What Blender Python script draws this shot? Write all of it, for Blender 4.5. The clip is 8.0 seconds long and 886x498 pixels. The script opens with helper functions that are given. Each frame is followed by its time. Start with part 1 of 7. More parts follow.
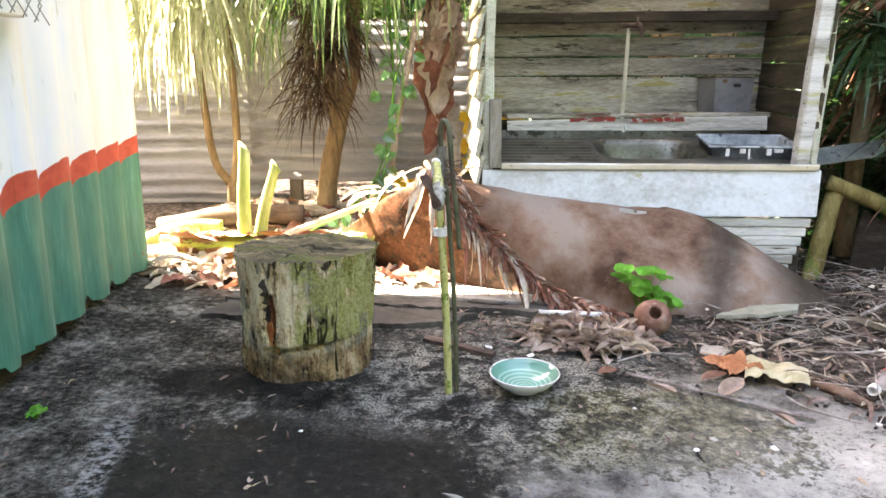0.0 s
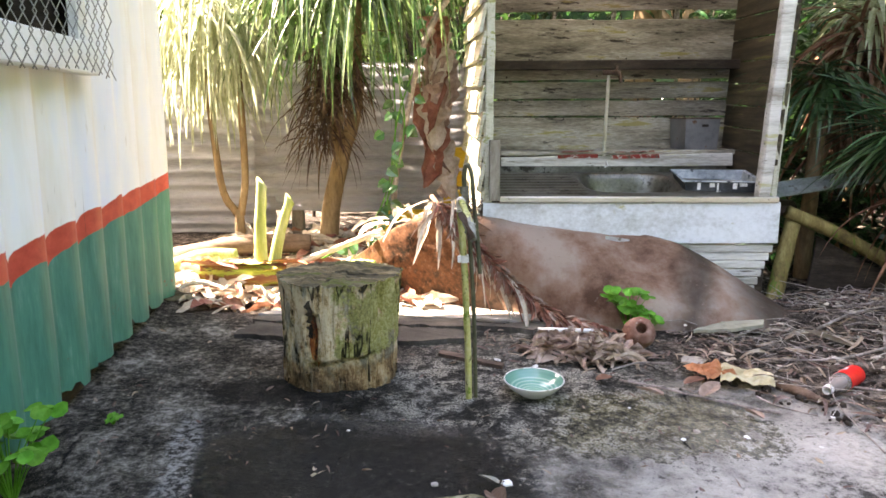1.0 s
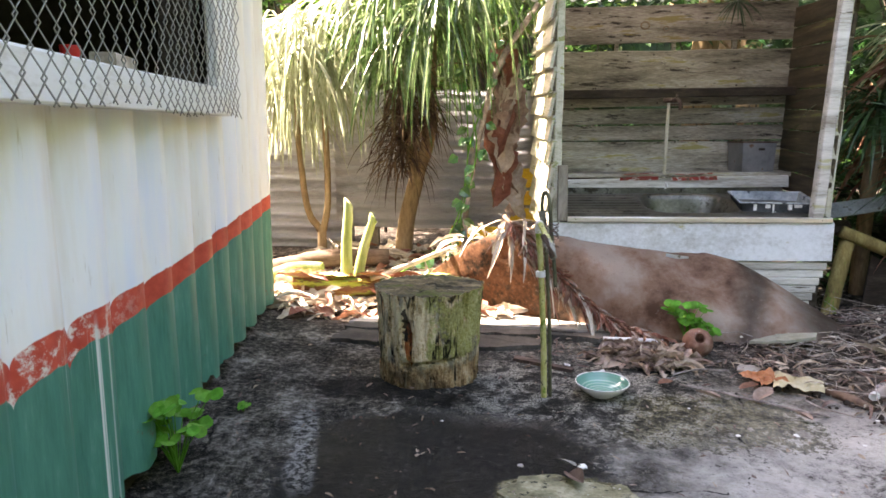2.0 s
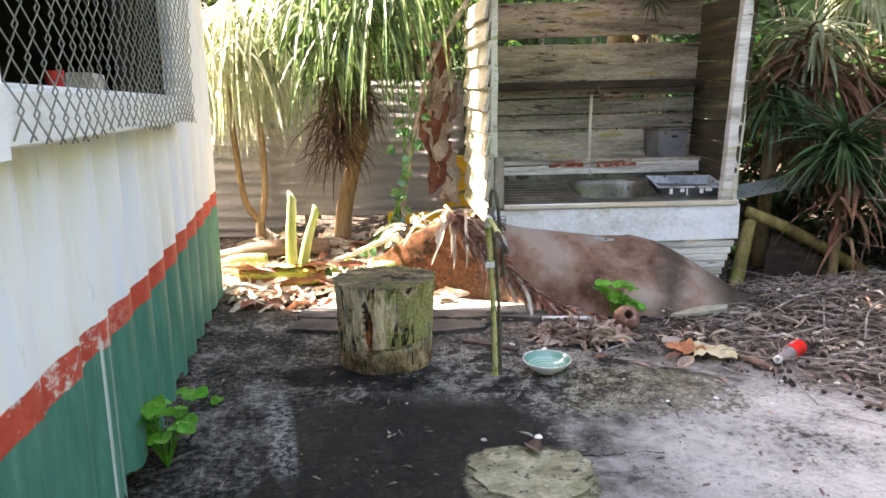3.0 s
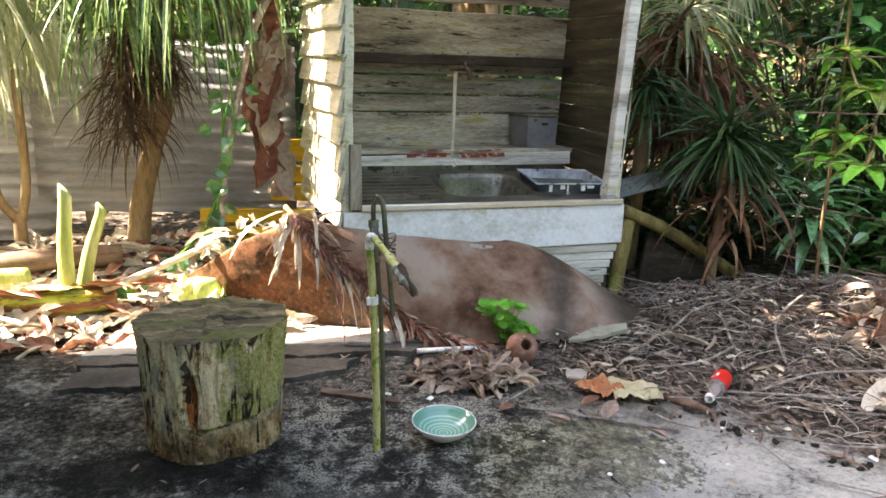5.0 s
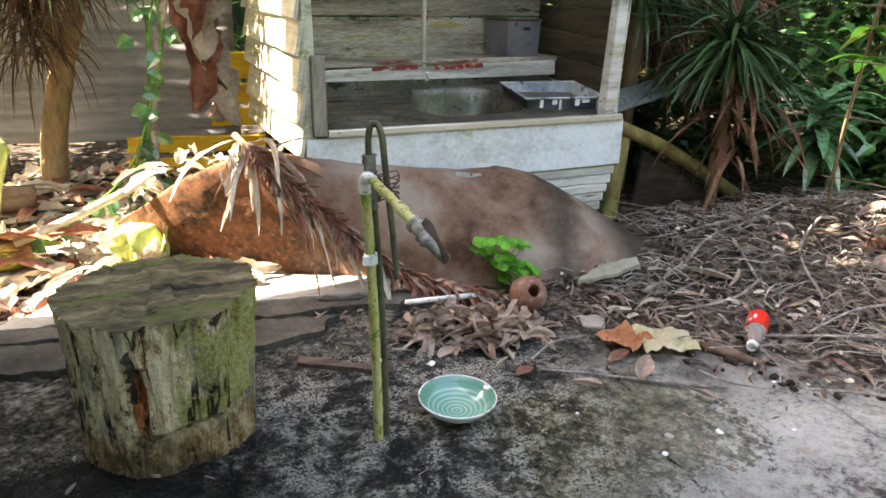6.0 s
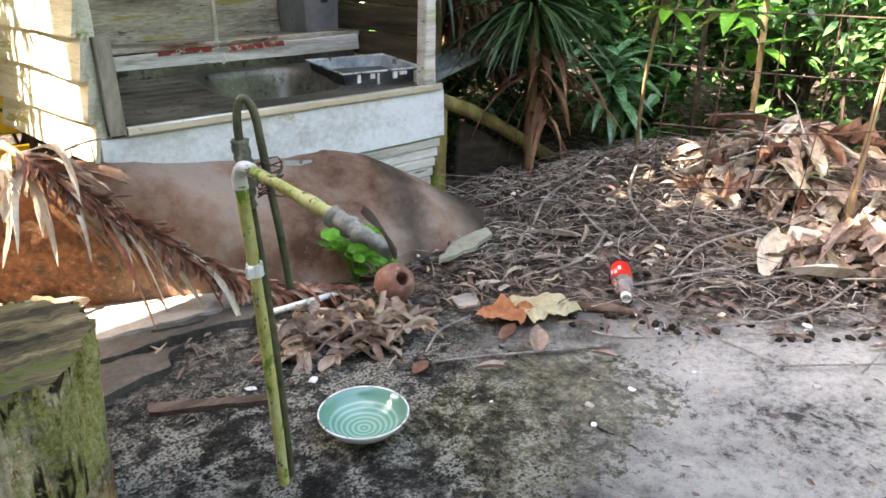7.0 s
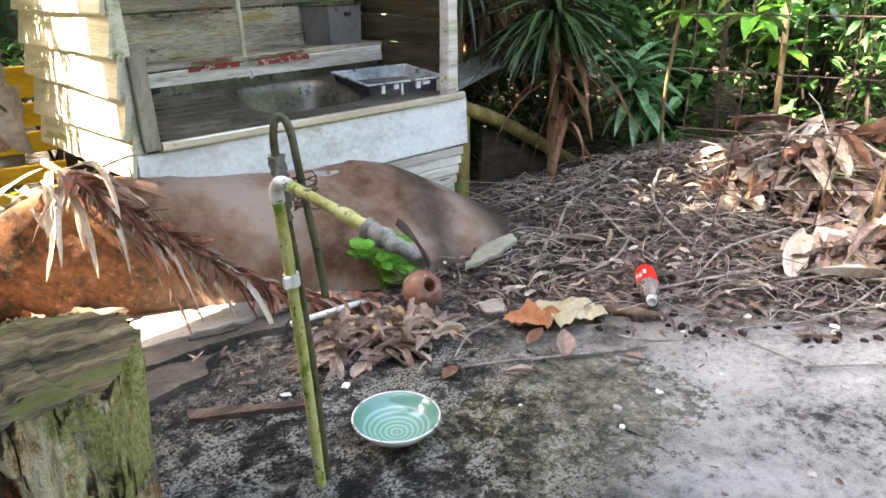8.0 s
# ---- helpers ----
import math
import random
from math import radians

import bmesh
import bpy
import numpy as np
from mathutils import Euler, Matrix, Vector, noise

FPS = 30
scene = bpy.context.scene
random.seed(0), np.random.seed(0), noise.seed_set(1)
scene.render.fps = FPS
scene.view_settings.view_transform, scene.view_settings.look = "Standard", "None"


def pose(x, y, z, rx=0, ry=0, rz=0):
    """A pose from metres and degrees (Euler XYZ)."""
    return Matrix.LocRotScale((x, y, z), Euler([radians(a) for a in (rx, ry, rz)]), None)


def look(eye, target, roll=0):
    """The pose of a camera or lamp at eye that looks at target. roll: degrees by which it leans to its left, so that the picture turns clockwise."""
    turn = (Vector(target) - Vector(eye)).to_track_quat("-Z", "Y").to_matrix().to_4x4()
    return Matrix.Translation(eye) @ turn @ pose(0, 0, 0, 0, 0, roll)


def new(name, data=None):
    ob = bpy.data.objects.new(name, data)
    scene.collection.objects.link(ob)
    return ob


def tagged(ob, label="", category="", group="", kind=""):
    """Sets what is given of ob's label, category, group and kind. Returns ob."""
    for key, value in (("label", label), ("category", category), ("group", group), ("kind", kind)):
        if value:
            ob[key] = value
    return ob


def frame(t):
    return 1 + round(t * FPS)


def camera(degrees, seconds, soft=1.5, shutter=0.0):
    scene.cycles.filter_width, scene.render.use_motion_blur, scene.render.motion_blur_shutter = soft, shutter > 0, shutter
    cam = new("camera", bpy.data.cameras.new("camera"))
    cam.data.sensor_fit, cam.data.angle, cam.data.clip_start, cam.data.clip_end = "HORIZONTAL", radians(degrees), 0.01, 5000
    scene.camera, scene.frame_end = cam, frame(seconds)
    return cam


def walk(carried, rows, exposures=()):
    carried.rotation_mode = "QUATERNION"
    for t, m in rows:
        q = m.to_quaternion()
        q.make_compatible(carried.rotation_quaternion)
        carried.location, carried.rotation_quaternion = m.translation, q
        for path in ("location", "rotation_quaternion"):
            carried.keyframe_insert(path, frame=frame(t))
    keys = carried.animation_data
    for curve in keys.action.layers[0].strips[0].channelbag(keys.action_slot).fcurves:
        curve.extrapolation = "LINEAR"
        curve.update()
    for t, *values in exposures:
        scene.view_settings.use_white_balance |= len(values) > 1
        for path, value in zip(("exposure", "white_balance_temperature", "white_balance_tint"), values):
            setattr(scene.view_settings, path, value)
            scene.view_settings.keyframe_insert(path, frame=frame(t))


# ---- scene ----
cam = camera(64.0, 8.0, soft=1.6, shutter=0.0)
PATH = [
    (0.0, pose(0.315, 0.703, 0.731, 77.42, -0.12, 4.36)),
    (0.5, pose(0.262, 0.553, 0.761, 76.01, -0.64, 3.79)),
    (1.0, pose(0.194, 0.417, 0.788, 79.55, -0.19, 1.94)),
    (1.5, pose(0.175, 0.274, 0.850, 81.93, 1.25, 6.35)),
    (2.0, pose(0.117, 0.125, 0.850, 80.59, 0.11, 6.17)),
    (2.2, pose(0.102, 0.101, 0.845, 77.99, -0.63, 2.44)),
    (3.3, pose(-0.019, -0.066, 0.971, 78.59, 0.78, -0.86)),
    (3.5, pose(0.007, -0.010, 0.947, 78.16, 1.06, 0.66)),
    (4.0, pose(-0.004, 0.195, 0.945, 75.19, -0.83, -2.65)),
    (4.5, pose(-0.102, 0.460, 0.940, 78.76, -2.33, -12.89)),
    (6.0, pose(-0.148, 1.115, 0.873, 70.52, -1.16, -21.33)),
    (6.5, pose(-0.223, 1.330, 0.850, 69.60, 0.61, -33.32)),
    (7.0, pose(-0.239, 1.383, 0.807, 69.61, 0.88, -40.74)),
    (7.5, pose(-0.252, 1.386, 0.805, 69.86, 1.38, -41.28)),
    (8.0, pose(-0.267, 1.366, 0.824, 70.06, 2.39, -39.36)),
]
walk(cam, PATH, exposures=[(0.0, 4.4, 7700, 21), (1.0, 4.1, 7600, 23), (2.0, 3.8, 7500, 24), (3.4, 3.97, 7500, 24), (4.0, 3.85, 7500, 22), (4.5, 3.78, 7550, 17), (6.0, 3.82, 7700, 16), (8.0, 4.15, 7550, 18)])

# world, sun
SUN_AZ, SUN_EL = math.atan2(0.26, -0.965), radians(46)
SUN_DIR = Vector((math.cos(SUN_AZ) * math.cos(SUN_EL), math.sin(SUN_AZ) * math.cos(SUN_EL), math.sin(SUN_EL)))
world = bpy.data.worlds.new("world")
scene.world = world
world.use_nodes = True
wn = world.node_tree
sky = wn.nodes.new("ShaderNodeTexSky")
sky.sky_type, sky.sun_disc = "NISHITA", False
sky.sun_elevation, sky.sun_rotation = SUN_EL, math.pi / 2 - SUN_AZ
sky.air_density, sky.dust_density, sky.ozone_density = 1.0, 3.0, 0.6
wn.links.new(sky.outputs[0], wn.nodes["Background"].inputs[0])
wn.nodes["Background"].inputs[1].default_value = 0.15
sun_data = bpy.data.lights.new("sun", "SUN")
sun_data.energy, sun_data.angle, sun_data.color = 5.0, radians(0.6), (1.0, 0.95, 0.86)
sun = new("sun", sun_data)
sun.matrix_world = look(SUN_DIR * 20, (0, 0, 0))

# ------------------------------------------------------------------ builders
rnd = random.Random(7)


def fbm(x, y, z=0.0, f=1.0, octaves=3):
    total, amp = 0.0, 1.0
    for _ in range(octaves):
        total += amp * noise.noise(Vector((x * f, y * f, z * f)))
        f, amp = f * 2.1, amp * 0.5
    return total


def mesh_of(name, bm, smooth=False):
    bmesh.ops.recalc_face_normals(bm, faces=bm.faces)
    me = bpy.data.meshes.new(name)
    bm.to_mesh(me)
    bm.free()
    if smooth:
        for p in me.polygons:
            p.use_smooth = True
    return me


def part(name, bm, material, parent=None, label="", smooth=False, kind=""):
    ob = new(name, mesh_of(name, bm, smooth))
    ob.data.materials.append(material)
    if parent:
        ob.parent = parent
        ob.matrix_parent_inverse = parent.matrix_world.inverted()
    return tagged(ob, label, "", "", kind)


def thing(name, label, category, loc=(0, 0, 0), group="", kind="", rz=0.0):
    ob = new(name)
    ob.empty_display_size = 0.05
    ob.matrix_world = pose(*loc, 0, 0, rz)
    return tagged(ob, label, category, group, kind)


def single(name, bm, material, label, category, group="", kind="", smooth=False):
    ob = part(name, bm, material, None, "", smooth)
    return tagged(ob, label, category, group, kind)


def box(bm, m, sx, sy, sz, nx=1, wob=0.0, seed=0.0, chamfer=0.0):
    """A plank along its x, uneven by wob, into bm under the matrix m; centred."""
    c = min(chamfer, sy * 0.3, sz * 0.3)
    ring = [(-sy / 2 + c, -sz / 2), (sy / 2 - c, -sz / 2), (sy / 2, -sz / 2 + c), (sy / 2, sz / 2 - c),
            (sy / 2 - c, sz / 2), (-sy / 2 + c, sz / 2), (-sy / 2, sz / 2 - c), (-sy / 2, -sz / 2 + c)] if c > 0 else \
        [(-sy / 2, -sz / 2), (sy / 2, -sz / 2), (sy / 2, sz / 2), (-sy / 2, sz / 2)]
    rows = []
    for i in range(nx + 1):
        x = -sx / 2 + sx * i / nx
        row = []
        for k, (y, z) in enumerate(ring):
            e = wob * noise.noise(Vector((x * 6 + seed, k // 2 * 3.7 + seed * 1.3, seed)))
            g = wob * noise.noise(Vector((x * 5 - seed, k // 4 * 5.1, seed * 0.7)))
            ex = wob * noise.noise(Vector((k * 1.9, seed, i))) if i in (0, nx) else 0.0
            row.append(bm.verts.new(m @ Vector((x + ex, y + e, z + g * 0.5))))
        rows.append(row)
    n = len(ring)
    for a, b in zip(rows, rows[1:]):
        for k in range(n):
            bm.faces.new((a[k], a[(k + 1) % n], b[(k + 1) % n], b[k]))
    bm.faces.new(rows[0][::-1])
    bm.faces.new(rows[-1])


def boxed(sx, sy, sz, m=None, **kw):
    bm = bmesh.new()
    box(bm, m or Matrix(), sx, sy, sz, **kw)
    return bm


def beam(bm, a, b, w, t, up=(0, 0, 1), nx=6, wob=0.004, seed=0.0, chamfer=0.004):
    """A squared timber from a to b; w across, t along up."""
    a, b = Vector(a), Vector(b)
    x = (b - a).normalized()
    y = Vector(up).cross(x).normalized()
    z = x.cross(y)
    m = Matrix.Translation((a + b) / 2) @ Matrix((x, y, z)).transposed().to_4x4()
    box(bm, m, (b - a).length, w, t, nx=nx, wob=wob, seed=seed, chamfer=chamfer)


def tube(bm, pts, radii, sides=10, wob=0.0, caps=True):
    pts = [Vector(p) for p in pts]
    if not hasattr(radii, "__len__"):
        radii = [radii] * len(pts)
    rows, ref = [], None
    for i, p in enumerate(pts):
        d = (pts[min(i + 1, len(pts) - 1)] - pts[max(i - 1, 0)]).normalized()
        if ref is None:
            ref = Vector((0, 0, 1)) if abs(d.z) < 0.9 else Vector((1, 0, 0))
        u = d.cross(ref).normalized()
        ref = u.cross(d)
        row = []
        for k in range(sides):
            a = 2 * math.pi * k / sides
            r = radii[i] * (1 + wob * noise.noise(Vector((p.x * 30 + k * 2.3, p.y * 30, p.z * 30))))
            row.append(bm.verts.new(p + (u * math.cos(a) + ref * math.sin(a)) * r))
        rows.append(row)
    for a, b in zip(rows, rows[1:]):
        for k in range(sides):
            bm.faces.new((a[k], a[(k + 1) % sides], b[(k + 1) % sides], b[k]))
    if caps:
        bm.faces.new(rows[0][::-1])
        bm.faces.new(rows[-1])


def spline(pts, n=12):
    """Catmull-Rom through pts."""
    p = [Vector(q) for q in pts]
    p = [p[0] * 2 - p[1]] + p + [p[-1] * 2 - p[-2]]
    out = []
    for i in range(1, len(p) - 2):
        for k in range(n):
            t = k / n
            out.append(0.5 * ((2 * p[i]) + (p[i + 1] - p[i - 1]) * t + (2 * p[i - 1] - 5 * p[i] + 4 * p[i + 1] - p[i + 2]) * t * t
                              + (3 * p[i] - p[i - 1] - 3 * p[i + 1] + p[i + 2]) * t ** 3))
    return out + [p[-2]]


def blade(bm, base, way, length, width, droop=0.5, seg=6, fold=0.25, twist=0.0, shape=0.6, curl=0.0):
    """A strap or leaf with a folded midrib that starts along way and sinks."""
    p, d = Vector(base), Vector(way).normalized()
    side = d.cross(Vector((0, 0, 1)))
    side = side.normalized() if side.length > 1e-3 else Vector((1, 0, 0))
    prev = None
    for i in range(seg + 1):
        t = i / seg
        w = width * (math.sin(math.pi * min(1, (t * (1 - 0.08) + 0.08)) ** shape) ** 0.8 if i < seg else 0.04)
        s = (Matrix.Rotation(twist * t, 3, d) @ side).normalized()
        nrm = s.cross(d).normalized()
        row = [bm.verts.new(p - s * w / 2 + nrm * w * fold), bm.verts.new(p), bm.verts.new(p + s * w / 2 + nrm * w * fold)]
        if prev:
            bm.faces.new((prev[0], prev[1], row[1], row[0]))
            bm.faces.new((prev[1], prev[2], row[2], row[1]))
        prev = row
        d = (d + Vector((0, 0, -droop / seg)) + nrm * curl / seg).normalized()
        side = (side - d * side.dot(d)).normalized()
        p = p + d * length / seg


def leaf(bm, base, way, length, width, nrm=None, bend=0.15):
    """A small broad leaf: six faces, pointed, bent along its rib."""
    d = Vector(way).normalized()
    s = d.cross(Vector(nrm) if nrm else Vector((0, 0, 1)))
    s = s.normalized() if s.length > 1e-3 else Vector((1, 0, 0))
    n = s.cross(d)
    b = Vector(base)
    rib = [bm.verts.new(b + d * length * t - n * bend * length * t * t) for t in (0, 0.35, 0.7, 1)]
    for sg in (1, -1):
        e1 = bm.verts.new(b + d * length * 0.3 + s * sg * width * 0.5 + n * width * 0.12)
        e2 = bm.verts.new(b + d * length * 0.68 + s * sg * width * 0.38 + n * (width * 0.1 - bend * length * 0.4))
        bm.faces.new((rib[0], rib[1], e1))
        bm.faces.new((rib[1], rib[2], e2, e1))
        bm.faces.new((rib[2], rib[3], e2))


def torn_leaf(bm, base, way, length, width, r, seg=9, cols=4, droop=0.4, curl=1.2, twist=1.0, wander=0.5, ruffle=0.24, up=(0, 0, 1)):
    """A crumpled piece of broad dry leaf: rolled across, wandering along, ragged at its sides and ends."""
    p, d = Vector(base), Vector(way).normalized()
    side = d.cross(Vector(up))
    side = side.normalized() if side.length > 1e-3 else Vector((1, 0, 0))
    ph, c0, c1 = r.uniform(0, 50), curl * r.uniform(0.2, 1.0), curl * r.uniform(0.2, 1.6)
    tw, bend = twist * r.uniform(-1, 1), r.uniform(-1, 1)
    prev = None
    for i in range(seg + 1):
        t = i / seg
        w = width * (0.55 + 0.45 * math.sin(math.pi * min(1, t * 1.1)) ** 0.6) * (1 + 0.6 * noise.noise(Vector((t * 8, ph, 0))))
        if i in (0, seg):
            w *= r.uniform(0.1, 0.5)
        s = Matrix.Rotation(tw * t, 3, d) @ side
        n = s.cross(d).normalized()
        k = c0 + (c1 - c0) * t + 0.15
        row = []
        for j in range(cols + 1):
            u = (j / cols - 0.5)
            e = width * ruffle * noise.noise(Vector((t * 6, u * 4, ph + 9)))
            jag = d * (length / seg * 0.7 * noise.noise(Vector((j * 2.3, ph, i)))) if i in (0, seg) else Vector((0, 0, 0))
            row.append(bm.verts.new(p + s * (w * math.sin(u * k * 2) / (k * 2)) * 2 + n * (w * (1 - math.cos(u * k * 2)) / k + e) + jag))
        if prev:
            for j in range(cols):
                bm.faces.new((prev[j], prev[j + 1], row[j + 1], row[j]))
        prev = row
        d = (d + Vector((0, 0, -droop / seg)) + n * (wander * 2.2 / seg * noise.noise(Vector((t * 3, ph, 4)))) + s * (wander * bend / seg)).normalized()
        side = (side - d * side.dot(d)).normalized()
        p = p + d * length / seg


def lathe(bm, profile, m=None, sides=40, ends=(True, True)):
    m = m or Matrix()
    rows = []
    for r, z in profile:
        rows.append([bm.verts.new(m @ Vector((r * math.cos(2 * math.pi * k / sides), r * math.sin(2 * math.pi * k / sides), z))) for k in range(sides)])
    for a, b in zip(rows, rows[1:]):
        for k in range(sides):
            bm.faces.new((a[k], a[(k + 1) % sides], b[(k + 1) % sides], b[k]))
    if ends[0]:
        bm.faces.new(rows[0][::-1])
    if ends[1]:
        bm.faces.new(rows[-1])


def sheet(bm, f, nu, nv, thick=0.0):
    """A surface f(s, t), s and t from 0 to 1, with a back side when it has thickness."""
    g = [[bm.verts.new(f(i / nu, j / nv)) for j in range(nv + 1)] for i in range(nu + 1)]
    fs = [bm.faces.new((g[i][j], g[i + 1][j], g[i + 1][j + 1], g[i][j + 1])) for i in range(nu) for j in range(nv)]
    if thick:
        bmesh.ops.solidify(bm, geom=fs, thickness=thick)


# ------------------------------------------------------------------ materials
def tree_of(name):
    m = bpy.data.materials.new(name)
    m.use_nodes = True
    return m, m.node_tree, m.node_tree.nodes["Principled BSDF"]


def node(nt, kind, **inputs):
    n = nt.nodes.new(kind)
    for k, v in inputs.items():
        n.inputs[k.replace("_", " ")].default_value = v
    return n


def noise_tex(nt, co, scale, detail=5.0, rough=0.6, distortion=0.0):
    n = node(nt, "ShaderNodeTexNoise", Scale=scale, Detail=detail, Roughness=rough, Distortion=distortion)
    nt.links.new(co, n.inputs["Vector"])
    return n.outputs["Fac"]


def ramp(nt, fac, stops):
    r = nt.nodes.new("ShaderNodeValToRGB")
    e = r.color_ramp.elements
    while len(e) < len(stops):
        e.new(0.5)
    for el, (pos, col) in zip(e, stops):
        el.position, el.color = pos, (*col, 1) if len(col) == 3 else col
    nt.links.new(fac, r.inputs[0])
    return r.outputs[0]


def mix(nt, fac, a, b):
    n = nt.nodes.new("ShaderNodeMix")
    n.data_type = "RGBA"
    for sock, v in ((n.inputs[0], fac), (n.inputs[6], a), (n.inputs[7], b)):
        if hasattr(v, "node"):
            nt.links.new(v, sock)
        else:
            sock.default_value = v if not hasattr(v, "__len__") else (*v, 1)
    return n.outputs[2]


def calc(nt, op, a, b=0.0, clamp=False):
    n = nt.nodes.new("ShaderNodeMath")
    n.operation, n.use_clamp = op, clamp
    for sock, v in zip(n.inputs, (a, b)):
        if hasattr(v, "node"):
            nt.links.new(v, sock)
        else:
            sock.default_value = v
    return n.outputs[0]


def step(nt, fac, lo, hi):
    n = nt.nodes.new("ShaderNodeMapRange")
    n.interpolation_type = "SMOOTHSTEP"
    nt.links.new(fac, n.inputs[0])
    n.inputs[1].default_value, n.inputs[2].default_value = lo, hi
    return n.outputs[0]


def coords(nt, stretch=(1, 1, 1)):
    c = nt.nodes.new("ShaderNodeTexCoord")
    mp = nt.nodes.new("ShaderNodeMapping")
    mp.inputs["Scale"].default_value = stretch
    nt.links.new(c.outputs["Object"], mp.inputs[0])
    return mp.outputs[0]


def bumped(nt, bsdf, height, strength, distance=0.01):
    b = node(nt, "ShaderNodeBump", Strength=strength, Distance=distance)
    nt.links.new(height, b.inputs["Height"])
    nt.links.new(b.outputs[0], bsdf.inputs["Normal"])


def surface(name, cols, scale=8.0, stretch=(1, 1, 1), rough=(0.6, 0.9), bump=0.3, fine=60.0, metal=0.0, spots=None, vary=0.0,
            spec=0.2, translucent=0.0, island=False):
    """Colours run through a broad and a fine noise; spots: (colour, threshold, scale) patches of another colour."""
    m, nt, b = tree_of(name)
    co = coords(nt, stretch)
    broad, small = noise_tex(nt, co, scale), noise_tex(nt, co, fine, 4.0, 0.65)
    f = calc(nt, "ADD", calc(nt, "MULTIPLY", broad, 0.65), calc(nt, "MULTIPLY", small, 0.35))
    n = len(cols)
    col = ramp(nt, f, [(0.33 + 0.34 * i / max(1, n - 1), c) for i, c in enumerate(cols)])
    for c, thr, sc in spots or ():
        k = noise_tex(nt, co, sc, 6.0, 0.7)
        col = mix(nt, step(nt, k, thr, thr + 0.06), col, c)
    if vary:
        if island:
            src = nt.nodes.new("ShaderNodeNewGeometry").outputs["Random Per Island"]
        else:
            src = nt.nodes.new("ShaderNodeObjectInfo").outputs["Random"]
        h = nt.nodes.new("ShaderNodeHueSaturation")
        nt.links.new(calc(nt, "ADD", 1 - vary / 2, calc(nt, "MULTIPLY", src, vary)), h.inputs["Value"])
        nt.links.new(calc(nt, "ADD", 0.5 - vary * 0.03, calc(nt, "MULTIPLY", src, vary * 0.06)), h.inputs["Hue"])
        nt.links.new(col, h.inputs["Color"])
        col = h.outputs[0]
    nt.links.new(col, b.inputs["Base Color"])
    r = nt.nodes.new("ShaderNodeMapRange")
    nt.links.new(small, r.inputs[0])
    r.inputs[1].default_value, r.inputs[2].default_value = 0.3, 0.7
    r.inputs[3].default_value, r.inputs[4].default_value = rough
    nt.links.new(r.outputs[0], b.inputs["Roughness"])
    b.inputs["Metallic"].default_value = metal
    b.inputs["Specular IOR Level"].default_value = spec
    if bump:
        bumped(nt, b, f, bump)
    if translucent:
        t = nt.nodes.new("ShaderNodeBsdfTranslucent")
        nt.links.new(col, t.inputs[0])
        mx = nt.nodes.new("ShaderNodeMixShader")
        mx.inputs[0].default_value = translucent
        nt.links.new(b.outputs[0], mx.inputs[1])
        nt.links.new(t.outputs[0], mx.inputs[2])
        nt.links.new(mx.outputs[0], nt.nodes["Material Output"].inputs[0])
    return m


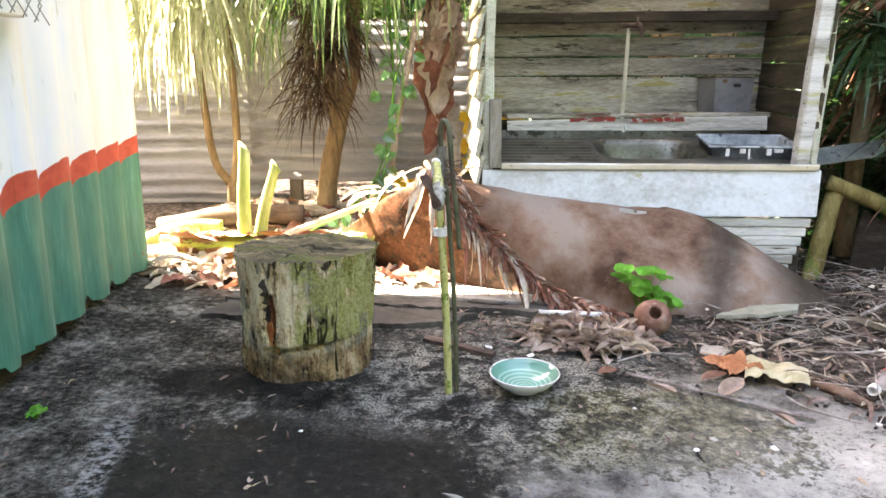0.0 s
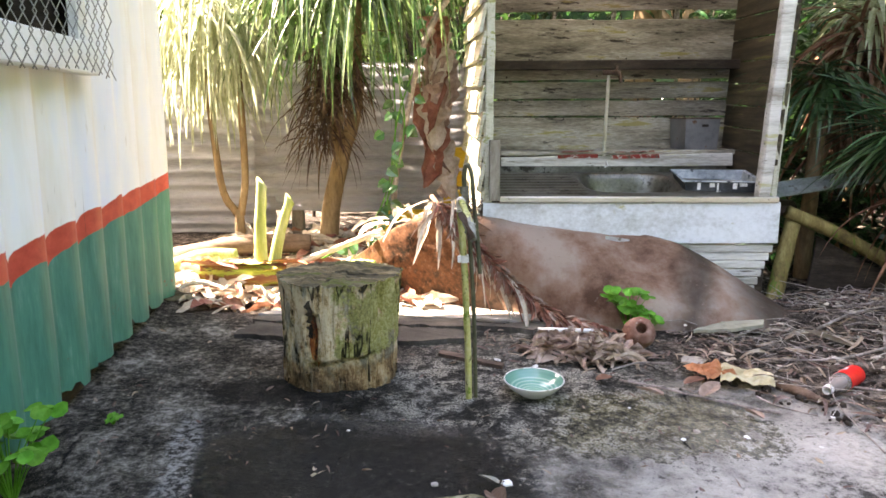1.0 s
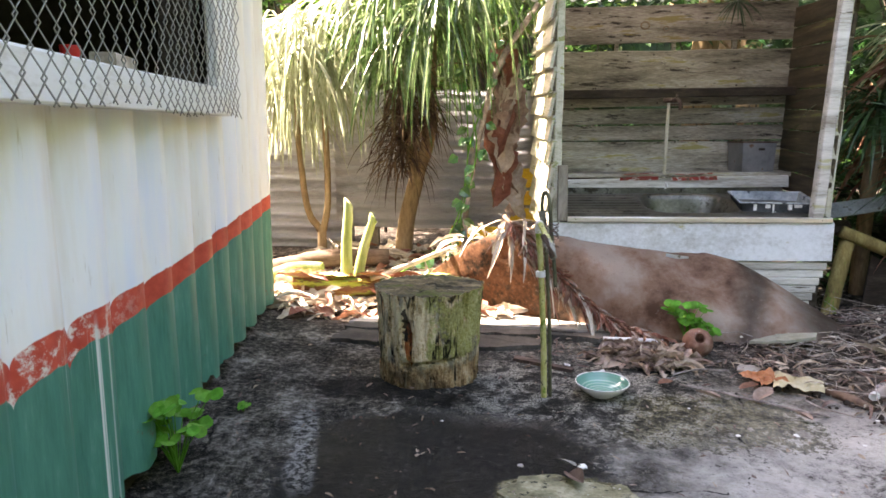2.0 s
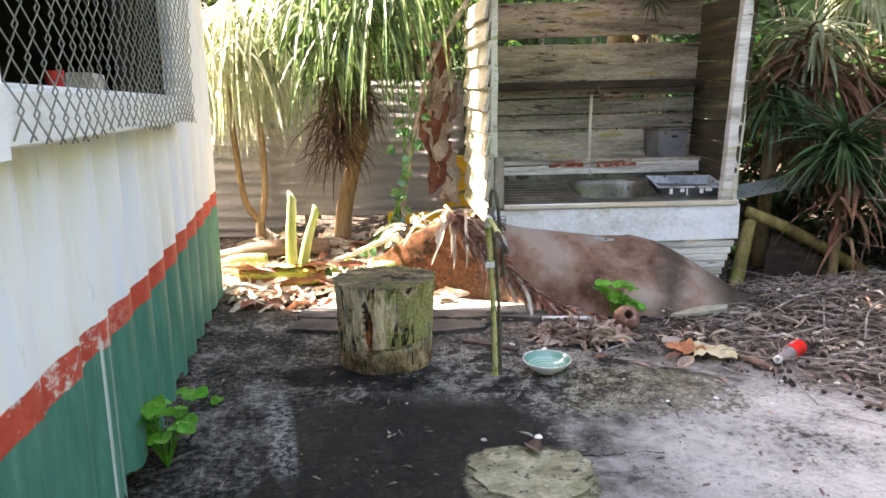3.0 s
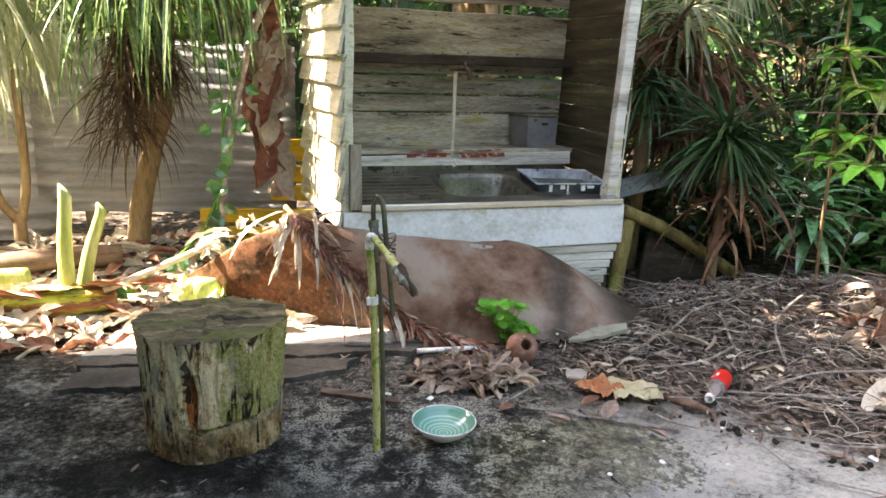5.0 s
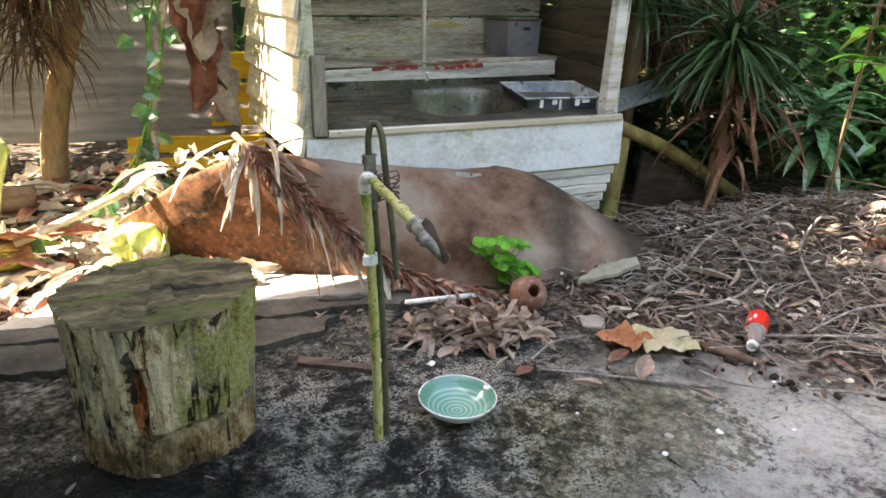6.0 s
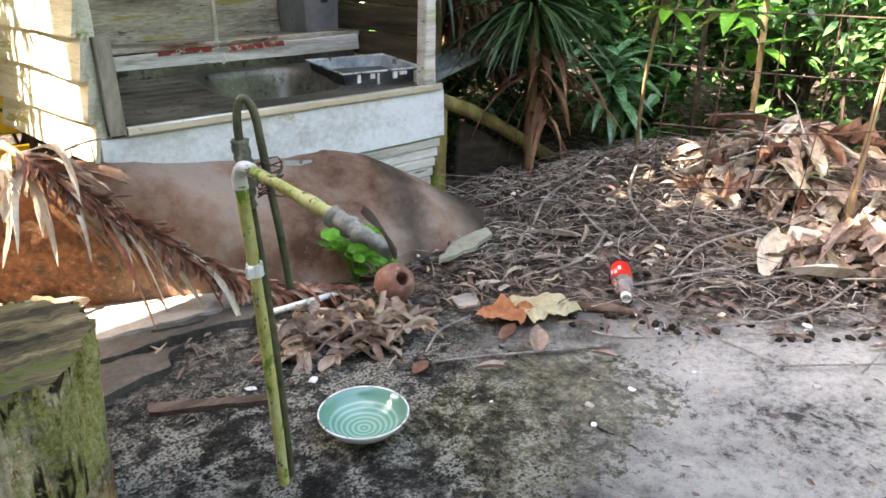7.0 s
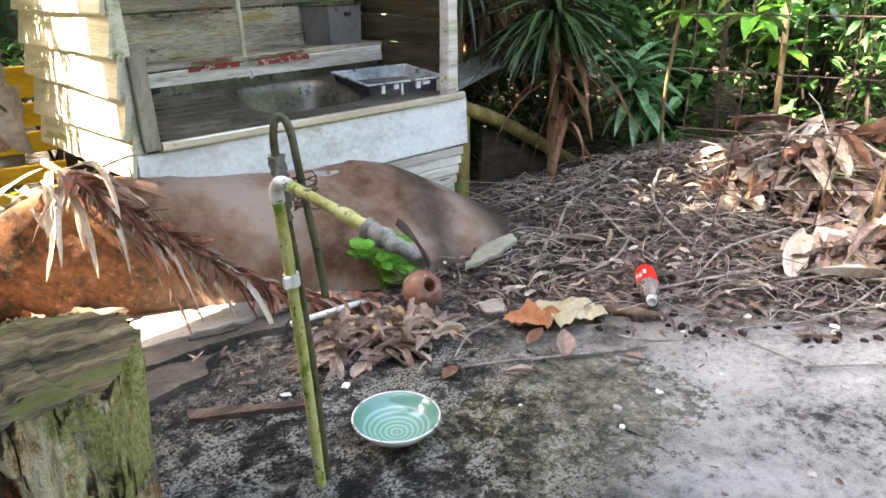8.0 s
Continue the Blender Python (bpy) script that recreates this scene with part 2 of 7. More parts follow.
def ground_material():
    m, nt, b = tree_of("yard_ground")
    co = coords(nt)
    sep = nt.nodes.new("ShaderNodeSeparateXYZ")
    nt.links.new(co, sep.inputs[0])
    X, Y = sep.outputs[0], sep.outputs[1]
    n1, n2, n3 = noise_tex(nt, co, 3.0, 6, 0.65), noise_tex(nt, co, 22.0, 6, 0.7), noise_tex(nt, co, 120.0, 4, 0.7)
    n4 = noise_tex(nt, co, 7.0, 8, 0.75, 0.4)
    n6 = noise_tex(nt, co, 42.0, 8, 0.82, 0.15)

    def blob(cx, cy, rx, ry, edge=0.25, wobble=0.9, skew=0.0):
        side = calc(nt, "ADD", X, calc(nt, "MULTIPLY", calc(nt, "SUBTRACT", Y, cy), skew))
        dx = calc(nt, "DIVIDE", calc(nt, "SUBTRACT", side, cx), rx)
        dy = calc(nt, "DIVIDE", calc(nt, "SUBTRACT", Y, cy), ry)
        d = calc(nt, "ADD", calc(nt, "POWER", calc(nt, "ABSOLUTE", dx), 3.0), calc(nt, "POWER", calc(nt, "ABSOLUTE", dy), 3.0))
        d = calc(nt, "ADD", d, calc(nt, "MULTIPLY", calc(nt, "SUBTRACT", n4, 0.5), wobble * 2.2))
        d = calc(nt, "ADD", d, calc(nt, "MULTIPLY", calc(nt, "SUBTRACT", n6, 0.5), wobble * 3.0))
        return calc(nt, "SUBTRACT", 1.0, step(nt, d, 1 - edge, 1 + edge))

    n5 = noise_tex(nt, co, 260.0, 3, 0.7)
    mid = calc(nt, "ADD", calc(nt, "MULTIPLY", n6, 0.6), calc(nt, "MULTIPLY", noise_tex(nt, co, 6.0, 6, 0.7), 0.4))
    conc = ramp(nt, mid, [(0.435, (0.012, 0.011, 0.009)), (0.48, (0.042, 0.038, 0.031)), (0.515, (0.09, 0.083, 0.068)), (0.555, (0.18, 0.166, 0.14)), (0.61, (0.36, 0.34, 0.305))])
    pale = ramp(nt, calc(nt, "ADD", calc(nt, "MULTIPLY", n1, 0.45), calc(nt, "MULTIPLY", n6, 0.55)),
                [(0.41, (0.06, 0.055, 0.048)), (0.46, (0.3, 0.285, 0.262)), (0.52, (0.45, 0.425, 0.385)), (0.6, (0.58, 0.555, 0.51))])
    col = mix(nt, calc(nt, "MULTIPLY", blob(1.75, 1.2, 1.3, 1.25, 0.5, 1.1), 1.0), conc, pale)
    moss = ramp(nt, n6, [(0.42, (0.01, 0.01, 0.006)), (0.47, (0.05, 0.045, 0.016)), (0.53, (0.14, 0.125, 0.05)), (0.6, (0.34, 0.31, 0.22))])
    col = mix(nt, calc(nt, "MULTIPLY", blob(0.68, 2.2, 0.3, 0.2, 0.2, 3.0), 0.7), col, moss)
    lip = ramp(nt, n6, [(0.42, (0.06, 0.055, 0.03)), (0.5, (0.22, 0.2, 0.11)), (0.6, (0.38, 0.35, 0.25))])
    lipm = blob(0.235, 1.64, 0.17, 0.155, 0.1, 0.8)
    col = mix(nt, calc(nt, "MULTIPLY", lipm, 0.95), col, lip)
    dark = ramp(nt, n6, [(0.42, (0.004, 0.004, 0.004)), (0.57, (0.011, 0.011, 0.01)), (0.625, (0.045, 0.043, 0.038)), (0.68, (0.24, 0.23, 0.21))])
    wetm = blob(-0.07, 1.6, 0.42, 0.58, 0.14, 0.7)
    inner = calc(nt, "MULTIPLY", wetm, calc(nt, "SUBTRACT", 1.0, lipm))
    col = mix(nt, calc(nt, "MULTIPLY", inner, 0.96), col, dark)
    damp = calc(nt, "MAXIMUM", blob(-0.3, 2.38, 0.22, 0.12, 0.6, 1.4), blob(0.3, 2.6, 0.42, 0.22, 0.5, 2.2))
    damp = calc(nt, "MAXIMUM", damp, blob(0.15, 2.2, 0.3, 0.12, 0.5, 2.4))
    n7 = noise_tex(nt, co, 150.0, 5, 0.75)
    gritty = ramp(nt, calc(nt, "ADD", calc(nt, "MULTIPLY", n4, 0.4), calc(nt, "ADD", calc(nt, "MULTIPLY", n6, 0.25), calc(nt, "MULTIPLY", n7, 0.35))), [(0.44, (0.009, 0.009, 0.008)), (0.49, (0.035, 0.033, 0.029)), (0.53, (0.11, 0.105, 0.092)), (0.59, (0.32, 0.305, 0.275))])
    col = mix(nt, calc(nt, "MULTIPLY", damp, 0.9), col, gritty)
    seep = calc(nt, "MAXIMUM", blob(-0.33, 2.36, 0.24, 0.1, 0.5, 1.0), blob(-0.15, 2.27, 0.12, 0.07, 0.5, 1.0))
    n8 = noise_tex(nt, co, 12.0, 7, 0.75, 0.3)
    near = calc(nt, "MULTIPLY", blob(0.3, 2.36, 0.48, 0.36, 0.6, 0.6), calc(nt, "SUBTRACT", 1.0, inner))
    col = mix(nt, calc(nt, "MULTIPLY", calc(nt, "MULTIPLY", near, step(nt, n8, 0.52, 0.58)), 0.8), col, (0.012, 0.012, 0.01))
    clump = calc(nt, "MULTIPLY", calc(nt, "MULTIPLY", near, calc(nt, "SUBTRACT", 1.0, step(nt, n8, 0.45, 0.5))), step(nt, n7, 0.46, 0.52))
    col = mix(nt, calc(nt, "MULTIPLY", clump, 0.75), col, (0.42, 0.4, 0.34))
    col = mix(nt, calc(nt, "MULTIPLY", seep, 0.85), col, (0.012, 0.01, 0.008))
    streak = calc(nt, "MULTIPLY", blob(-0.464, 1.9, 0.042, 0.3, 0.6, 1.8, 0.24), step(nt, n6, 0.46, 0.56))
    col = mix(nt, calc(nt, "MULTIPLY", streak, 0.65), col, (0.42, 0.41, 0.39))
    soil = ramp(nt, calc(nt, "ADD", calc(nt, "MULTIPLY", n2, 0.5), calc(nt, "MULTIPLY", n6, 0.5)), [(0.42, (0.012, 0.009, 0.007)), (0.49, (0.05, 0.04, 0.032)), (0.54, (0.13, 0.105, 0.085)), (0.6, (0.28, 0.24, 0.2))])
    line = calc(nt, "SUBTRACT", calc(nt, "ADD", Y, calc(nt, "MULTIPLY", X, 1.2)), calc(nt, "ADD", 3.72, calc(nt, "MULTIPLY", calc(nt, "SUBTRACT", n4, 0.5), 0.9)))
    right = step(nt, X, 0.55, 0.95)
    soilm = calc(nt, "MAXIMUM", calc(nt, "MULTIPLY", step(nt, line, -0.12, 0.22), right), step(nt, Y, 3.0, 3.25))
    col = mix(nt, soilm, col, soil)
    chips = calc(nt, "MULTIPLY", step(nt, n5, 0.62, 0.67), calc(nt, "SUBTRACT", 0.6, calc(nt, "MULTIPLY", calc(nt, "MAXIMUM", inner, damp), 0.5)))
    col = mix(nt, chips, col, (0.42, 0.4, 0.36))
    pits = calc(nt, "MULTIPLY", step(nt, n3, 0.6, 0.68), 0.6)
    col = mix(nt, pits, col, (0.01, 0.01, 0.008))
    # hairline cracks
    vor = nt.nodes.new("ShaderNodeTexVoronoi")
    vor.feature = "DISTANCE_TO_EDGE"
    vor.inputs["Scale"].default_value = 1.1
    warp = nt.nodes.new("ShaderNodeMix")
    warp.data_type = "RGBA"
    warp.inputs[0].default_value = 0.12
    nt.links.new(co, warp.inputs[6])
    nwarp = node(nt, "ShaderNodeTexNoise", Scale=7.0, Detail=5.0)
    nt.links.new(co, nwarp.inputs["Vector"])
    nt.links.new(nwarp.outputs["Color"], warp.inputs[7])
    nt.links.new(warp.outputs[2], vor.inputs["Vector"])
    crack = calc(nt, "SUBTRACT", 1.0, step(nt, vor.outputs["Distance"], 0.001, 0.0045))
    crack = calc(nt, "MULTIPLY", calc(nt, "MULTIPLY", crack, step(nt, n4, 0.5, 0.56)), calc(nt, "SUBTRACT", 1.0, soilm))
    col = mix(nt, crack, col, (0.012, 0.011, 0.01))
    nt.links.new(col, b.inputs["Base Color"])
    rgh = calc(nt, "SUBTRACT", 0.88, calc(nt, "MULTIPLY", inner, calc(nt, "ADD", 0.1, calc(nt, "MULTIPLY", n1, 0.6))))
    nt.links.new(rgh, b.inputs["Roughness"])
    nt.links.new(calc(nt, "ADD", 0.08, calc(nt, "MULTIPLY", inner, 0.12)), b.inputs["Specular IOR Level"])
    hgt = calc(nt, "ADD", calc(nt, "MULTIPLY", n6, 0.75), calc(nt, "MULTIPLY", n3, 0.25))
    bumped(nt, b, calc(nt, "SUBTRACT", hgt, calc(nt, "MULTIPLY", crack, 0.4)), 1.0, 0.018)
    return m


def cladding_material():
    """House siding: white over red over green, the paint's edges level and hand-brushed, with runs of white."""
    m, nt, b = tree_of("painted_cladding")
    co = coords(nt)
    sep = nt.nodes.new("ShaderNodeSeparateXYZ")
    nt.links.new(co, sep.inputs[0])
    Y, Z = sep.outputs[1], sep.outputs[2]
    st = coords(nt, (6, 6, 0.8))
    n1, n2, n3 = noise_tex(nt, st, 1.5, 5), noise_tex(nt, co, 30, 5), noise_tex(nt, st, 8, 5, 0.7)
    wob = calc(nt, "MULTIPLY", calc(nt, "SUBTRACT", noise_tex(nt, co, 9.0, 3), 0.5), 0.03)
    rise = calc(nt, "MULTIPLY", calc(nt, "MAXIMUM", calc(nt, "SUBTRACT", Y, 2.0), 0.0), 0.05)
    z = calc(nt, "SUBTRACT", calc(nt, "ADD", Z, wob), rise)
    white = ramp(nt, n1, [(0.3, (0.72, 0.66, 0.55)), (0.5, (0.8, 0.79, 0.76)), (0.7, (0.7, 0.74, 0.82))])
    white = mix(nt, step(nt, n3, 0.62, 0.75), white, (0.55, 0.5, 0.42))
    green = ramp(nt, n3, [(0.3, (0.03, 0.15, 0.105)), (0.6, (0.055, 0.22, 0.16)), (0.75, (0.15, 0.3, 0.245))])
    red = ramp(nt, n2, [(0.3, (0.45, 0.045, 0.025)), (0.7, (0.62, 0.09, 0.05))])
    worn = calc(nt, "MULTIPLY", step(nt, noise_tex(nt, co, 14, 6, 0.75), 0.5, 0.6), calc(nt, "SUBTRACT", 1.0, step(nt, Y, 1.3, 1.75)))
    red = mix(nt, worn, red, (0.7, 0.62, 0.55))
    hump = calc(nt, "POWER", calc(nt, "ABSOLUTE", calc(nt, "SINE", calc(nt, "MULTIPLY", calc(nt, "ADD", Y, 0.04), math.pi / 0.2))), 0.5)
    zr = calc(nt, "SUBTRACT", z, calc(nt, "MULTIPLY", hump, 0.046))
    col = mix(nt, step(nt, zr, 0.392, 0.396), green, red)
    col = mix(nt, step(nt, zr, 0.458, 0.462), col, white)
    # runs of white paint
    fine = coords(nt, (60, 60, 0.6))
    runs = calc(nt, "MULTIPLY", step(nt, noise_tex(nt, fine, 1.0, 2), 0.58, 0.64), calc(nt, "MULTIPLY", step(nt, Y, 1.25, 1.3), calc(nt, "SUBTRACT", 1.0, step(nt, Y, 1.42, 1.5))))
    runs = calc(nt, "MULTIPLY", runs, calc(nt, "SUBTRACT", 1.0, step(nt, Z, 0.42, 0.5)))
    col = mix(nt, runs, col, (0.6, 0.62, 0.58))
    rust = calc(nt, "MULTIPLY", step(nt, noise_tex(nt, co, 11, 6, 0.75), 0.6, 0.68), calc(nt, "SUBTRACT", 1.0, step(nt, Z, 0.1, 0.22)))
    col = mix(nt, rust, col, (0.16, 0.06, 0.03))
    nt.links.new(col, b.inputs["Base Color"])
    b.inputs["Roughness"].default_value = 0.55
    bumped(nt, b, n2, 0.15, 0.004)
    return m


M = {}
M["ground"] = ground_material()
M["cladding"] = cladding_material()
WHITE_OLD = [(0.2, 0.18, 0.14), (0.5, 0.48, 0.42), (0.68, 0.66, 0.6)]
M["old_white"] = surface("old_white_paint", WHITE_OLD, 3.5, (0.5, 3, 6), (0.6, 0.9), 0.35, 40, spots=[((0.1, 0.085, 0.06), 0.6, 9), ((0.38, 0.36, 0.2), 0.6, 2.5)], vary=0.25)
M["back_board"] = surface("weathered_board", [(0.035, 0.028, 0.02), (0.24, 0.212, 0.165), (0.52, 0.49, 0.42)], 3.0, (0.6, 3, 5), (0.7, 0.95), 0.5, 45,
                          spots=[((0.035, 0.027, 0.02), 0.58, 9), ((0.26, 0.22, 0.09), 0.58, 3)], vary=0.45)
M["side_board"] = surface("green_stained_board", [(0.25, 0.24, 0.15), (0.5, 0.48, 0.36), (0.64, 0.62, 0.54)], 4.0, (3, 0.5, 6), (0.6, 0.9), 0.3, 40, spots=[((0.3, 0.3, 0.12), 0.57, 4)], vary=0.2)
M["counter_white"] = surface("chalky_white_paint", [(0.42, 0.42, 0.38), (0.66, 0.68, 0.67), (0.78, 0.8, 0.8)], 4.0, (1, 1, 1.3), (0.5, 0.8), 0.25, 50,
                             spots=[((0.45, 0.42, 0.25), 0.62, 5), ((0.2, 0.17, 0.12), 0.68, 12)], vary=0.1)
# dark brown inner boards, lowered further for the shade inside the shed
M["inner_shaded"] = surface("shade_dark_inner_board", [(0.02, 0.016, 0.01), (0.065, 0.052, 0.032), (0.13, 0.105, 0.066)], 4, (2, 0.5, 7), (0.7, 0.95), 0.5, 45, spots=[((0.14, 0.14, 0.05), 0.6, 4)], vary=0.5)
# dark wood, lowered further so that deep recesses read as shade
M["dark_wood"] = surface("shade_dark_wood", [(0.012, 0.009, 0.007), (0.04, 0.03, 0.022), (0.09, 0.07, 0.05)], 6, (1, 1, 4), (0.6, 0.9), 0.5, 60)
M["grey_wood"] = surface("grey_timber", [(0.1, 0.085, 0.06), (0.24, 0.21, 0.16), (0.36, 0.33, 0.27)], 5, (2, 2, 0.6), (0.7, 0.95), 0.5, 50, spots=[((0.2, 0.2, 0.07), 0.58, 6)])
M["brown_wood"] = surface("brown_roof_timber", [(0.06, 0.04, 0.025), (0.16, 0.11, 0.07), (0.27, 0.2, 0.14)], 4, (0.6, 4, 4), (0.7, 0.95), 0.5, 50)
M["moss_wood"] = surface("mossy_pole", [(0.08, 0.055, 0.02), (0.22, 0.17, 0.06), (0.34, 0.3, 0.12)], 7, (2, 2, 0.7), (0.7, 0.95), 0.4, 60, spots=[((0.12, 0.17, 0.03), 0.55, 9)])
M["red_flake"] = surface("flaking_red_paint", [(0.16, 0.02, 0.015), (0.3, 0.045, 0.03)], 9, (1, 1, 1), (0.6, 0.8), 0.3, 60, spots=[((0.45, 0.4, 0.34), 0.5, 22), ((0.1, 0.075, 0.05), 0.54, 30)])
M["steel"] = surface("stained_steel", [(0.05, 0.046, 0.034), (0.13, 0.122, 0.095), (0.27, 0.26, 0.215)], 5, (1, 1, 1), (0.25, 0.5), 0.05, 50, metal=0.7, spots=[((0.035, 0.03, 0.02), 0.56, 7)])
M["steel_rim"] = surface("steel_rim", [(0.45, 0.42, 0.34), (0.62, 0.6, 0.52)], 6, (1, 1, 1), (0.25, 0.5), 0.05, 50, metal=0.6)
M["tray"] = surface("paint_splashed_tray", [(0.02, 0.022, 0.025), (0.05, 0.055, 0.06), (0.12, 0.13, 0.14)], 9, (1, 1, 1), (0.4, 0.8), 0.3, 50, spots=[((0.6, 0.62, 0.6), 0.58, 16)])
M["tray_in"] = surface("dried_paint", [(0.1, 0.12, 0.13), (0.3, 0.335, 0.345), (0.58, 0.61, 0.6)], 7, (1, 1, 1), (0.5, 0.8), 0.3, 40, spots=[((0.04, 0.05, 0.06), 0.58, 12)])
M["tin"] = surface("dull_grey_tin", [(0.1, 0.1, 0.1), (0.2, 0.2, 0.2), (0.28, 0.28, 0.27)], 6, (1, 1, 1), (0.4, 0.7), 0.1, 40, metal=0.4, spots=[((0.16, 0.09, 0.05), 0.64, 12)])
M["pvc_old"] = surface("yellowed_pipe", [(0.35, 0.33, 0.22), (0.5, 0.47, 0.36), (0.6, 0.58, 0.48)], 9, (1, 1, 1), (0.4, 0.6), 0.1, 50)
M["algae_pipe"] = surface("algae_pipe", [(0.16, 0.16, 0.03), (0.42, 0.4, 0.14), (0.56, 0.52, 0.3)], 14, (1, 1, 0.6), (0.45, 0.75), 0.4, 120, spots=[((0.15, 0.22, 0.03), 0.54, 18), ((0.02, 0.022, 0.01), 0.57, 40), ((0.06, 0.055, 0.03), 0.6, 14)])
M["white_plastic"] = surface("white_plastic", [(0.5, 0.49, 0.45), (0.68, 0.67, 0.64), (0.76, 0.76, 0.74)], 14, (1, 1, 1), (0.4, 0.65), 0.2, 80, spots=[((0.25, 0.22, 0.16), 0.58, 30), ((0.1, 0.09, 0.06), 0.63, 45)])
M["hose"] = surface("mossy_black_hose", [(0.03, 0.03, 0.018), (0.08, 0.08, 0.045), (0.14, 0.13, 0.08)], 14, (1, 1, 1), (0.5, 0.8), 0.3, 80)
M["tape"] = surface("grey_tape_wrap", [(0.08, 0.075, 0.06), (0.2, 0.19, 0.15), (0.33, 0.32, 0.28)], 30, (1, 1, 1), (0.6, 0.85), 0.6, 90)
M["rust_lever"] = surface("rusty_iron", [(0.04, 0.025, 0.02), (0.11, 0.07, 0.05), (0.2, 0.15, 0.12)], 25, (1, 1, 1), (0.5, 0.85), 0.5, 90, metal=0.3)
def rust_material():
    m, nt, b = tree_of("rusted_sheet")
    co = coords(nt)
    sep = nt.nodes.new("ShaderNodeSeparateXYZ")
    nt.links.new(co, sep.inputs[0])
    a, c, f = noise_tex(nt, co, 2.6, 6, 0.6), noise_tex(nt, co, 9.0, 6, 0.7), noise_tex(nt, co, 60.0, 4, 0.7)
    base = ramp(nt, calc(nt, "ADD", calc(nt, "MULTIPLY", a, 0.55), calc(nt, "MULTIPLY", c, 0.45)),
                [(0.36, (0.15, 0.075, 0.045)), (0.43, (0.31, 0.175, 0.115)), (0.5, (0.42, 0.285, 0.21)), (0.58, (0.5, 0.4, 0.33))])
    orange = ramp(nt, calc(nt, "ADD", calc(nt, "MULTIPLY", c, 0.7), calc(nt, "MULTIPLY", f, 0.3)), [(0.38, (0.03, 0.027, 0.016)), (0.45, (0.13, 0.062, 0.03)), (0.52, (0.23, 0.105, 0.05)), (0.62, (0.34, 0.17, 0.09))])
    col = mix(nt, calc(nt, "SUBTRACT", 1.0, step(nt, calc(nt, "ADD", sep.outputs[0], calc(nt, "MULTIPLY", a, 0.3)), 0.3, 0.62)), base, orange)
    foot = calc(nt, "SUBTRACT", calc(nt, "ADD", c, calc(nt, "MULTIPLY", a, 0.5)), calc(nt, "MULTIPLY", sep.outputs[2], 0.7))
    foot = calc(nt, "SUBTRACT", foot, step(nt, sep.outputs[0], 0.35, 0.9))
    # crease shade painted along the dent, joined with dirt at foot and right end
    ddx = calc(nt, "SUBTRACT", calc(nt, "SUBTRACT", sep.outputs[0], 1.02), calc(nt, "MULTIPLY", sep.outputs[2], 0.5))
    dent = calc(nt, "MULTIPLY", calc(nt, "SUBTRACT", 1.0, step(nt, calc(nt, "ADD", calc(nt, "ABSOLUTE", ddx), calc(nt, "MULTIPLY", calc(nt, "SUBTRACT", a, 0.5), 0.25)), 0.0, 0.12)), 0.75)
    crease_and_grime = calc(nt, "MAXIMUM", dent, calc(nt, "MULTIPLY", step(nt, foot, 0.62, 0.78), 0.85))
    crease_and_grime = calc(nt, "MAXIMUM", crease_and_grime, calc(nt, "MULTIPLY", step(nt, calc(nt, "ADD", sep.outputs[0], calc(nt, "MULTIPLY", a, 0.3)), 1.35, 1.55), 0.8))
    col = mix(nt, crease_and_grime, col, (0.035, 0.032, 0.024))
    pits = calc(nt, "MULTIPLY", step(nt, f, 0.6, 0.68), 0.5)
    col = mix(nt, pits, col, (0.38, 0.27, 0.22))
    nt.links.new(col, b.inputs["Base Color"])
    b.inputs["Roughness"].default_value = 0.75
    b.inputs["Specular IOR Level"].default_value = 0.3
    bumped(nt, b, calc(nt, "ADD", c, calc(nt, "MULTIPLY", f, 0.4)), 0.4, 0.008)
    return m


M["rust_sheet"] = rust_material()
M["iron_fence"] = surface("grey_corrugated_iron", [(0.28, 0.285, 0.3), (0.46, 0.465, 0.48), (0.58, 0.58, 0.59)], 2.5, (0.6, 1, 3), (0.4, 0.7), 0.1, 40, metal=0.15, spots=[((0.22, 0.18, 0.13), 0.64, 5)], vary=0.15)
M["yellow"] = surface("yellow_painted_board", [(0.4, 0.24, 0.02), (0.6, 0.4, 0.03), (0.68, 0.47, 0.06)], 5, (0.7, 1, 3), (0.5, 0.8), 0.2, 40, spots=[((0.2, 0.13, 0.05), 0.63, 9)])

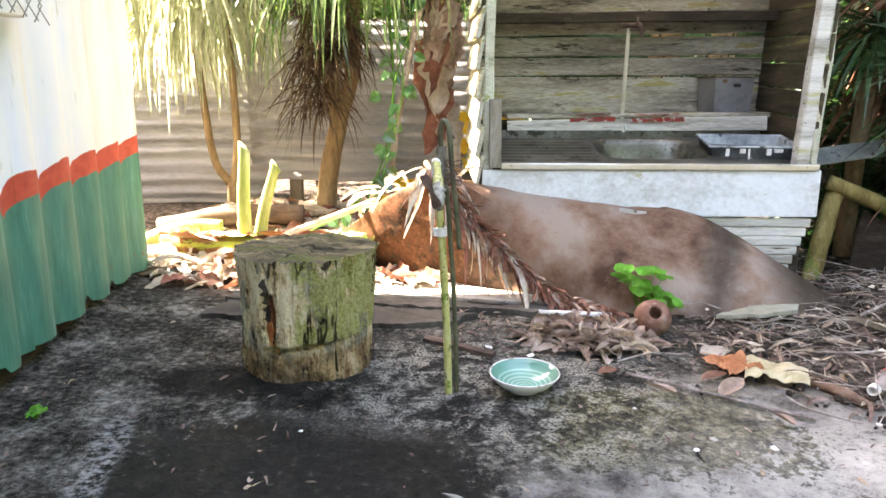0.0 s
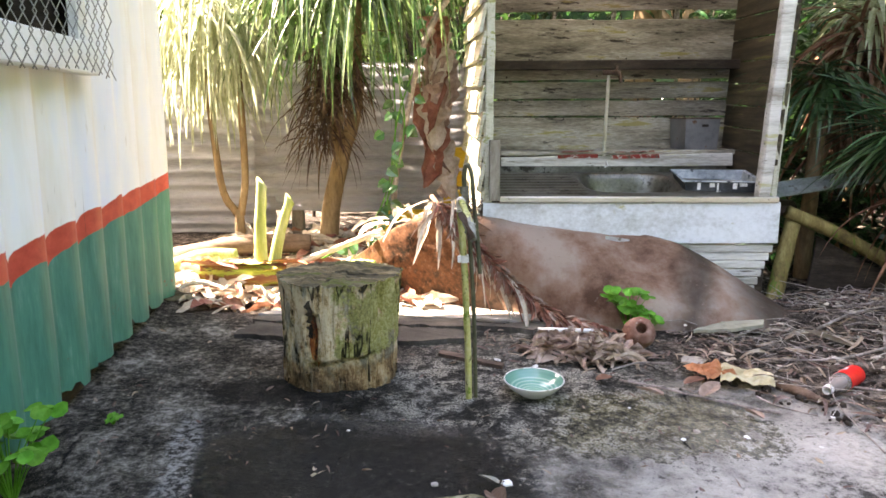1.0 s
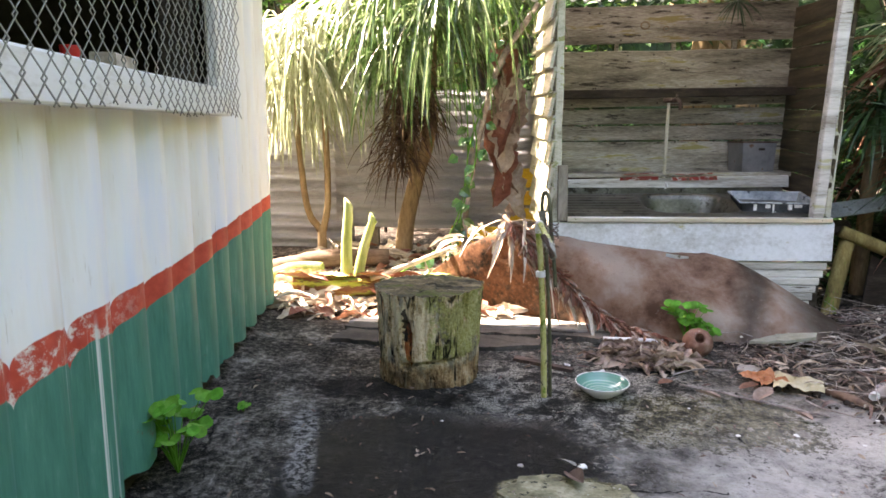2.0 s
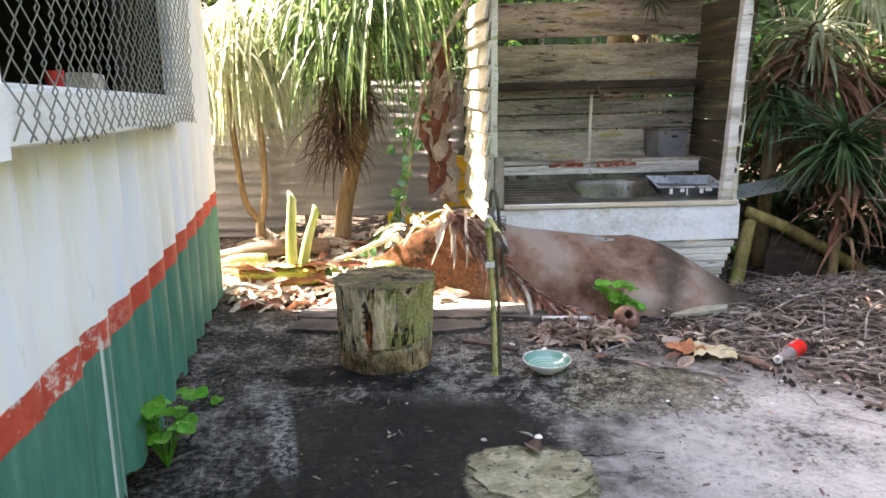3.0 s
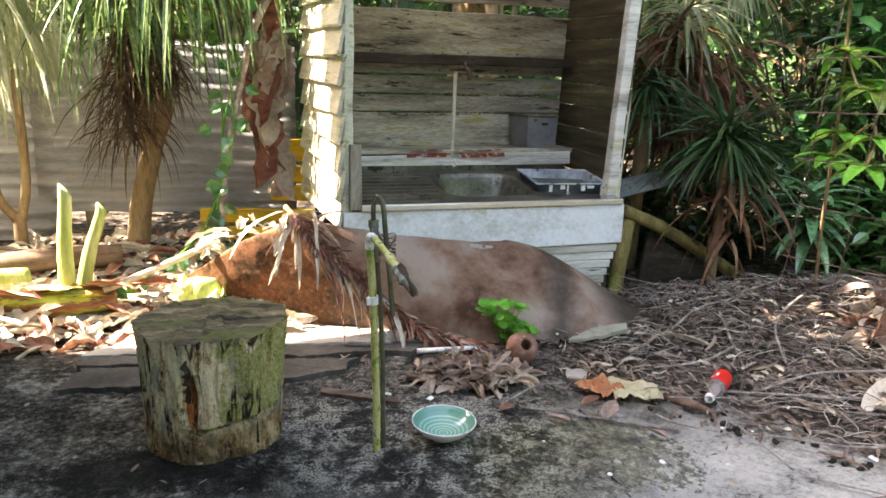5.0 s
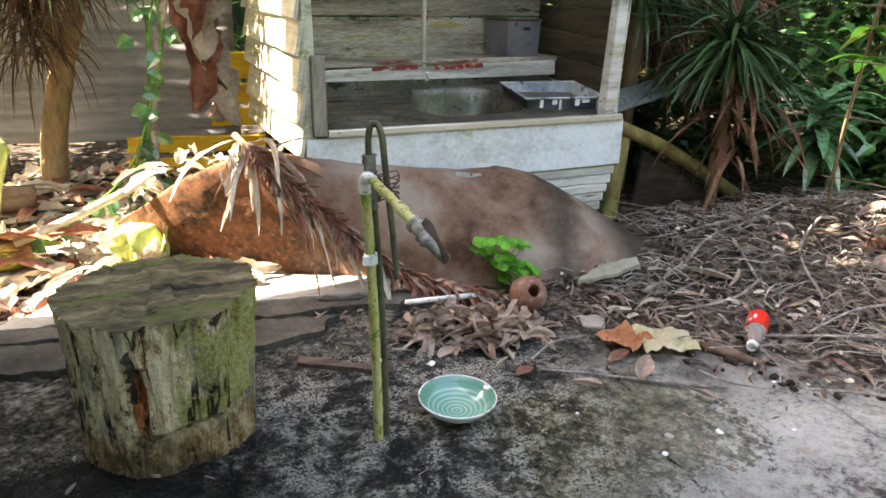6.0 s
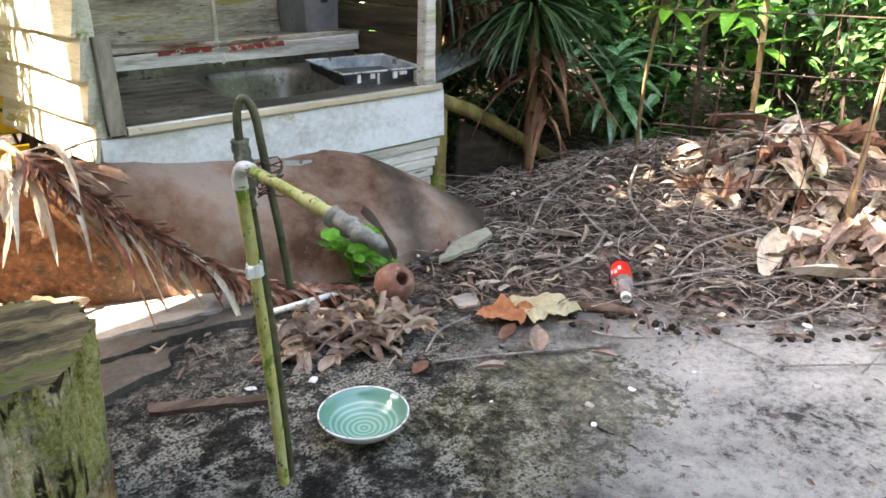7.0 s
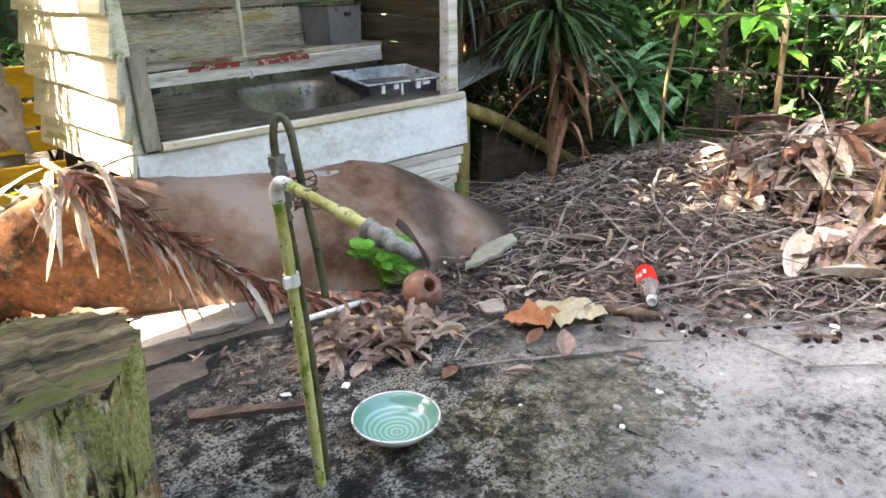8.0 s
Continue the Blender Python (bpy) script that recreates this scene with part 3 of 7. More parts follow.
def stump_material():
    """Grey-tan weathered wood in broad patches, wandering upright cracks, lime moss on one flank."""
    m, nt, b = tree_of("mossy_stump_bark")
    co, st = coords(nt), coords(nt, (1.0, 1.0, 0.3))
    sep = nt.nodes.new("ShaderNodeSeparateXYZ")
    nt.links.new(co, sep.inputs[0])
    grain, fine, blot = noise_tex(nt, st, 30, 6, 0.7), noise_tex(nt, coords(nt, (1, 1, 0.2)), 130, 5, 0.75), noise_tex(nt, co, 8, 6, 0.65)
    grit, plate = noise_tex(nt, co, 110, 5, 0.75), noise_tex(nt, st, 11, 5, 0.6, 0.4)
    f = calc(nt, "ADD", calc(nt, "MULTIPLY", grain, 0.45), calc(nt, "ADD", calc(nt, "MULTIPLY", fine, 0.3), calc(nt, "MULTIPLY", grit, 0.25)))
    wood = ramp(nt, f, [(0.38, (0.07, 0.045, 0.022)), (0.43, (0.3, 0.19, 0.085)), (0.47, (0.64, 0.46, 0.25)), (0.54, (0.84, 0.71, 0.49))])
    grey = ramp(nt, f, [(0.38, (0.1, 0.08, 0.055)), (0.5, (0.36, 0.31, 0.225)), (0.6, (0.55, 0.5, 0.4))])
    col = mix(nt, step(nt, plate, 0.52, 0.58), wood, grey)
    col = mix(nt, calc(nt, "MULTIPLY", step(nt, blot, 0.57, 0.66), 0.5), col, (0.16, 0.095, 0.045))
    side = calc(nt, "MULTIPLY", calc(nt, "MULTIPLY", step(nt, sep.outputs[0], -0.215, -0.165), step(nt, sep.outputs[2], 0.085, 0.12)), 0.25)
    side = calc(nt, "SUBTRACT", side, 0.03)
    mossf = calc(nt, "ADD", calc(nt, "ADD", calc(nt, "MULTIPLY", noise_tex(nt, co, 11, 6, 0.65), 0.75), calc(nt, "MULTIPLY", grit, 0.25)), side)
    moss = ramp(nt, calc(nt, "ADD", calc(nt, "MULTIPLY", grit, 0.65), calc(nt, "MULTIPLY", blot, 0.35)), [(0.38, (0.1, 0.1, 0.022)), (0.5, (0.36, 0.35, 0.095)), (0.62, (0.6, 0.57, 0.26))])
    col = mix(nt, calc(nt, "MULTIPLY", step(nt, mossf, 0.64, 0.7), 0.85), col, moss)
    foot = ramp(nt, f, [(0.4, (0.03, 0.017, 0.009)), (0.47, (0.26, 0.14, 0.06)), (0.53, (0.55, 0.34, 0.16)), (0.6, (0.7, 0.56, 0.36))])
    low = calc(nt, "SUBTRACT", 1.0, step(nt, calc(nt, "ADD", sep.outputs[2], calc(nt, "MULTIPLY", calc(nt, "SUBTRACT", blot, 0.5), 0.14)), 0.07, 0.1))
    col = mix(nt, calc(nt, "MULTIPLY", low, 0.85), col, foot)
    line = calc(nt, "ABSOLUTE", calc(nt, "SUBTRACT", noise_tex(nt, coords(nt, (1, 1, 0.13)), 13, 3, 0.55, 0.3), 0.5))
    cracks = calc(nt, "SUBTRACT", 1.0, step(nt, line, 0.005, 0.032))
    cracks = calc(nt, "MULTIPLY", cracks, step(nt, noise_tex(nt, co, 12, 4, 0.7), 0.46, 0.52))
    holes = calc(nt, "MULTIPLY", step(nt, noise_tex(nt, st, 24, 5, 0.75), 0.6, 0.66), step(nt, plate, 0.5, 0.56))
    cracks = calc(nt, "MAXIMUM", cracks, holes)
    col = mix(nt, calc(nt, "MULTIPLY", cracks, 0.93), col, (0.014, 0.01, 0.007))
    rot = calc(nt, "SUBTRACT", calc(nt, "ADD", blot, calc(nt, "MULTIPLY", grain, 0.4)), calc(nt, "MULTIPLY", sep.outputs[2], 2.2))
    col = mix(nt, calc(nt, "MULTIPLY", step(nt, rot, 0.54, 0.7), 0.75), col, (0.035, 0.024, 0.014))
    nt.links.new(col, b.inputs["Base Color"])
    b.inputs["Roughness"].default_value = 0.9
    b.inputs["Specular IOR Level"].default_value = 0.2
    h = calc(nt, "SUBTRACT", calc(nt, "ADD", f, calc(nt, "MULTIPLY", grit, 0.3)), calc(nt, "MULTIPLY", cracks, 0.6))
    bumped(nt, b, h, 1.0, 0.02)
    return m


M["stump_side"] = stump_material()
M["stump_top"] = surface("mossy_cut_wood", [(0.012, 0.01, 0.006), (0.055, 0.046, 0.024), (0.15, 0.115, 0.06), (0.29, 0.24, 0.14)], 9, (0.45, 2.2, 1), (0.8, 0.95), 1.0, 70, spots=[((0.09, 0.1, 0.025), 0.58, 7), ((0.2, 0.22, 0.04), 0.67, 9), ((0.5, 0.47, 0.4), 0.69, 60), ((0.01, 0.008, 0.005), 0.62, 22)])
M["orange_rot"] = surface("orange_rotten_wood", [(0.035, 0.014, 0.007), (0.24, 0.066, 0.018), (0.5, 0.22, 0.07)], 26, (1, 1, 0.6), (0.5, 0.9), 1.0, 90, spots=[((0.012, 0.008, 0.006), 0.51, 34), ((0.5, 0.4, 0.22), 0.6, 40)])
M["bark_bit"] = surface("brown_bark", [(0.05, 0.03, 0.02), (0.13, 0.085, 0.06), (0.22, 0.16, 0.12)], 12, (0.5, 2, 2), (0.75, 0.95), 0.6, 60)
M["dry_leaf"] = surface("dry_leaf", [(0.15, 0.1, 0.075), (0.33, 0.24, 0.185), (0.5, 0.41, 0.34)], 10, (1, 1, 1), (0.6, 0.85), 0.3, 60, vary=0.5, translucent=0.12, island=True)
M["dry_curl"] = surface("curled_brown_leaf", [(0.08, 0.053, 0.04), (0.2, 0.14, 0.108), (0.4, 0.32, 0.265)], 14, (1, 1, 1), (0.6, 0.85), 0.3, 60, vary=0.9, translucent=0.08, island=True)
M["dry_pale"] = surface("pale_dry_banana_leaf", [(0.27, 0.21, 0.145), (0.5, 0.435, 0.345), (0.7, 0.64, 0.55)], 8, (1, 1, 1), (0.55, 0.85), 0.3, 50, vary=0.3, translucent=0.15, island=True)
M["dry_brown"] = surface("brown_dry_frond", [(0.09, 0.04, 0.025), (0.2, 0.1, 0.06), (0.32, 0.2, 0.14)], 10, (1, 1, 1), (0.55, 0.85), 0.3, 60, vary=0.4, translucent=0.1, island=True)
M["dry_red"] = surface("red_brown_dry_frond", [(0.14, 0.05, 0.03), (0.26, 0.11, 0.07), (0.38, 0.22, 0.16)], 12, (1, 1, 1), (0.5, 0.8), 0.3, 60, vary=0.4, translucent=0.1, island=True)
M["twig"] = surface("grey_brown_twig", [(0.08, 0.066, 0.056), (0.25, 0.213, 0.185), (0.52, 0.475, 0.43)], 20, (1, 1, 1), (0.75, 0.95), 0.3, 90, vary=1.1, island=True)
M["green_strap"] = surface("green_strap_leaf", [(0.012, 0.033, 0.011), (0.03, 0.07, 0.022), (0.07, 0.13, 0.042)], 5, (1, 1, 1), (0.3, 0.5), 0.1, 30, vary=0.6, translucent=0.3, island=True, spec=0.5)
# pale strap leaf, whitened further to stand in for strong sun
M["pale_strap"] = surface("pale_sunlit_strap_leaf", [(0.2, 0.23, 0.11), (0.42, 0.45, 0.29), (0.72, 0.74, 0.62)], 5, (1, 1, 1), (0.22, 0.4), 0.1, 30, vary=0.5, translucent=0.5, island=True, spec=0.5)
M["mid_strap"] = surface("green_drooping_strap_leaf", [(0.035, 0.075, 0.02), (0.1, 0.17, 0.05), (0.3, 0.37, 0.2)], 5, (1, 1, 1), (0.18, 0.35), 0.1, 30, vary=0.9, translucent=0.35, island=True, spec=0.7)
M["skirt"] = surface("dark_dead_leaf_skirt", [(0.03, 0.019, 0.012), (0.09, 0.055, 0.034), (0.22, 0.155, 0.1)], 8, (1, 1, 1), (0.6, 0.9), 0.3, 50, vary=0.9, translucent=0.1, island=True)
# leaf green lowered so that shaded foliage stays dark
M["green_leaf"] = surface("green_broad_leaf", [(0.008, 0.03, 0.007), (0.022, 0.068, 0.015), (0.06, 0.135, 0.03)], 6, (1, 1, 1), (0.22, 0.45), 0.1, 40, vary=0.8, translucent=0.28, island=True, spec=0.5)
M["clover"] = surface("fresh_green_leaf", [(0.06, 0.2, 0.02), (0.1, 0.32, 0.03), (0.16, 0.42, 0.06)], 15, (1, 1, 1), (0.4, 0.6), 0.1, 60, vary=0.3, translucent=0.3, island=True)
# brighter yellow-green copy of the leaf, coloured to look sunlit
M["sun_leaf"] = surface("sunlit_yellow_green_leaf", [(0.04, 0.09, 0.012), (0.09, 0.17, 0.022), (0.17, 0.26, 0.05)], 6, (1, 1, 1), (0.2, 0.4), 0.1, 40, vary=0.8, translucent=0.45, island=True, spec=0.6)
M["glossy_leaf"] = surface("glossy_green_leaf", [(0.03, 0.1, 0.025), (0.07, 0.18, 0.05), (0.12, 0.25, 0.08)], 6, (1, 1, 1), (0.12, 0.3), 0.1, 40, vary=0.7, translucent=0.25, island=True, spec=0.8)
M["rosette_leaf"] = surface("blue_green_leaf", [(0.05, 0.13, 0.05), (0.1, 0.23, 0.1), (0.17, 0.33, 0.16)], 6, (1, 1, 1), (0.15, 0.35), 0.1, 40, vary=0.5, translucent=0.2, spec=0.7)
M["trunk"] = surface("tan_trunk", [(0.09, 0.06, 0.03), (0.22, 0.15, 0.08), (0.34, 0.25, 0.14)], 8, (1.5, 1.5, 0.5), (0.75, 0.95), 0.5, 50)
M["banana_stem"] = surface("banana_stem", [(0.05, 0.018, 0.02), (0.17, 0.065, 0.035), (0.28, 0.14, 0.05), (0.34, 0.33, 0.1)], 7, (0.3, 3, 3), (0.4, 0.7), 0.3, 40, spots=[((0.36, 0.4, 0.06), 0.57, 4), ((0.05, 0.025, 0.03), 0.6, 5)])
M["banana_green"] = surface("cut_green_stem", [(0.16, 0.22, 0.04), (0.32, 0.37, 0.12), (0.5, 0.51, 0.3)], 6, (2, 2, 0.4), (0.4, 0.6), 0.15, 40)
# the room's lack of light is put into these dark browns
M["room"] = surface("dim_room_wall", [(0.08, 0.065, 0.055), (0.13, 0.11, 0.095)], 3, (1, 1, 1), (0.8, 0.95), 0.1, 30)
M["frame_paint"] = surface("white_window_frame", [(0.6, 0.57, 0.5), (0.78, 0.77, 0.73), (0.8, 0.8, 0.78)], 5, (3, 0.6, 3), (0.45, 0.7), 0.15, 50, spots=[((0.4, 0.33, 0.24), 0.66, 9)])
M["wire"] = surface("galvanised_wire", [(0.25, 0.24, 0.22), (0.4, 0.39, 0.37)], 30, (1, 1, 1), (0.4, 0.6), 0.1, 80, metal=0.6)
M["rust_wire"] = surface("rusty_wire", [(0.05, 0.03, 0.025), (0.14, 0.09, 0.075)], 30, (1, 1, 1), (0.7, 0.9), 0.1, 80, metal=0.2)
M["soil_dark"] = surface("dark_soil", [(0.008, 0.006, 0.005), (0.03, 0.022, 0.016), (0.07, 0.052, 0.04)], 9, (1, 1, 1), (0.85, 0.98), 0.9, 45)
M["far_green"] = surface("distant_foliage", [(0.004, 0.01, 0.003), (0.015, 0.035, 0.009), (0.04, 0.08, 0.02)], 2.5, (1, 1, 1), (0.6, 0.9), 0.8, 8)

# ------------------------------------------------------------------ ground
def ground_height(x, y):
    d = max(abs(x), abs(y - 2.0))
    k = max(0.0, min(1.0, (8 - d) / 5))
    h = 0.012 * fbm(x, y, 0, 1.7) * k
    h += 0.1 * math.exp(-((x + 1.25) / 0.28) ** 2) * k * (1 if y < 3.6 else math.exp(-((y - 3.6) / 0.2) ** 2)) * max(0, min(1, (y - 2.0)))
    if y > 3.1:
        h -= 0.03 * min(1, (y - 3.1) / 0.25) * k
    if y > 3.6:
        h += 0.12 * min(1, (y - 3.6) / 0.8)
    r = math.hypot((x - 2.3) / 1.0, (y - 3.1) / 0.75)
    h += 0.12 * math.exp(-r * r * 1.6)
    return h


bm = bmesh.new()
xs = [-900, -300, -100, -40, -15, -8, -5] + [-3.5 + i * 0.06 for i in range(142)] + [5.5, 7, 10, 18, 40, 100, 300, 900]
ys = [-900, -300, -100, -40, -15, -8, -4, -2] + [-1 + i * 0.06 for i in range(118)] + [6.5, 7.5, 10, 18, 40, 100, 300, 900]
grid = [[bm.verts.new((x, y, ground_height(x, y))) for y in ys] for x in xs]
for i in range(len(xs) - 1):
    for j in range(len(ys) - 1):
        bm.faces.new((grid[i][j], grid[i + 1][j], grid[i + 1][j + 1], grid[i][j + 1]))
single("ground", bm, M["ground"], "damp stained concrete yard fading into dark soil", "ground", kind="structure", smooth=True)

# ------------------------------------------------------------------ house
WALL_A, WALL_B = Vector((-0.14, -2.1, 0)), Vector((-1.03, 3.32, 0))
WD = (WALL_B - WALL_A).normalized()
WN = Vector((WD.y, -WD.x, 0))
WLEN = (WALL_B - WALL_A).length


def wall_at(y, out=0.0, z=0.0):
    """A point of the house wall's outer line at that y."""
    return WALL_A + WD * ((y - WALL_A.y) / WD.y) + WN * out + Vector((0, 0, z))


WIN_Y0, WIN_Y1, WIN_Z0, WIN_Z1 = 0.95, 2.36, 0.985, 1.95
house = thing("wall_house", "white house wall of ribbed sheet, green below a red band", "wall", kind="structure")


def clad_panel(y0, y1, z0, z1, ragged=False):
    bm = bmesh.new()
    n = max(2, int((y1 - y0) / 0.0125))
    zs = [z0 + (z1 - z0) * k / 10 for k in range(11)]
    rows = []
    for i in range(n + 1):
        y = y0 + (y1 - y0) * i / n
        s = (y + 0.04) / 0.2 * 2 * math.pi
        o = -0.038 * (0.5 + 0.5 * math.cos(s)) ** 1.4
        col = []
        for k, z in enumerate(zs):
            e = 0.022 * fbm(y, 3.0, 0, 9.0) + 0.02 * (noise.noise(Vector((y * 25, 1, 0))) > 0.25) if ragged and k == 0 else 0.0
            col.append(bm.verts.new(wall_at(y, o + 0.003 * noise.noise(Vector((y * 3, z * 3, 0))), z + e)))
        rows.append(col)
    for a, b in zip(rows, rows[1:]):
        for k in range(10):
            bm.faces.new((a[k], b[k], b[k + 1], a[k + 1]))
    return bm


for nm, args in (("cladding", (-2.1, WIN_Y0 - 0.1, 0.06, 2.7, True)), ("cladding", (WIN_Y0 - 0.1, WIN_Y1 + 0.04, 0.06, WIN_Z0 - 0.02, True)),
                 ("cladding", (WIN_Y0 - 0.1, WIN_Y1 + 0.04, WIN_Z1 + 0.02, 2.7)), ("cladding", (WIN_Y1 + 0.04, 3.098, 0.07, 2.7, True)), ("corner_cladding", (3.125, 3.32, 0.06, 2.7))):
    part(nm, clad_panel(*args), M["cladding"], house, smooth=True)
# structural core of the wall behind the sheets, with the window's opening
for y0, y1, z0, z1 in ((-2.1, WIN_Y0, 0, 2.7), (WIN_Y1, 3.32, 0, 2.7), (WIN_Y0, WIN_Y1, 0, WIN_Z0), (WIN_Y0, WIN_Y1, WIN_Z1, 2.7)):
    bm = bmesh.new()
    a, b = wall_at(y0, -0.105, (z0 + z1) / 2), wall_at(y1, -0.105, (z0 + z1) / 2)
    beam(bm, a, b, 0.1, z1 - z0, nx=2, wob=0)
    part("wall_core", bm, M["dark_wood"], house)
bm = bmesh.new()
beam(bm, WALL_B + Vector((-0.05, -0.02, 1.35)), WALL_B + Vector((-3.6, -0.5, 1.35)), 0.1, 2.7, nx=2, wob=0)
single("wall_gable", bm, M["old_white"], "plain painted end wall of the house", "wall", kind="structure")
# roof out of view; its eave reaches far enough to shade the iron sheet
bm = bmesh.new()
a, b = wall_at(-2.4, -1.55, 2.76), wall_at(4.0, -1.55, 2.76)
beam(bm, a, b, 3.9, 0.08, nx=2, wob=0)
single("house_roof", bm, M["iron_fence"], "unseen grey house roof, its eave drawn out to shade the iron sheet", "roof", kind="structure")
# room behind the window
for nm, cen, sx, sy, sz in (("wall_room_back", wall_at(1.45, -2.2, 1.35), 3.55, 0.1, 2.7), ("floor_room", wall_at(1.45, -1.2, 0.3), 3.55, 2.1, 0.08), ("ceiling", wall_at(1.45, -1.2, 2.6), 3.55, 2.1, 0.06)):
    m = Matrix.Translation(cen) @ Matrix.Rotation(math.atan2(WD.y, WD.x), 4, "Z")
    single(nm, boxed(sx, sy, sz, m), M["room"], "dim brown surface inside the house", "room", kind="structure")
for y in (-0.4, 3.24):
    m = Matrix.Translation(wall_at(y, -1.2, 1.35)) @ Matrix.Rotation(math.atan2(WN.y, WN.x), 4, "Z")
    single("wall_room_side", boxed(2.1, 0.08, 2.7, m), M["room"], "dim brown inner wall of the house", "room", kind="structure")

window = thing("window_1", "open window in a white timber frame with wire netting", "window", kind="structure")


def frame_bar(name, y0, z0, y1, z1, w, t, out):
    bm = bmesh.new()
    a, b = wall_at(y0, out, z0), wall_at(y1, out, z1)
    beam(bm, a, b, t if abs(z1 - z0) < 0.1 else w, w if abs(z1 - z0) < 0.1 else t, up=(0, 0, 1) if abs(z1 - z0) < 0.1 else WN, nx=8, wob=0.003, seed=y0 + z0)
    part(name, bm, M["frame_paint"], window)


frame_bar("window_sill", WIN_Y0 - 0.16, 0.935, WIN_Y1 + 0.06, 0.945, 0.085, 0.05, 0.022)
frame_bar("window_jamb", WIN_Y0 - 0.07, 0.88, WIN_Y0 - 0.07, WIN_Z1 + 0.05, 0.15, 0.045, 0.03)
frame_bar("window_jamb", WIN_Y1 + 0.01, 0.97, WIN_Y1 + 0.01, WIN_Z1 + 0.05, 0.05, 0.03, 0.012)
frame_bar("window_head", WIN_Y0 - 0.1, WIN_Z1 + 0.02, WIN_Y1 + 0.06, WIN_Z1 + 0.02, 0.07, 0.04, 0.018)
bm = bmesh.new()
beam(bm, wall_at(WIN_Y0, -0.07, WIN_Z0 - 0.004), wall_at(WIN_Y1, -0.07, WIN_Z0 - 0.004), 0.14, 0.02, nx=4, wob=0.002)
part("inner_ledge", bm, M["frame_paint"], window)

# wire netting: flattened zigzag wires hooked into one another
netting = thing("wire_netting", "sagging galvanised chain-link netting over the window", "netting", loc=wall_at(1.95, 0.06, 1.0))
CW, CH = 0.06, 0.084
y, i = 0.98, 0
while y < 2.52:
    pts = []
    nz = 15
    z_end = 0.9 + 0.01 * math.sin(y * 9)
    for k in range(nz):
        z = z_end + k * CH / 2
        side = (1 if (k + i) % 2 else -1)
        pts.append(wall_at(y + side * CW * 0.27 + 0.004 * noise.noise(Vector((y * 7, z * 7, 3))), 0.056 + 0.004 * side + 0.012 * noise.noise(Vector((y * 2.2, z * 2.2, 1))), z))
    bm = bmesh.new()
    tube(bm, pts, 0.0017, 5)
    part("netting_wire", bm, M["wire"], netting, smooth=True)
    y += CW / 2
    i += 1

# things on the ledge inside
bm = bmesh.new()
lathe(bm, [(0.016, 0), (0.018, 0.003), (0.021, 0.04), (0.021, 0.043), (0.018, 0.04), (0.015, 0.006)], Matrix.Translation(wall_at(1.62, -0.1, WIN_Z0 + 0.006)), 20)
single("red_cup", bm, surface("red_plastic", [(0.4, 0.02, 0.015), (0.55, 0.04, 0.03)], 10, rough=(0.3, 0.5), bump=0.05), "small red plastic cup on the inner ledge", "cup", smooth=True)
m = Matrix.Translation(wall_at(1.85, -0.1, WIN_Z0 + 0.03)) @ Matrix.Rotation(math.atan2(WD.y, WD.x) + 0.1, 4, "Z")
single("carton", boxed(0.17, 0.06, 0.045, m, nx=3, wob=0.003, chamfer=0.003), M["dry_pale"], "small pale cardboard box on the inner ledge", "box")

# ------------------------------------------------------------------ hut with the sink
HUT = Matrix.Translation((0.30, 3.33, 0)) @ Matrix.Rotation(radians(5), 4, "Z")


def H(u, v, z):
    return HUT @ Vector((u, v, z * 1.04 + 0.04 * v))


hut = thing("sink_shed", "open-fronted weathered white board shed over a sink", "shed", loc=H(0.6, 0.35, 0), rz=5)
HU = HUT.to_3x3()


def hut_board(name, a, b, w, t, up, mat, seed, wob=0.005, nx=10, parent=None, label=""):
    bm = bmesh.new()
    beam(bm, H(*a), H(*b), t, w, up=HU @ Vector(up), nx=nx, wob=wob, seed=seed, chamfer=0.004)
    return part(name, bm, mat, parent or hut, label)


# back wall boards, from the ledge up; a gap of daylight under the top one
BV = 0.71
for k, (z0, z1, tilt) in enumerate(((0.56, 0.735, 0.005), (0.738, 0.815, 0.008), (0.82, 0.9, 0.012), (0.905, 0.965, 0.02), (0.965, 1.185, 0.02), (1.215, 1.4, 0.035))):
    hut_board("board", (-0.02, BV, (z0 + z1) / 2), (1.31, BV + 0.0, (z0 + z1) / 2 + tilt), (z1 - z0) * 1.04 - 0.002, 0.02, (0, 0, 1), M["back_board"], k * 3.1 + 1, wob=0.008, nx=16)
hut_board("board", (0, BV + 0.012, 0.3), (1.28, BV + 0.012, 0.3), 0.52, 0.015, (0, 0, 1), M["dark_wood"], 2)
for u in (0.38, 0.68, 1.0):
    hut_board("batten", (u, BV + 0.025, 1.12), (u + 0.01, BV + 0.025, 1.4), 0.03, 0.02, (0, 1, 0), M["back_board"], u)
# left wall: overlapping lap boards, each leaning out at its foot
for k in range(10):
    z = 0.375 + k * 0.1
    bm = bmesh.new()
    a, b = Vector((-0.05, -0.035, z + 0.055)), Vector((-0.055, 0.7, z + 0.05 + 0.025 * noise.noise(Vector((k * 1.7, 0, 0)))))
    beam(bm, H(*a), H(*b), 0.013, 0.114, up=HU @ Vector((0.2 + 0.06 * noise.noise(Vector((k * 2.3, 4, 0))), 0, 1)), nx=10, wob=0.006, seed=k * 2.7)
    part("lap_board", bm, M["side_board"], hut)
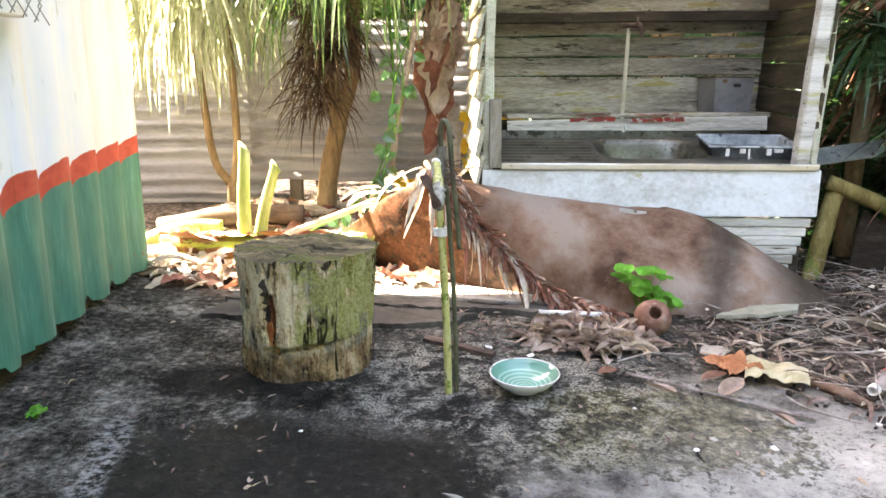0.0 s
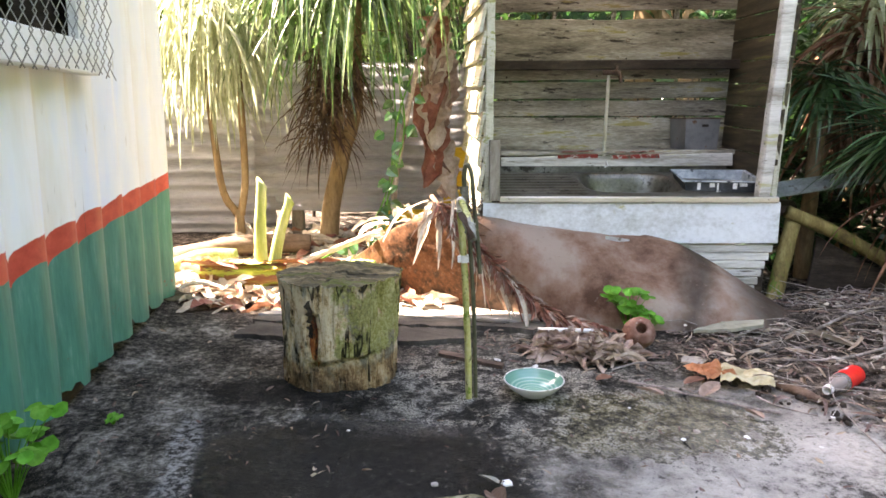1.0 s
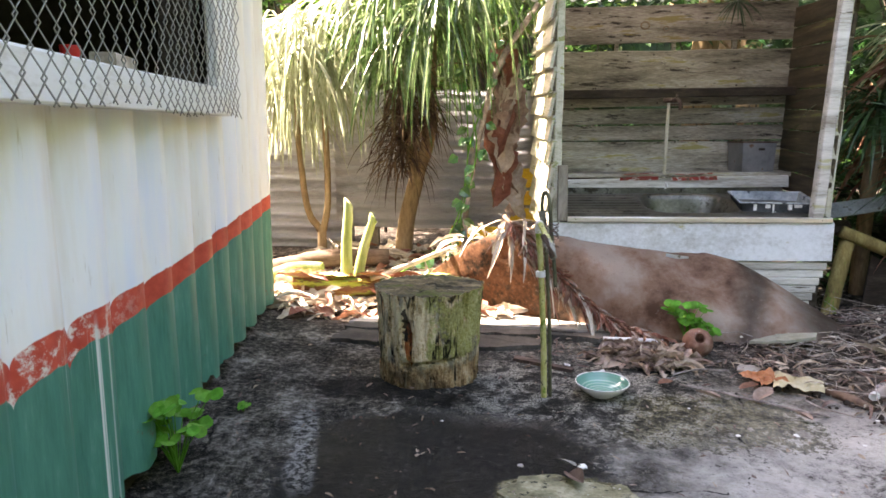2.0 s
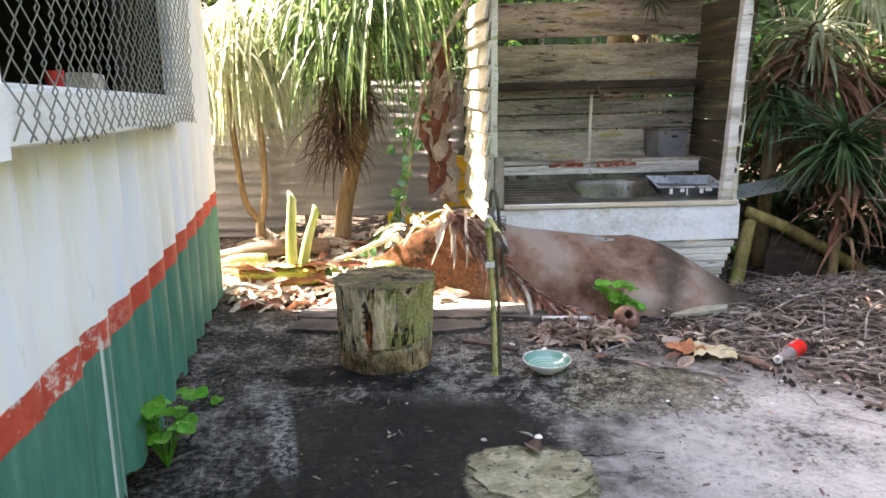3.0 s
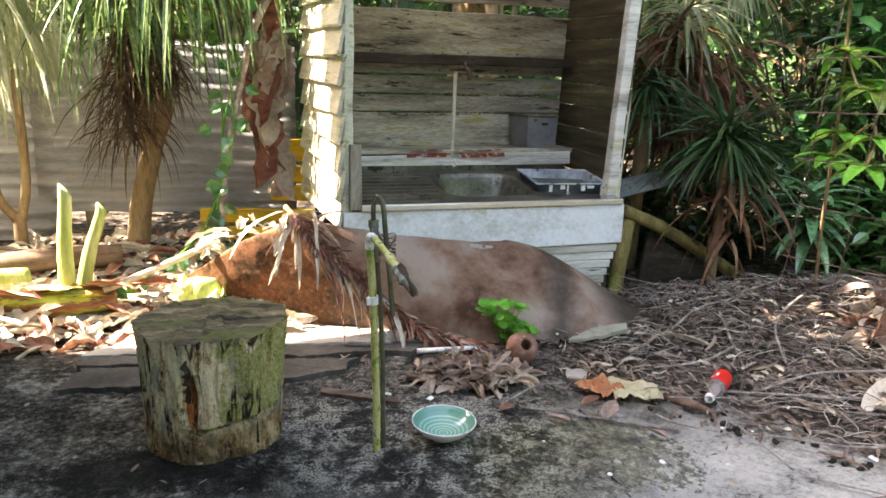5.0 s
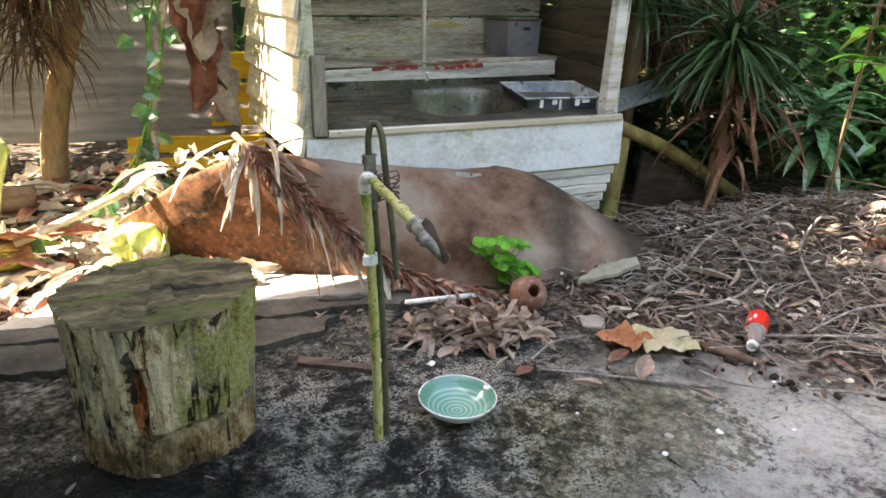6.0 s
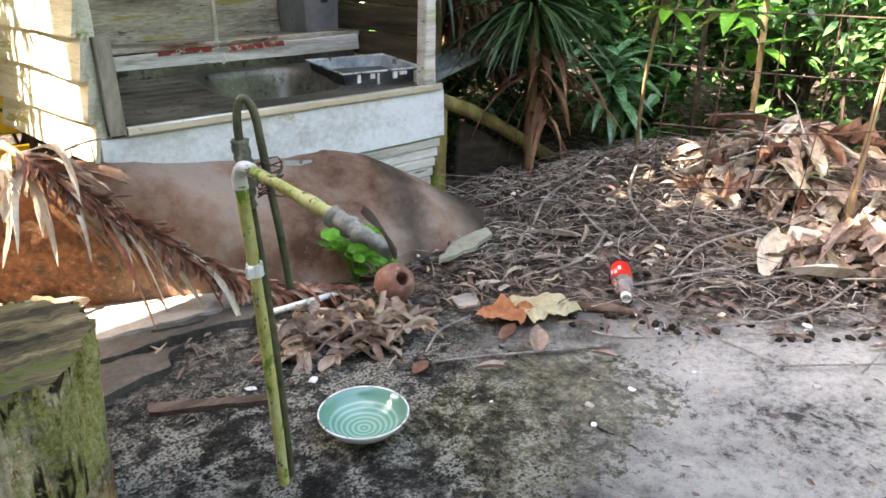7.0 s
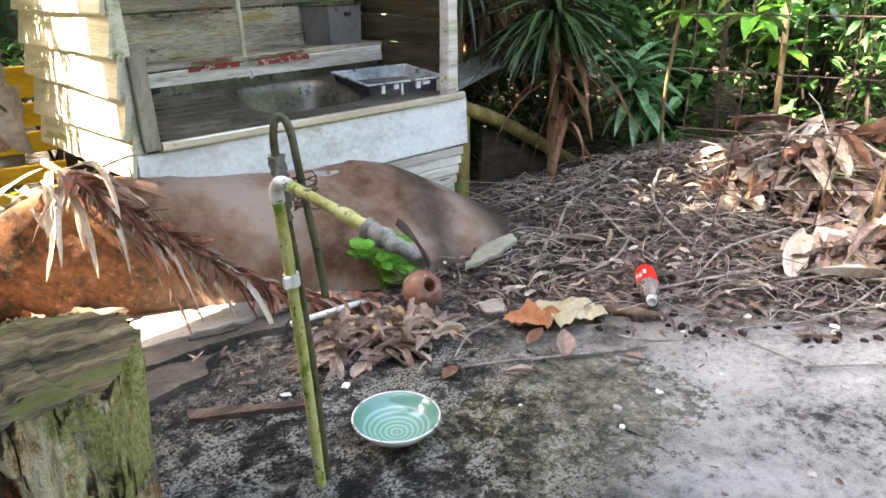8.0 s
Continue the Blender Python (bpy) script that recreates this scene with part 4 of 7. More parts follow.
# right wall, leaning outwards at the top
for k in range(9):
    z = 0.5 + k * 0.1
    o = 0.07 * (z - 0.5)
    hut_board("board", (1.2 + o, 0.03, z + 0.05), (1.27 + o * 0.6, 0.7, z + 0.05), 0.1, 0.016, (0.05, 0, 1), M["inner_shaded"], k * 1.9 + 40, wob=0.006)
# posts
hut_board("post", (1.135, 0.0, 0.43), (1.19, 0.0, 1.42), 0.045, 0.05, (0, 1, 0), M["old_white"], 5, nx=12, label="chipped white corner post")
hut_board("post", (1.2, 0.04, 0.4), (1.25, 0.06, 1.42), 0.03, 0.03, (0, 1, 0), M["side_board"], 6)
hut_board("post", (-0.02, 0.015, 0.42), (-0.015, 0.015, 1.42), 0.03, 0.035, (0, 1, 0), M["side_board"], 7)
hut_board("short_post", (0.006, -0.015, 0.44), (0.004, -0.015, 0.675), 0.022, 0.045, (0, 1, 0), M["grey_wood"], 8, label="grey stub of a post")
for u, v in ((-0.01, 0.08), (1.17, 0.08), (0.02, 0.66), (1.2, 0.66)):
    hut_board("leg", (u, v, -0.05), (u, v, 0.42), 0.06, 0.06, (0, 1, 0), M["dark_wood"], 9 + u)
# counter front: one broad white board, then narrow peeling ones
hut_board("counter_front", (-0.04, -0.005, 0.345), (1.215, -0.005, 0.345), 0.175, 0.022, (0, 0, 1), M["counter_white"], 11, wob=0.003, label="chalky white counter board")
for k in range(6):
    z = 0.243 - k * 0.034
    hut_board("lower_board", (0.5, 0.004 + 0.003 * (k % 2), z), (1.2 - k * 0.013, 0.004, z - 0.006), 0.034, 0.016, (0, 0, 1), M["old_white"], 20 + k * 1.3, wob=0.004, nx=14)
# ledge with flaking red paint, shelf, roof
hut_board("ledge_top", (0.1, 0.6, 0.575), (1.26, 0.6, 0.585), 0.02, 0.22, (0, 0, 1), M["back_board"], 31)
hut_board("ledge_front", (0.1, 0.488, 0.535), (1.225, 0.488, 0.555), 0.06, 0.016, (0, 0, 1), M["old_white"], 32)
for u0, u1 in ((0.37, 0.56), (0.63, 0.86)):
    hut_board("red_strip", (u0, 0.478, 0.567), (u1, 0.478, 0.57), 0.018, 0.005, (0, 0, 1), M["red_flake"], 33 + u0, nx=16, wob=0.007)
    hut_board("red_strip", (u0 + 0.02, 0.495, 0.589), (u1 - 0.02, 0.495, 0.593), 0.004, 0.03, (0, 0, 1), M["red_flake"], 34 + u0, nx=16, wob=0.007)
hut_board("shelf", (-0.02, 0.655, 0.975), (1.29, 0.655, 0.995), 0.022, 0.15, (0, 0, 1), M["dark_wood"], 35, label="dark damp shelf board")
hut_board("shelf_edge", (-0.01, 0.575, 0.972), (1.27, 0.58, 0.99), 0.045, 0.016, (0, 0, 1), M["dark_wood"], 36)
hut_board("roof_beam", (-0.12, -0.02, 1.415), (1.5, -0.03, 1.405), 0.045, 0.07, (0, 0, 1), M["grey_wood"], 41)
bm = bmesh.new()
sheet(bm, lambda s, t: H(-0.16 + 1.75 * s, -0.08 + 1.0 * t, 1.53 - 0.06 * t + 0.012 * math.sin(s * 2.0 / 0.08 * 2 * math.pi)), 160, 4, 0.003)
part("roof_sheet", bm, M["iron_fence"], hut, "grey corrugated roofing sheet", smooth=True)

# sink top with a pressed bowl
sink = thing("kitchen_sink", "stained stainless steel sink with one bowl", "sink", loc=H(0.62, 0.25, 0.45), rz=5)
BU, BVc, BRU, BRV = 0.655, 0.27, 0.2, 0.165


def sink_surface(s, t):
    u, v = 0.035 + 1.16 * s, 0.002 + 0.47 * t
    d = (abs((u - BU) / BRU) ** 4 + abs((v - BVc) / BRV) ** 4) ** 0.25
    z = 0.448 + 0.05 * t
    k = max(0.0, min(1.0, (1.12 - d) / 0.3))
    z -= 0.13 * k * k * (3 - 2 * k)
    if d > 1.25 and u < 0.42:
        z -= 0.003 * (math.sin(v * 2 * math.pi / 0.05) > 0)
    return H(u, v, z)


bm = bmesh.new()
sheet(bm, sink_surface, 120, 60)
part("basin", bm, M["steel"], sink, "brown-stained steel basin", smooth=True)
bm = bmesh.new()
beam(bm, H(0.03, -0.016, 0.445), H(1.2, -0.016, 0.44), 0.022, 0.024, nx=20, wob=0.0015)
part("rim", bm, M["steel_rim"], sink, "bright folded steel rim")
bm = bmesh.new()
sheet(bm, lambda s, t: H(0.035 + 1.16 * s, 0.468 + 0.008 * t, 0.495 + 0.03 * t), 20, 3, 0.002)
part("upstand", bm, M["steel"], sink)

# pipe and tap at the back
tap = thing("standing_tap", "thin yellowed water pipe with a brass tap at its top", "tap", loc=H(0.6, 0.52, 0.58), rz=5)
bm = bmesh.new()
tube(bm, [H(0.597, 0.5, 0.5), H(0.598, 0.5, 0.6), H(0.605, 0.51, 0.8), H(0.612, 0.52, 0.945)], 0.0085, 12)
part("pipe", bm, M["pvc_old"], tap, smooth=True)
bm = bmesh.new()
tube(bm, [H(0.58, 0.515, 0.945), H(0.66, 0.505, 0.945)], 0.012, 10)
tube(bm, [H(0.63, 0.505, 0.945), H(0.635, 0.45, 0.945), H(0.637, 0.42, 0.935), H(0.638, 0.415, 0.9)], [0.011, 0.011, 0.01, 0.009], 10)
tap_body = part("tap_body", bm, M["rust_lever"], tap, "dull brown tap", smooth=True)
bm = bmesh.new()
tube(bm, [H(0.632, 0.46, 0.95), H(0.632, 0.46, 0.975)], 0.006, 8)
box(bm, HUT @ Matrix.Translation((0.632, 0.46, 0.98)), 0.06, 0.014, 0.008, chamfer=0.003)
part("tap_handle", bm, M["rust_lever"], tap_body)
bm = bmesh.new()
tube(bm, [H(0.59, 0.486, 0.51), H(0.61, 0.47, 0.53), H(0.6, 0.465, 0.55)], 0.005, 8)
part("clip", bm, M["white_plastic"], tap)

# square tin on the ledge
tin = thing("square_tin", "open square grey tin standing on the ledge", "tin", loc=H(1.06, 0.6, 0.592), rz=9)
mt = HUT @ Matrix.Translation((1.08, 0.61, 0.592)) @ Matrix.Rotation(radians(6), 4, "Z")
bm = bmesh.new()
W0, W1, HT = 0.082, 0.09, 0.2
corners = [(-1, -1), (1, -1), (1, 1), (-1, 1)]
rings = []
for z, w in ((0, W0), (HT * 0.5, (W0 + W1) / 2), (HT, W1), (HT, W1 - 0.004), (0.006, W0 - 0.004)):
    rings.append([bm.verts.new(mt @ Vector((x * w, yy * w * 0.9, z + (0.003 * x if z else 0)))) for x, yy in corners])
for a, b in zip(rings, rings[1:]):
    for k in range(4):
        bm.faces.new((a[k], a[(k + 1) % 4], b[(k + 1) % 4], b[k]))
bm.faces.new(rings[0][::-1])
bm.faces.new(rings[-1])
tin_body = part("body", bm, M["tin"], tin)
bm = bmesh.new()
pr = [mt @ Vector((x * (W1 + 0.002), yy * (W1 + 0.002) * 0.9, HT)) for x, yy in corners]
tube(bm, pr + [pr[0]], 0.004, 6)
part("rim", bm, M["rust_lever"], tin_body, "rusty rolled rim")
bm = bmesh.new()
box(bm, mt @ Matrix.Translation((0.01, -W1 * 0.9 - 0.004, HT - 0.035)), 0.03, 0.008, 0.012, chamfer=0.002)
part("lug", bm, M["dark_wood"], tin_body)

# paint tray
tray = thing("paint_tray", "black paint tray crusted with grey-white dried paint", "tray", loc=H(1.04, 0.22, 0.46), rz=-3)
mt = HUT @ Matrix.Translation((1.025, 0.215, 0.472)) @ Matrix.Rotation(radians(-9), 4, "Z") @ Matrix.Rotation(radians(6), 4, "X")
bm = bmesh.new()
rings = []
for z, w, d in ((0, 0.145, 0.115), (0.062, 0.16, 0.13), (0.064, 0.168, 0.138), (0.068, 0.168, 0.138)):
    rings.append([bm.verts.new(mt @ Vector((x * w, yy * d, z))) for x, yy in corners])
for a, b in zip(rings, rings[1:]):
    for k in range(4):
        bm.faces.new((a[k], a[(k + 1) % 4], b[(k + 1) % 4], b[k]))
bm.faces.new(rings[0][::-1])
tray_body = part("body", bm, M["tray"], tray)
bm = bmesh.new()
rings = []
for z, w, d in ((0.068, 0.168, 0.138), (0.068, 0.157, 0.127), (0.03, 0.15, 0.119), (0.014, 0.142, 0.112)):
    rings.append([bm.verts.new(mt @ Vector((x * w, yy * d, z))) for x, yy in corners])
for a, b in zip(rings, rings[1:]):
    for k in range(4):
        bm.faces.new((a[k], a[(k + 1) % 4], b[(k + 1) % 4], b[k]))
bm.faces.new(rings[-1])
part("dried_paint", bm, M["tray_in"], tray, "grey-white crust of dried paint")
bm = bmesh.new()
pr = [mt @ Vector((x * 0.168, yy * 0.138, 0.068)) for x, yy in corners]
tube(bm, pr + [pr[0]], 0.004, 6)
part("rim", bm, M["tray_in"], tray_body, "pale paint-spattered rim")
for x, w, L in ((-0.1, 0.012, 0.03), (-0.045, 0.02, 0.018), (-0.02, 0.008, 0.042), (0.05, 0.016, 0.024), (0.085, 0.03, 0.014), (0.14, 0.01, 0.05)):
    bm = bmesh.new()
    box(bm, mt @ Matrix.Translation((x, -0.137 + 0.004, 0.06 - L / 2)), w, 0.006, L, nx=4, wob=0.004, seed=x * 50, chamfer=0.002)
    part("paint_drip", bm, M["white_plastic"], tray_body)

# nail heads and knots in the back boards
r = random.Random(77)
for k in range(26):
    z = r.choice((1.235, 1.37, 1.16, 1.0, 0.92, 0.72))
    u = 0.06 + 1.15 * r.random()
    bm = bmesh.new()
    c = H(u, BV - 0.0115, z + 0.02 * u)
    tube(bm, [c, c - (HU @ Vector((0, 0.004, 0)))], 0.0045, 8)
    part("nail_head", bm, M["dark_wood"], hut)
for u, z, rad in ((0.52, 1.315, 0.022), (0.75, 1.1, 0.009), (0.7, 1.02, 0.006), (0.63, 1.3, 0.014)):
    bm = bmesh.new()
    ring = [H(u + rad * math.cos(a), BV - 0.0115, z + rad * 0.8 * math.sin(a)) for a in (i * 2 * math.pi / 18 for i in range(19))]
    tube(bm, ring, rad * 0.22, 6, 0.3)
    part("knot", bm, M["brown_wood"], hut)
air = thing("hanging_air_plant", "small dark spiky plant hanging under the shed roof", "plant", loc=H(0.9, 0.5, 1.42))
for k in range(26):
    a = k * 2.4
    bm = bmesh.new()
    blade(bm, H(0.9, 0.45, 1.4), (math.cos(a), math.sin(a) * 0.6, 0.35 - 0.045 * k), 0.13 + 0.05 * r.random(), 0.009, droop=0.9, seg=5, fold=0.25)
    part("leaf", bm, M["green_strap"], air)

# ------------------------------------------------------------------ beside the shed
bm = bmesh.new()
beam(bm, H(1.3, -0.06, 1.47), H(2.9, -0.1, 1.42), 0.09, 0.1, nx=14, wob=0.012, seed=3)
single("roof_timber", bm, M["brown_wood"], "rough brown roof timber reaching past the shed", "beam")
bm = bmesh.new()
beam(bm, H(1.2, -0.03, 1.385), H(1.48, -0.035, 1.395), 0.02, 0.07, nx=8, wob=0.006, seed=5)
single("short_plank", bm, M["brown_wood"], "short weathered plank nailed under the roof edge", "plank")
bm = bmesh.new()
tube(bm, spline([(1.56, 3.53, -0.03), (1.6, 3.57, 0.12), (1.66, 3.62, 0.34)], 5), [0.036, 0.037, 0.036, 0.037, 0.036, 0.036, 0.036, 0.036, 0.035, 0.034, 0.034], 14, 0.12)
single("fence_post", bm, M["moss_wood"], "mossy leaning round post beside the shed", "post", smooth=True)
bm = bmesh.new()
tube(bm, spline([(1.62, 3.6, 0.385), (1.9, 3.58, 0.26), (2.3, 3.56, 0.03)], 6), 0.03, 12, 0.15)
single("brace_pole", bm, M["moss_wood"], "mossy pole propped down from the post", "pole", smooth=True)
bm = bmesh.new()
sheet(bm, lambda s, t: Vector((1.52 + 0.62 * s, 3.5 + 0.3 * s + 0.17 * t, 0.455 + 0.05 * s + 0.03 * t + 0.014 * math.sin(t * 0.17 / 0.076 * 2 * math.pi))), 10, 40, 0.002)
single("roofing_offcut", bm, surface("pale_green_iron", [(0.16, 0.18, 0.16), (0.32, 0.35, 0.32), (0.45, 0.48, 0.45)], 4, rough=(0.5, 0.8), bump=0.2, spots=[((0.1, 0.07, 0.05), 0.6, 8)]),
       "pale green offcut of corrugated roofing propped beside the shed", "roofing", smooth=True)
bm = bmesh.new()
box(bm, Matrix.Translation((1.58, 3.66, 0.395)) @ Matrix.Rotation(0.4, 4, "Z"), 0.2, 0.1, 0.07, nx=5, wob=0.015, seed=4, chamfer=0.02)
single("rotten_block", bm, M["dark_wood"], "rotten dark block lying on the post", "block")

# ------------------------------------------------------------------ rusted sheet against the counter
BOT = spline([(-0.42, 3.72, 0.0), (-0.12, 3.5, -0.01), (0.2, 3.33, -0.01), (0.58, 3.1, -0.005), (0.95, 3.0, -0.005), (1.26, 2.97, 0.0), (1.47, 3.12, 0.0)], 14)
TOP = spline([(-0.36, 3.62, 0.13), (-0.12, 3.4, 0.33), (0.1, 3.31, 0.425), (0.42, 3.305, 0.375), (0.8, 3.335, 0.325), (1.06, 3.36, 0.295), (1.46, 3.24, 0.04)], 14)


def rust_point(s, t):
    k = min(len(BOT) - 1.001, s * (len(BOT) - 1))
    i, f = int(k), k - int(k)
    b, a = BOT[i].lerp(BOT[i + 1], f), TOP[i].lerp(TOP[i + 1], f)
    a = a + Vector((0, 0, 0.012 * fbm(s, 0, 2, 9)))
    p = b.lerp(a, t)
    out = Vector((0.1, -0.75, 0.55)).normalized()
    bulge = 0.055 * math.sin(math.pi * t) * (0.5 + 0.5 * math.sin(math.pi * s)) + 0.012 * fbm(s * 3, t, 0, 2.5)
    dent = -0.035 * math.exp(-((s - 0.78 + 0.12 * t) / 0.05) ** 2) * math.sin(math.pi * t)
    lip = 0.012 * max(0, t - 0.93) / 0.07
    return p + out * (bulge + dent) + Vector((0, 0.5 * lip, -lip))


bm = bmesh.new()
sheet(bm, rust_point, 120, 26, 0.003)
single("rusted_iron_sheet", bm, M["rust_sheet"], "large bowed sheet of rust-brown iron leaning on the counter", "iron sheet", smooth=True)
bm = bmesh.new()
sheet(bm, lambda s, t: H(0.456 + 0.1 * s, -0.08, 0.31 - 0.015 * s - 0.026 * t * (0.5 + s)), 6, 2, 0.002)
single("white_scrap", bm, M["white_plastic"], "white plastic scrap caught above the iron sheet", "scrap")

# ------------------------------------------------------------------ stump
SX, SY, SR, SH = -0.195, 2.52, 0.18, 0.322


def stump_r(a, z):
    k = z / SH
    r = SR * (0.92 + 0.1 * k + 0.02 * max(0, 0.2 - k) / 0.2)
    r += 0.013 * fbm(math.cos(a) * 2.2, math.sin(a) * 2.2, k * 0.5, 1.0)
    groove = noise.noise(Vector((math.cos(a) * 7, math.sin(a) * 7, k * 1.6 + 0.6 * math.sin(a * 3))))
    r -= 0.032 * max(0.0, groove - 0.2)
    r -= 0.006 * max(0.0, noise.noise(Vector((math.cos(a) * 15, math.sin(a) * 15, k * 4.5))) - 0.1)
    r += 0.012 * max(0.0, k - 0.93) / 0.07 * (0.4 + noise.noise(Vector((math.cos(a) * 5, math.sin(a) * 5, 8))))
    r += 0.006 * fbm(math.cos(a) * 16, math.sin(a) * 16, k * 1.6, 1.0) + 0.003 * noise.noise(Vector((math.cos(a) * 45, math.sin(a) * 45, k * 9)))
    if -2.0 < a < -0.75:
        cut = 0.085 + 0.018 * (a + 1.9)
        r -= 0.02 * math.exp(-((z - cut) / 0.006) ** 2)
        if z < cut:
            r -= 0.016
    if abs(a + 1.85) < 0.16 and 0.06 < z < 0.24:
        r -= 0.02 * (1 - abs(a + 1.85) / 0.16)
    return r


stump = thing("tree_stump", "mossy sawn tree stump standing in the yard", "stump", loc=(SX, SY, 0))
bm = bmesh.new()
NA, NZ = 300, 70
rows = []
for j in range(NZ + 1):
    z = -0.02 + (SH + 0.02) * j / NZ
    rows.append([bm.verts.new((SX + stump_r(a, z) * math.cos(a), SY + stump_r(a, z) * math.sin(a), z + (0.009 * noise.noise(Vector((math.cos(a) * 3, math.sin(a) * 3, 0))) + 0.008 * noise.noise(Vector((math.cos(a) * 14, math.sin(a) * 14, 3))) if j == NZ else 0)))
                 for a in (-math.pi + 2 * math.pi * k / NA for k in range(NA))])
for p, q in zip(rows, rows[1:]):
    for k in range(NA):
        bm.faces.new((p[k], p[(k + 1) % NA], q[(k + 1) % NA], q[k]))
part("bark", bm, M["stump_side"], stump, "grooved bark with lime-green moss", smooth=True)
bm = bmesh.new()
rr = []
for j in range(31):
    f = j / 30
    ring = []
    for k in range(90):
        a = -math.pi + 2 * math.pi * k / 90
        r = stump_r(a, SH) * (1 - f) * (0.995 if j else 1.0)
        x, y = SX + r * math.cos(a), SY + r * math.sin(a)
        h = 0.008 * fbm(x * 3, y * 9, 0, 4) + 0.005 * fbm(x, y, 0, 45) + 0.008 * (noise.noise(Vector((x * 14, y * 5, 2))) > 0.15) if j else 0.0
        ring.append(bm.verts.new((x, y, SH + h * min(1, f * 5) - 0.001)))
    rr.append(ring)
for p, q in zip(rr, rr[1:]):
    for k in range(90):
        bm.faces.new((p[k], p[(k + 1) % 90], q[(k + 1) % 90], q[k]))
part("cut_face", bm, M["stump_top"], stump, "dark green-grey weathered cut face", smooth=True)
bm = bmesh.new()
for j in range(10):
    z0, z1 = 0.07 + j * 0.016, 0.086 + j * 0.016
    def edge(z, a):
        return bm.verts.new((SX + (stump_r(a, z) + 0.004) * math.cos(a), SY + (stump_r(a, z) + 0.004) * math.sin(a), z))
    w0, w1 = 0.085 * math.sin(math.pi * (j + 0.3) / 11.3) * (1 + 0.9 * noise.noise(Vector((j * 1.7, 5, 0)))) + 0.004, 0.085 * math.sin(math.pi * (j + 1.3) / 11.3) * (1 + 0.9 * noise.noise(Vector((j * 1.7 + 1.7, 5, 0)))) + 0.004
    c0, c1 = -1.83 + 0.05 * noise.noise(Vector((j, 0, 0))), -1.83 + 0.05 * noise.noise(Vector((j + 1, 0, 0)))
    q = [edge(z0, c0 - w0), edge(z0, c0), edge(z0, c0 + w0), edge(z1, c1 + w1), edge(z1, c1), edge(z1, c1 - w1)]
    bm.faces.new((q[0], q[1], q[4], q[5]))
    bm.faces.new((q[1], q[2], q[3], q[4]))
part("rotten_wood", bm, M["orange_rot"], stump, "orange rotten heartwood showing through")
# dark patch laid over the bark, standing in for a shaded hollow
bm = bmesh.new()
rows = []
for j in range(17):
    z = 0.15 + j * 0.0082
    mid = -1.86 + 0.06 * noise.noise(Vector((j * 0.45, 2, 9)))
    w = (0.075 * math.sin(math.pi * (j + 0.4) / 16.8) ** 0.7) * (0.75 + 0.9 * noise.noise(Vector((j * 0.8, 7, 4)))) + 0.004
    rows.append([bm.verts.new((SX + (stump_r(a, z) + 0.0055) * math.cos(a), SY + (stump_r(a, z) + 0.0055) * math.sin(a), z)) for a in (mid - w, mid, mid + w * 0.8)])
for lo, hi in zip(rows, rows[1:]):
    for k in range(2):
        bm.faces.new((lo[k], lo[k + 1], hi[k + 1], hi[k]))
part("hollow", bm, M["dark_wood"], stump, "dark patch for the shaded hollow above the rot")
bm = bmesh.new()
for j in range(8):
    for k in range(14):
        def lowedge(jj, kk):
            a, z = -2.0 + kk * 0.062 + 0.02 * noise.noise(Vector((jj * 0.9, kk, 1))), 0.002 + jj * (0.066 + 0.0018 * kk + 0.012 * noise.noise(Vector((kk * 1.3, 0, 7)))) / 8
            r = stump_r(a, z) + 0.007 + 0.004 * noise.noise(Vector((kk * 0.8, jj * 0.3, 3)))
            return bm.verts.new((SX + r * math.cos(a), SY + r * math.sin(a), z))
        bm.faces.new((lowedge(j, k), lowedge(j, k + 1), lowedge(j + 1, k + 1), lowedge(j + 1, k)))
bmesh.ops.remove_doubles(bm, verts=bm.verts, dist=0.0004)
part("split_foot", bm, M["stump_side"], stump, "split tan wood at the foot", smooth=True)

# ------------------------------------------------------------------ standpipe
standpipe = thing("garden_standpipe", "mossy plastic standpipe with an arm and a hose loop", "standpipe", loc=(0.206, 2.342, 0))
bm = bmesh.new()
tube(bm, spline([(0.206, 2.342, -0.02), (0.2, 2.335, 0.2), (0.187, 2.322, 0.45), (0.176, 2.31, 0.585)], 8), 0.0092, 16, 0.12)
riser = part("riser", bm, M["algae_pipe"], standpipe, "yellow-green algae-covered riser", smooth=True)
bm = bmesh.new()
tube(bm, [(0.1895, 2.3235, 0.428), (0.188, 2.3225, 0.45)], 0.0125, 16)
box(bm, Matrix.Translation((0.176, 2.314, 0.439)), 0.01, 0.01, 0.02, chamfer=0.002)
part("clamp", bm, M["white_plastic"], riser, "white plastic clamp", smooth=False)
bm = bmesh.new()
tube(bm, spline([(0.1765, 2.3115, 0.578), (0.176, 2.311, 0.6), (0.177, 2.298, 0.613), (0.181, 2.28, 0.612)], 6), 0.0105, 16, 0.1)
part("elbow", bm, M["white_plastic"], riser, "stained white elbow fitting", smooth=True)
bm = bmesh.new()
arm = spline([(0.181, 2.275, 0.612), (0.19, 2.2, 0.598), (0.2, 2.1, 0.58), (0.208, 2.03, 0.563)], 8)
tube(bm, arm, [0.0082 + (0.0022 if i in (11, 12, 13, 15, 16, 17) else 0) for i in range(len(arm))], 16, 0.08)
arm_pipe = part("arm", bm, M["algae_pipe"], standpipe, "mossy green plastic arm", smooth=True)
bm = bmesh.new()
tube(bm, [(0.199, 2.095, 0.579), (0.203, 2.06, 0.571), (0.209, 2.0, 0.556)], [0.0112, 0.011, 0.0088], 14, 0.35)
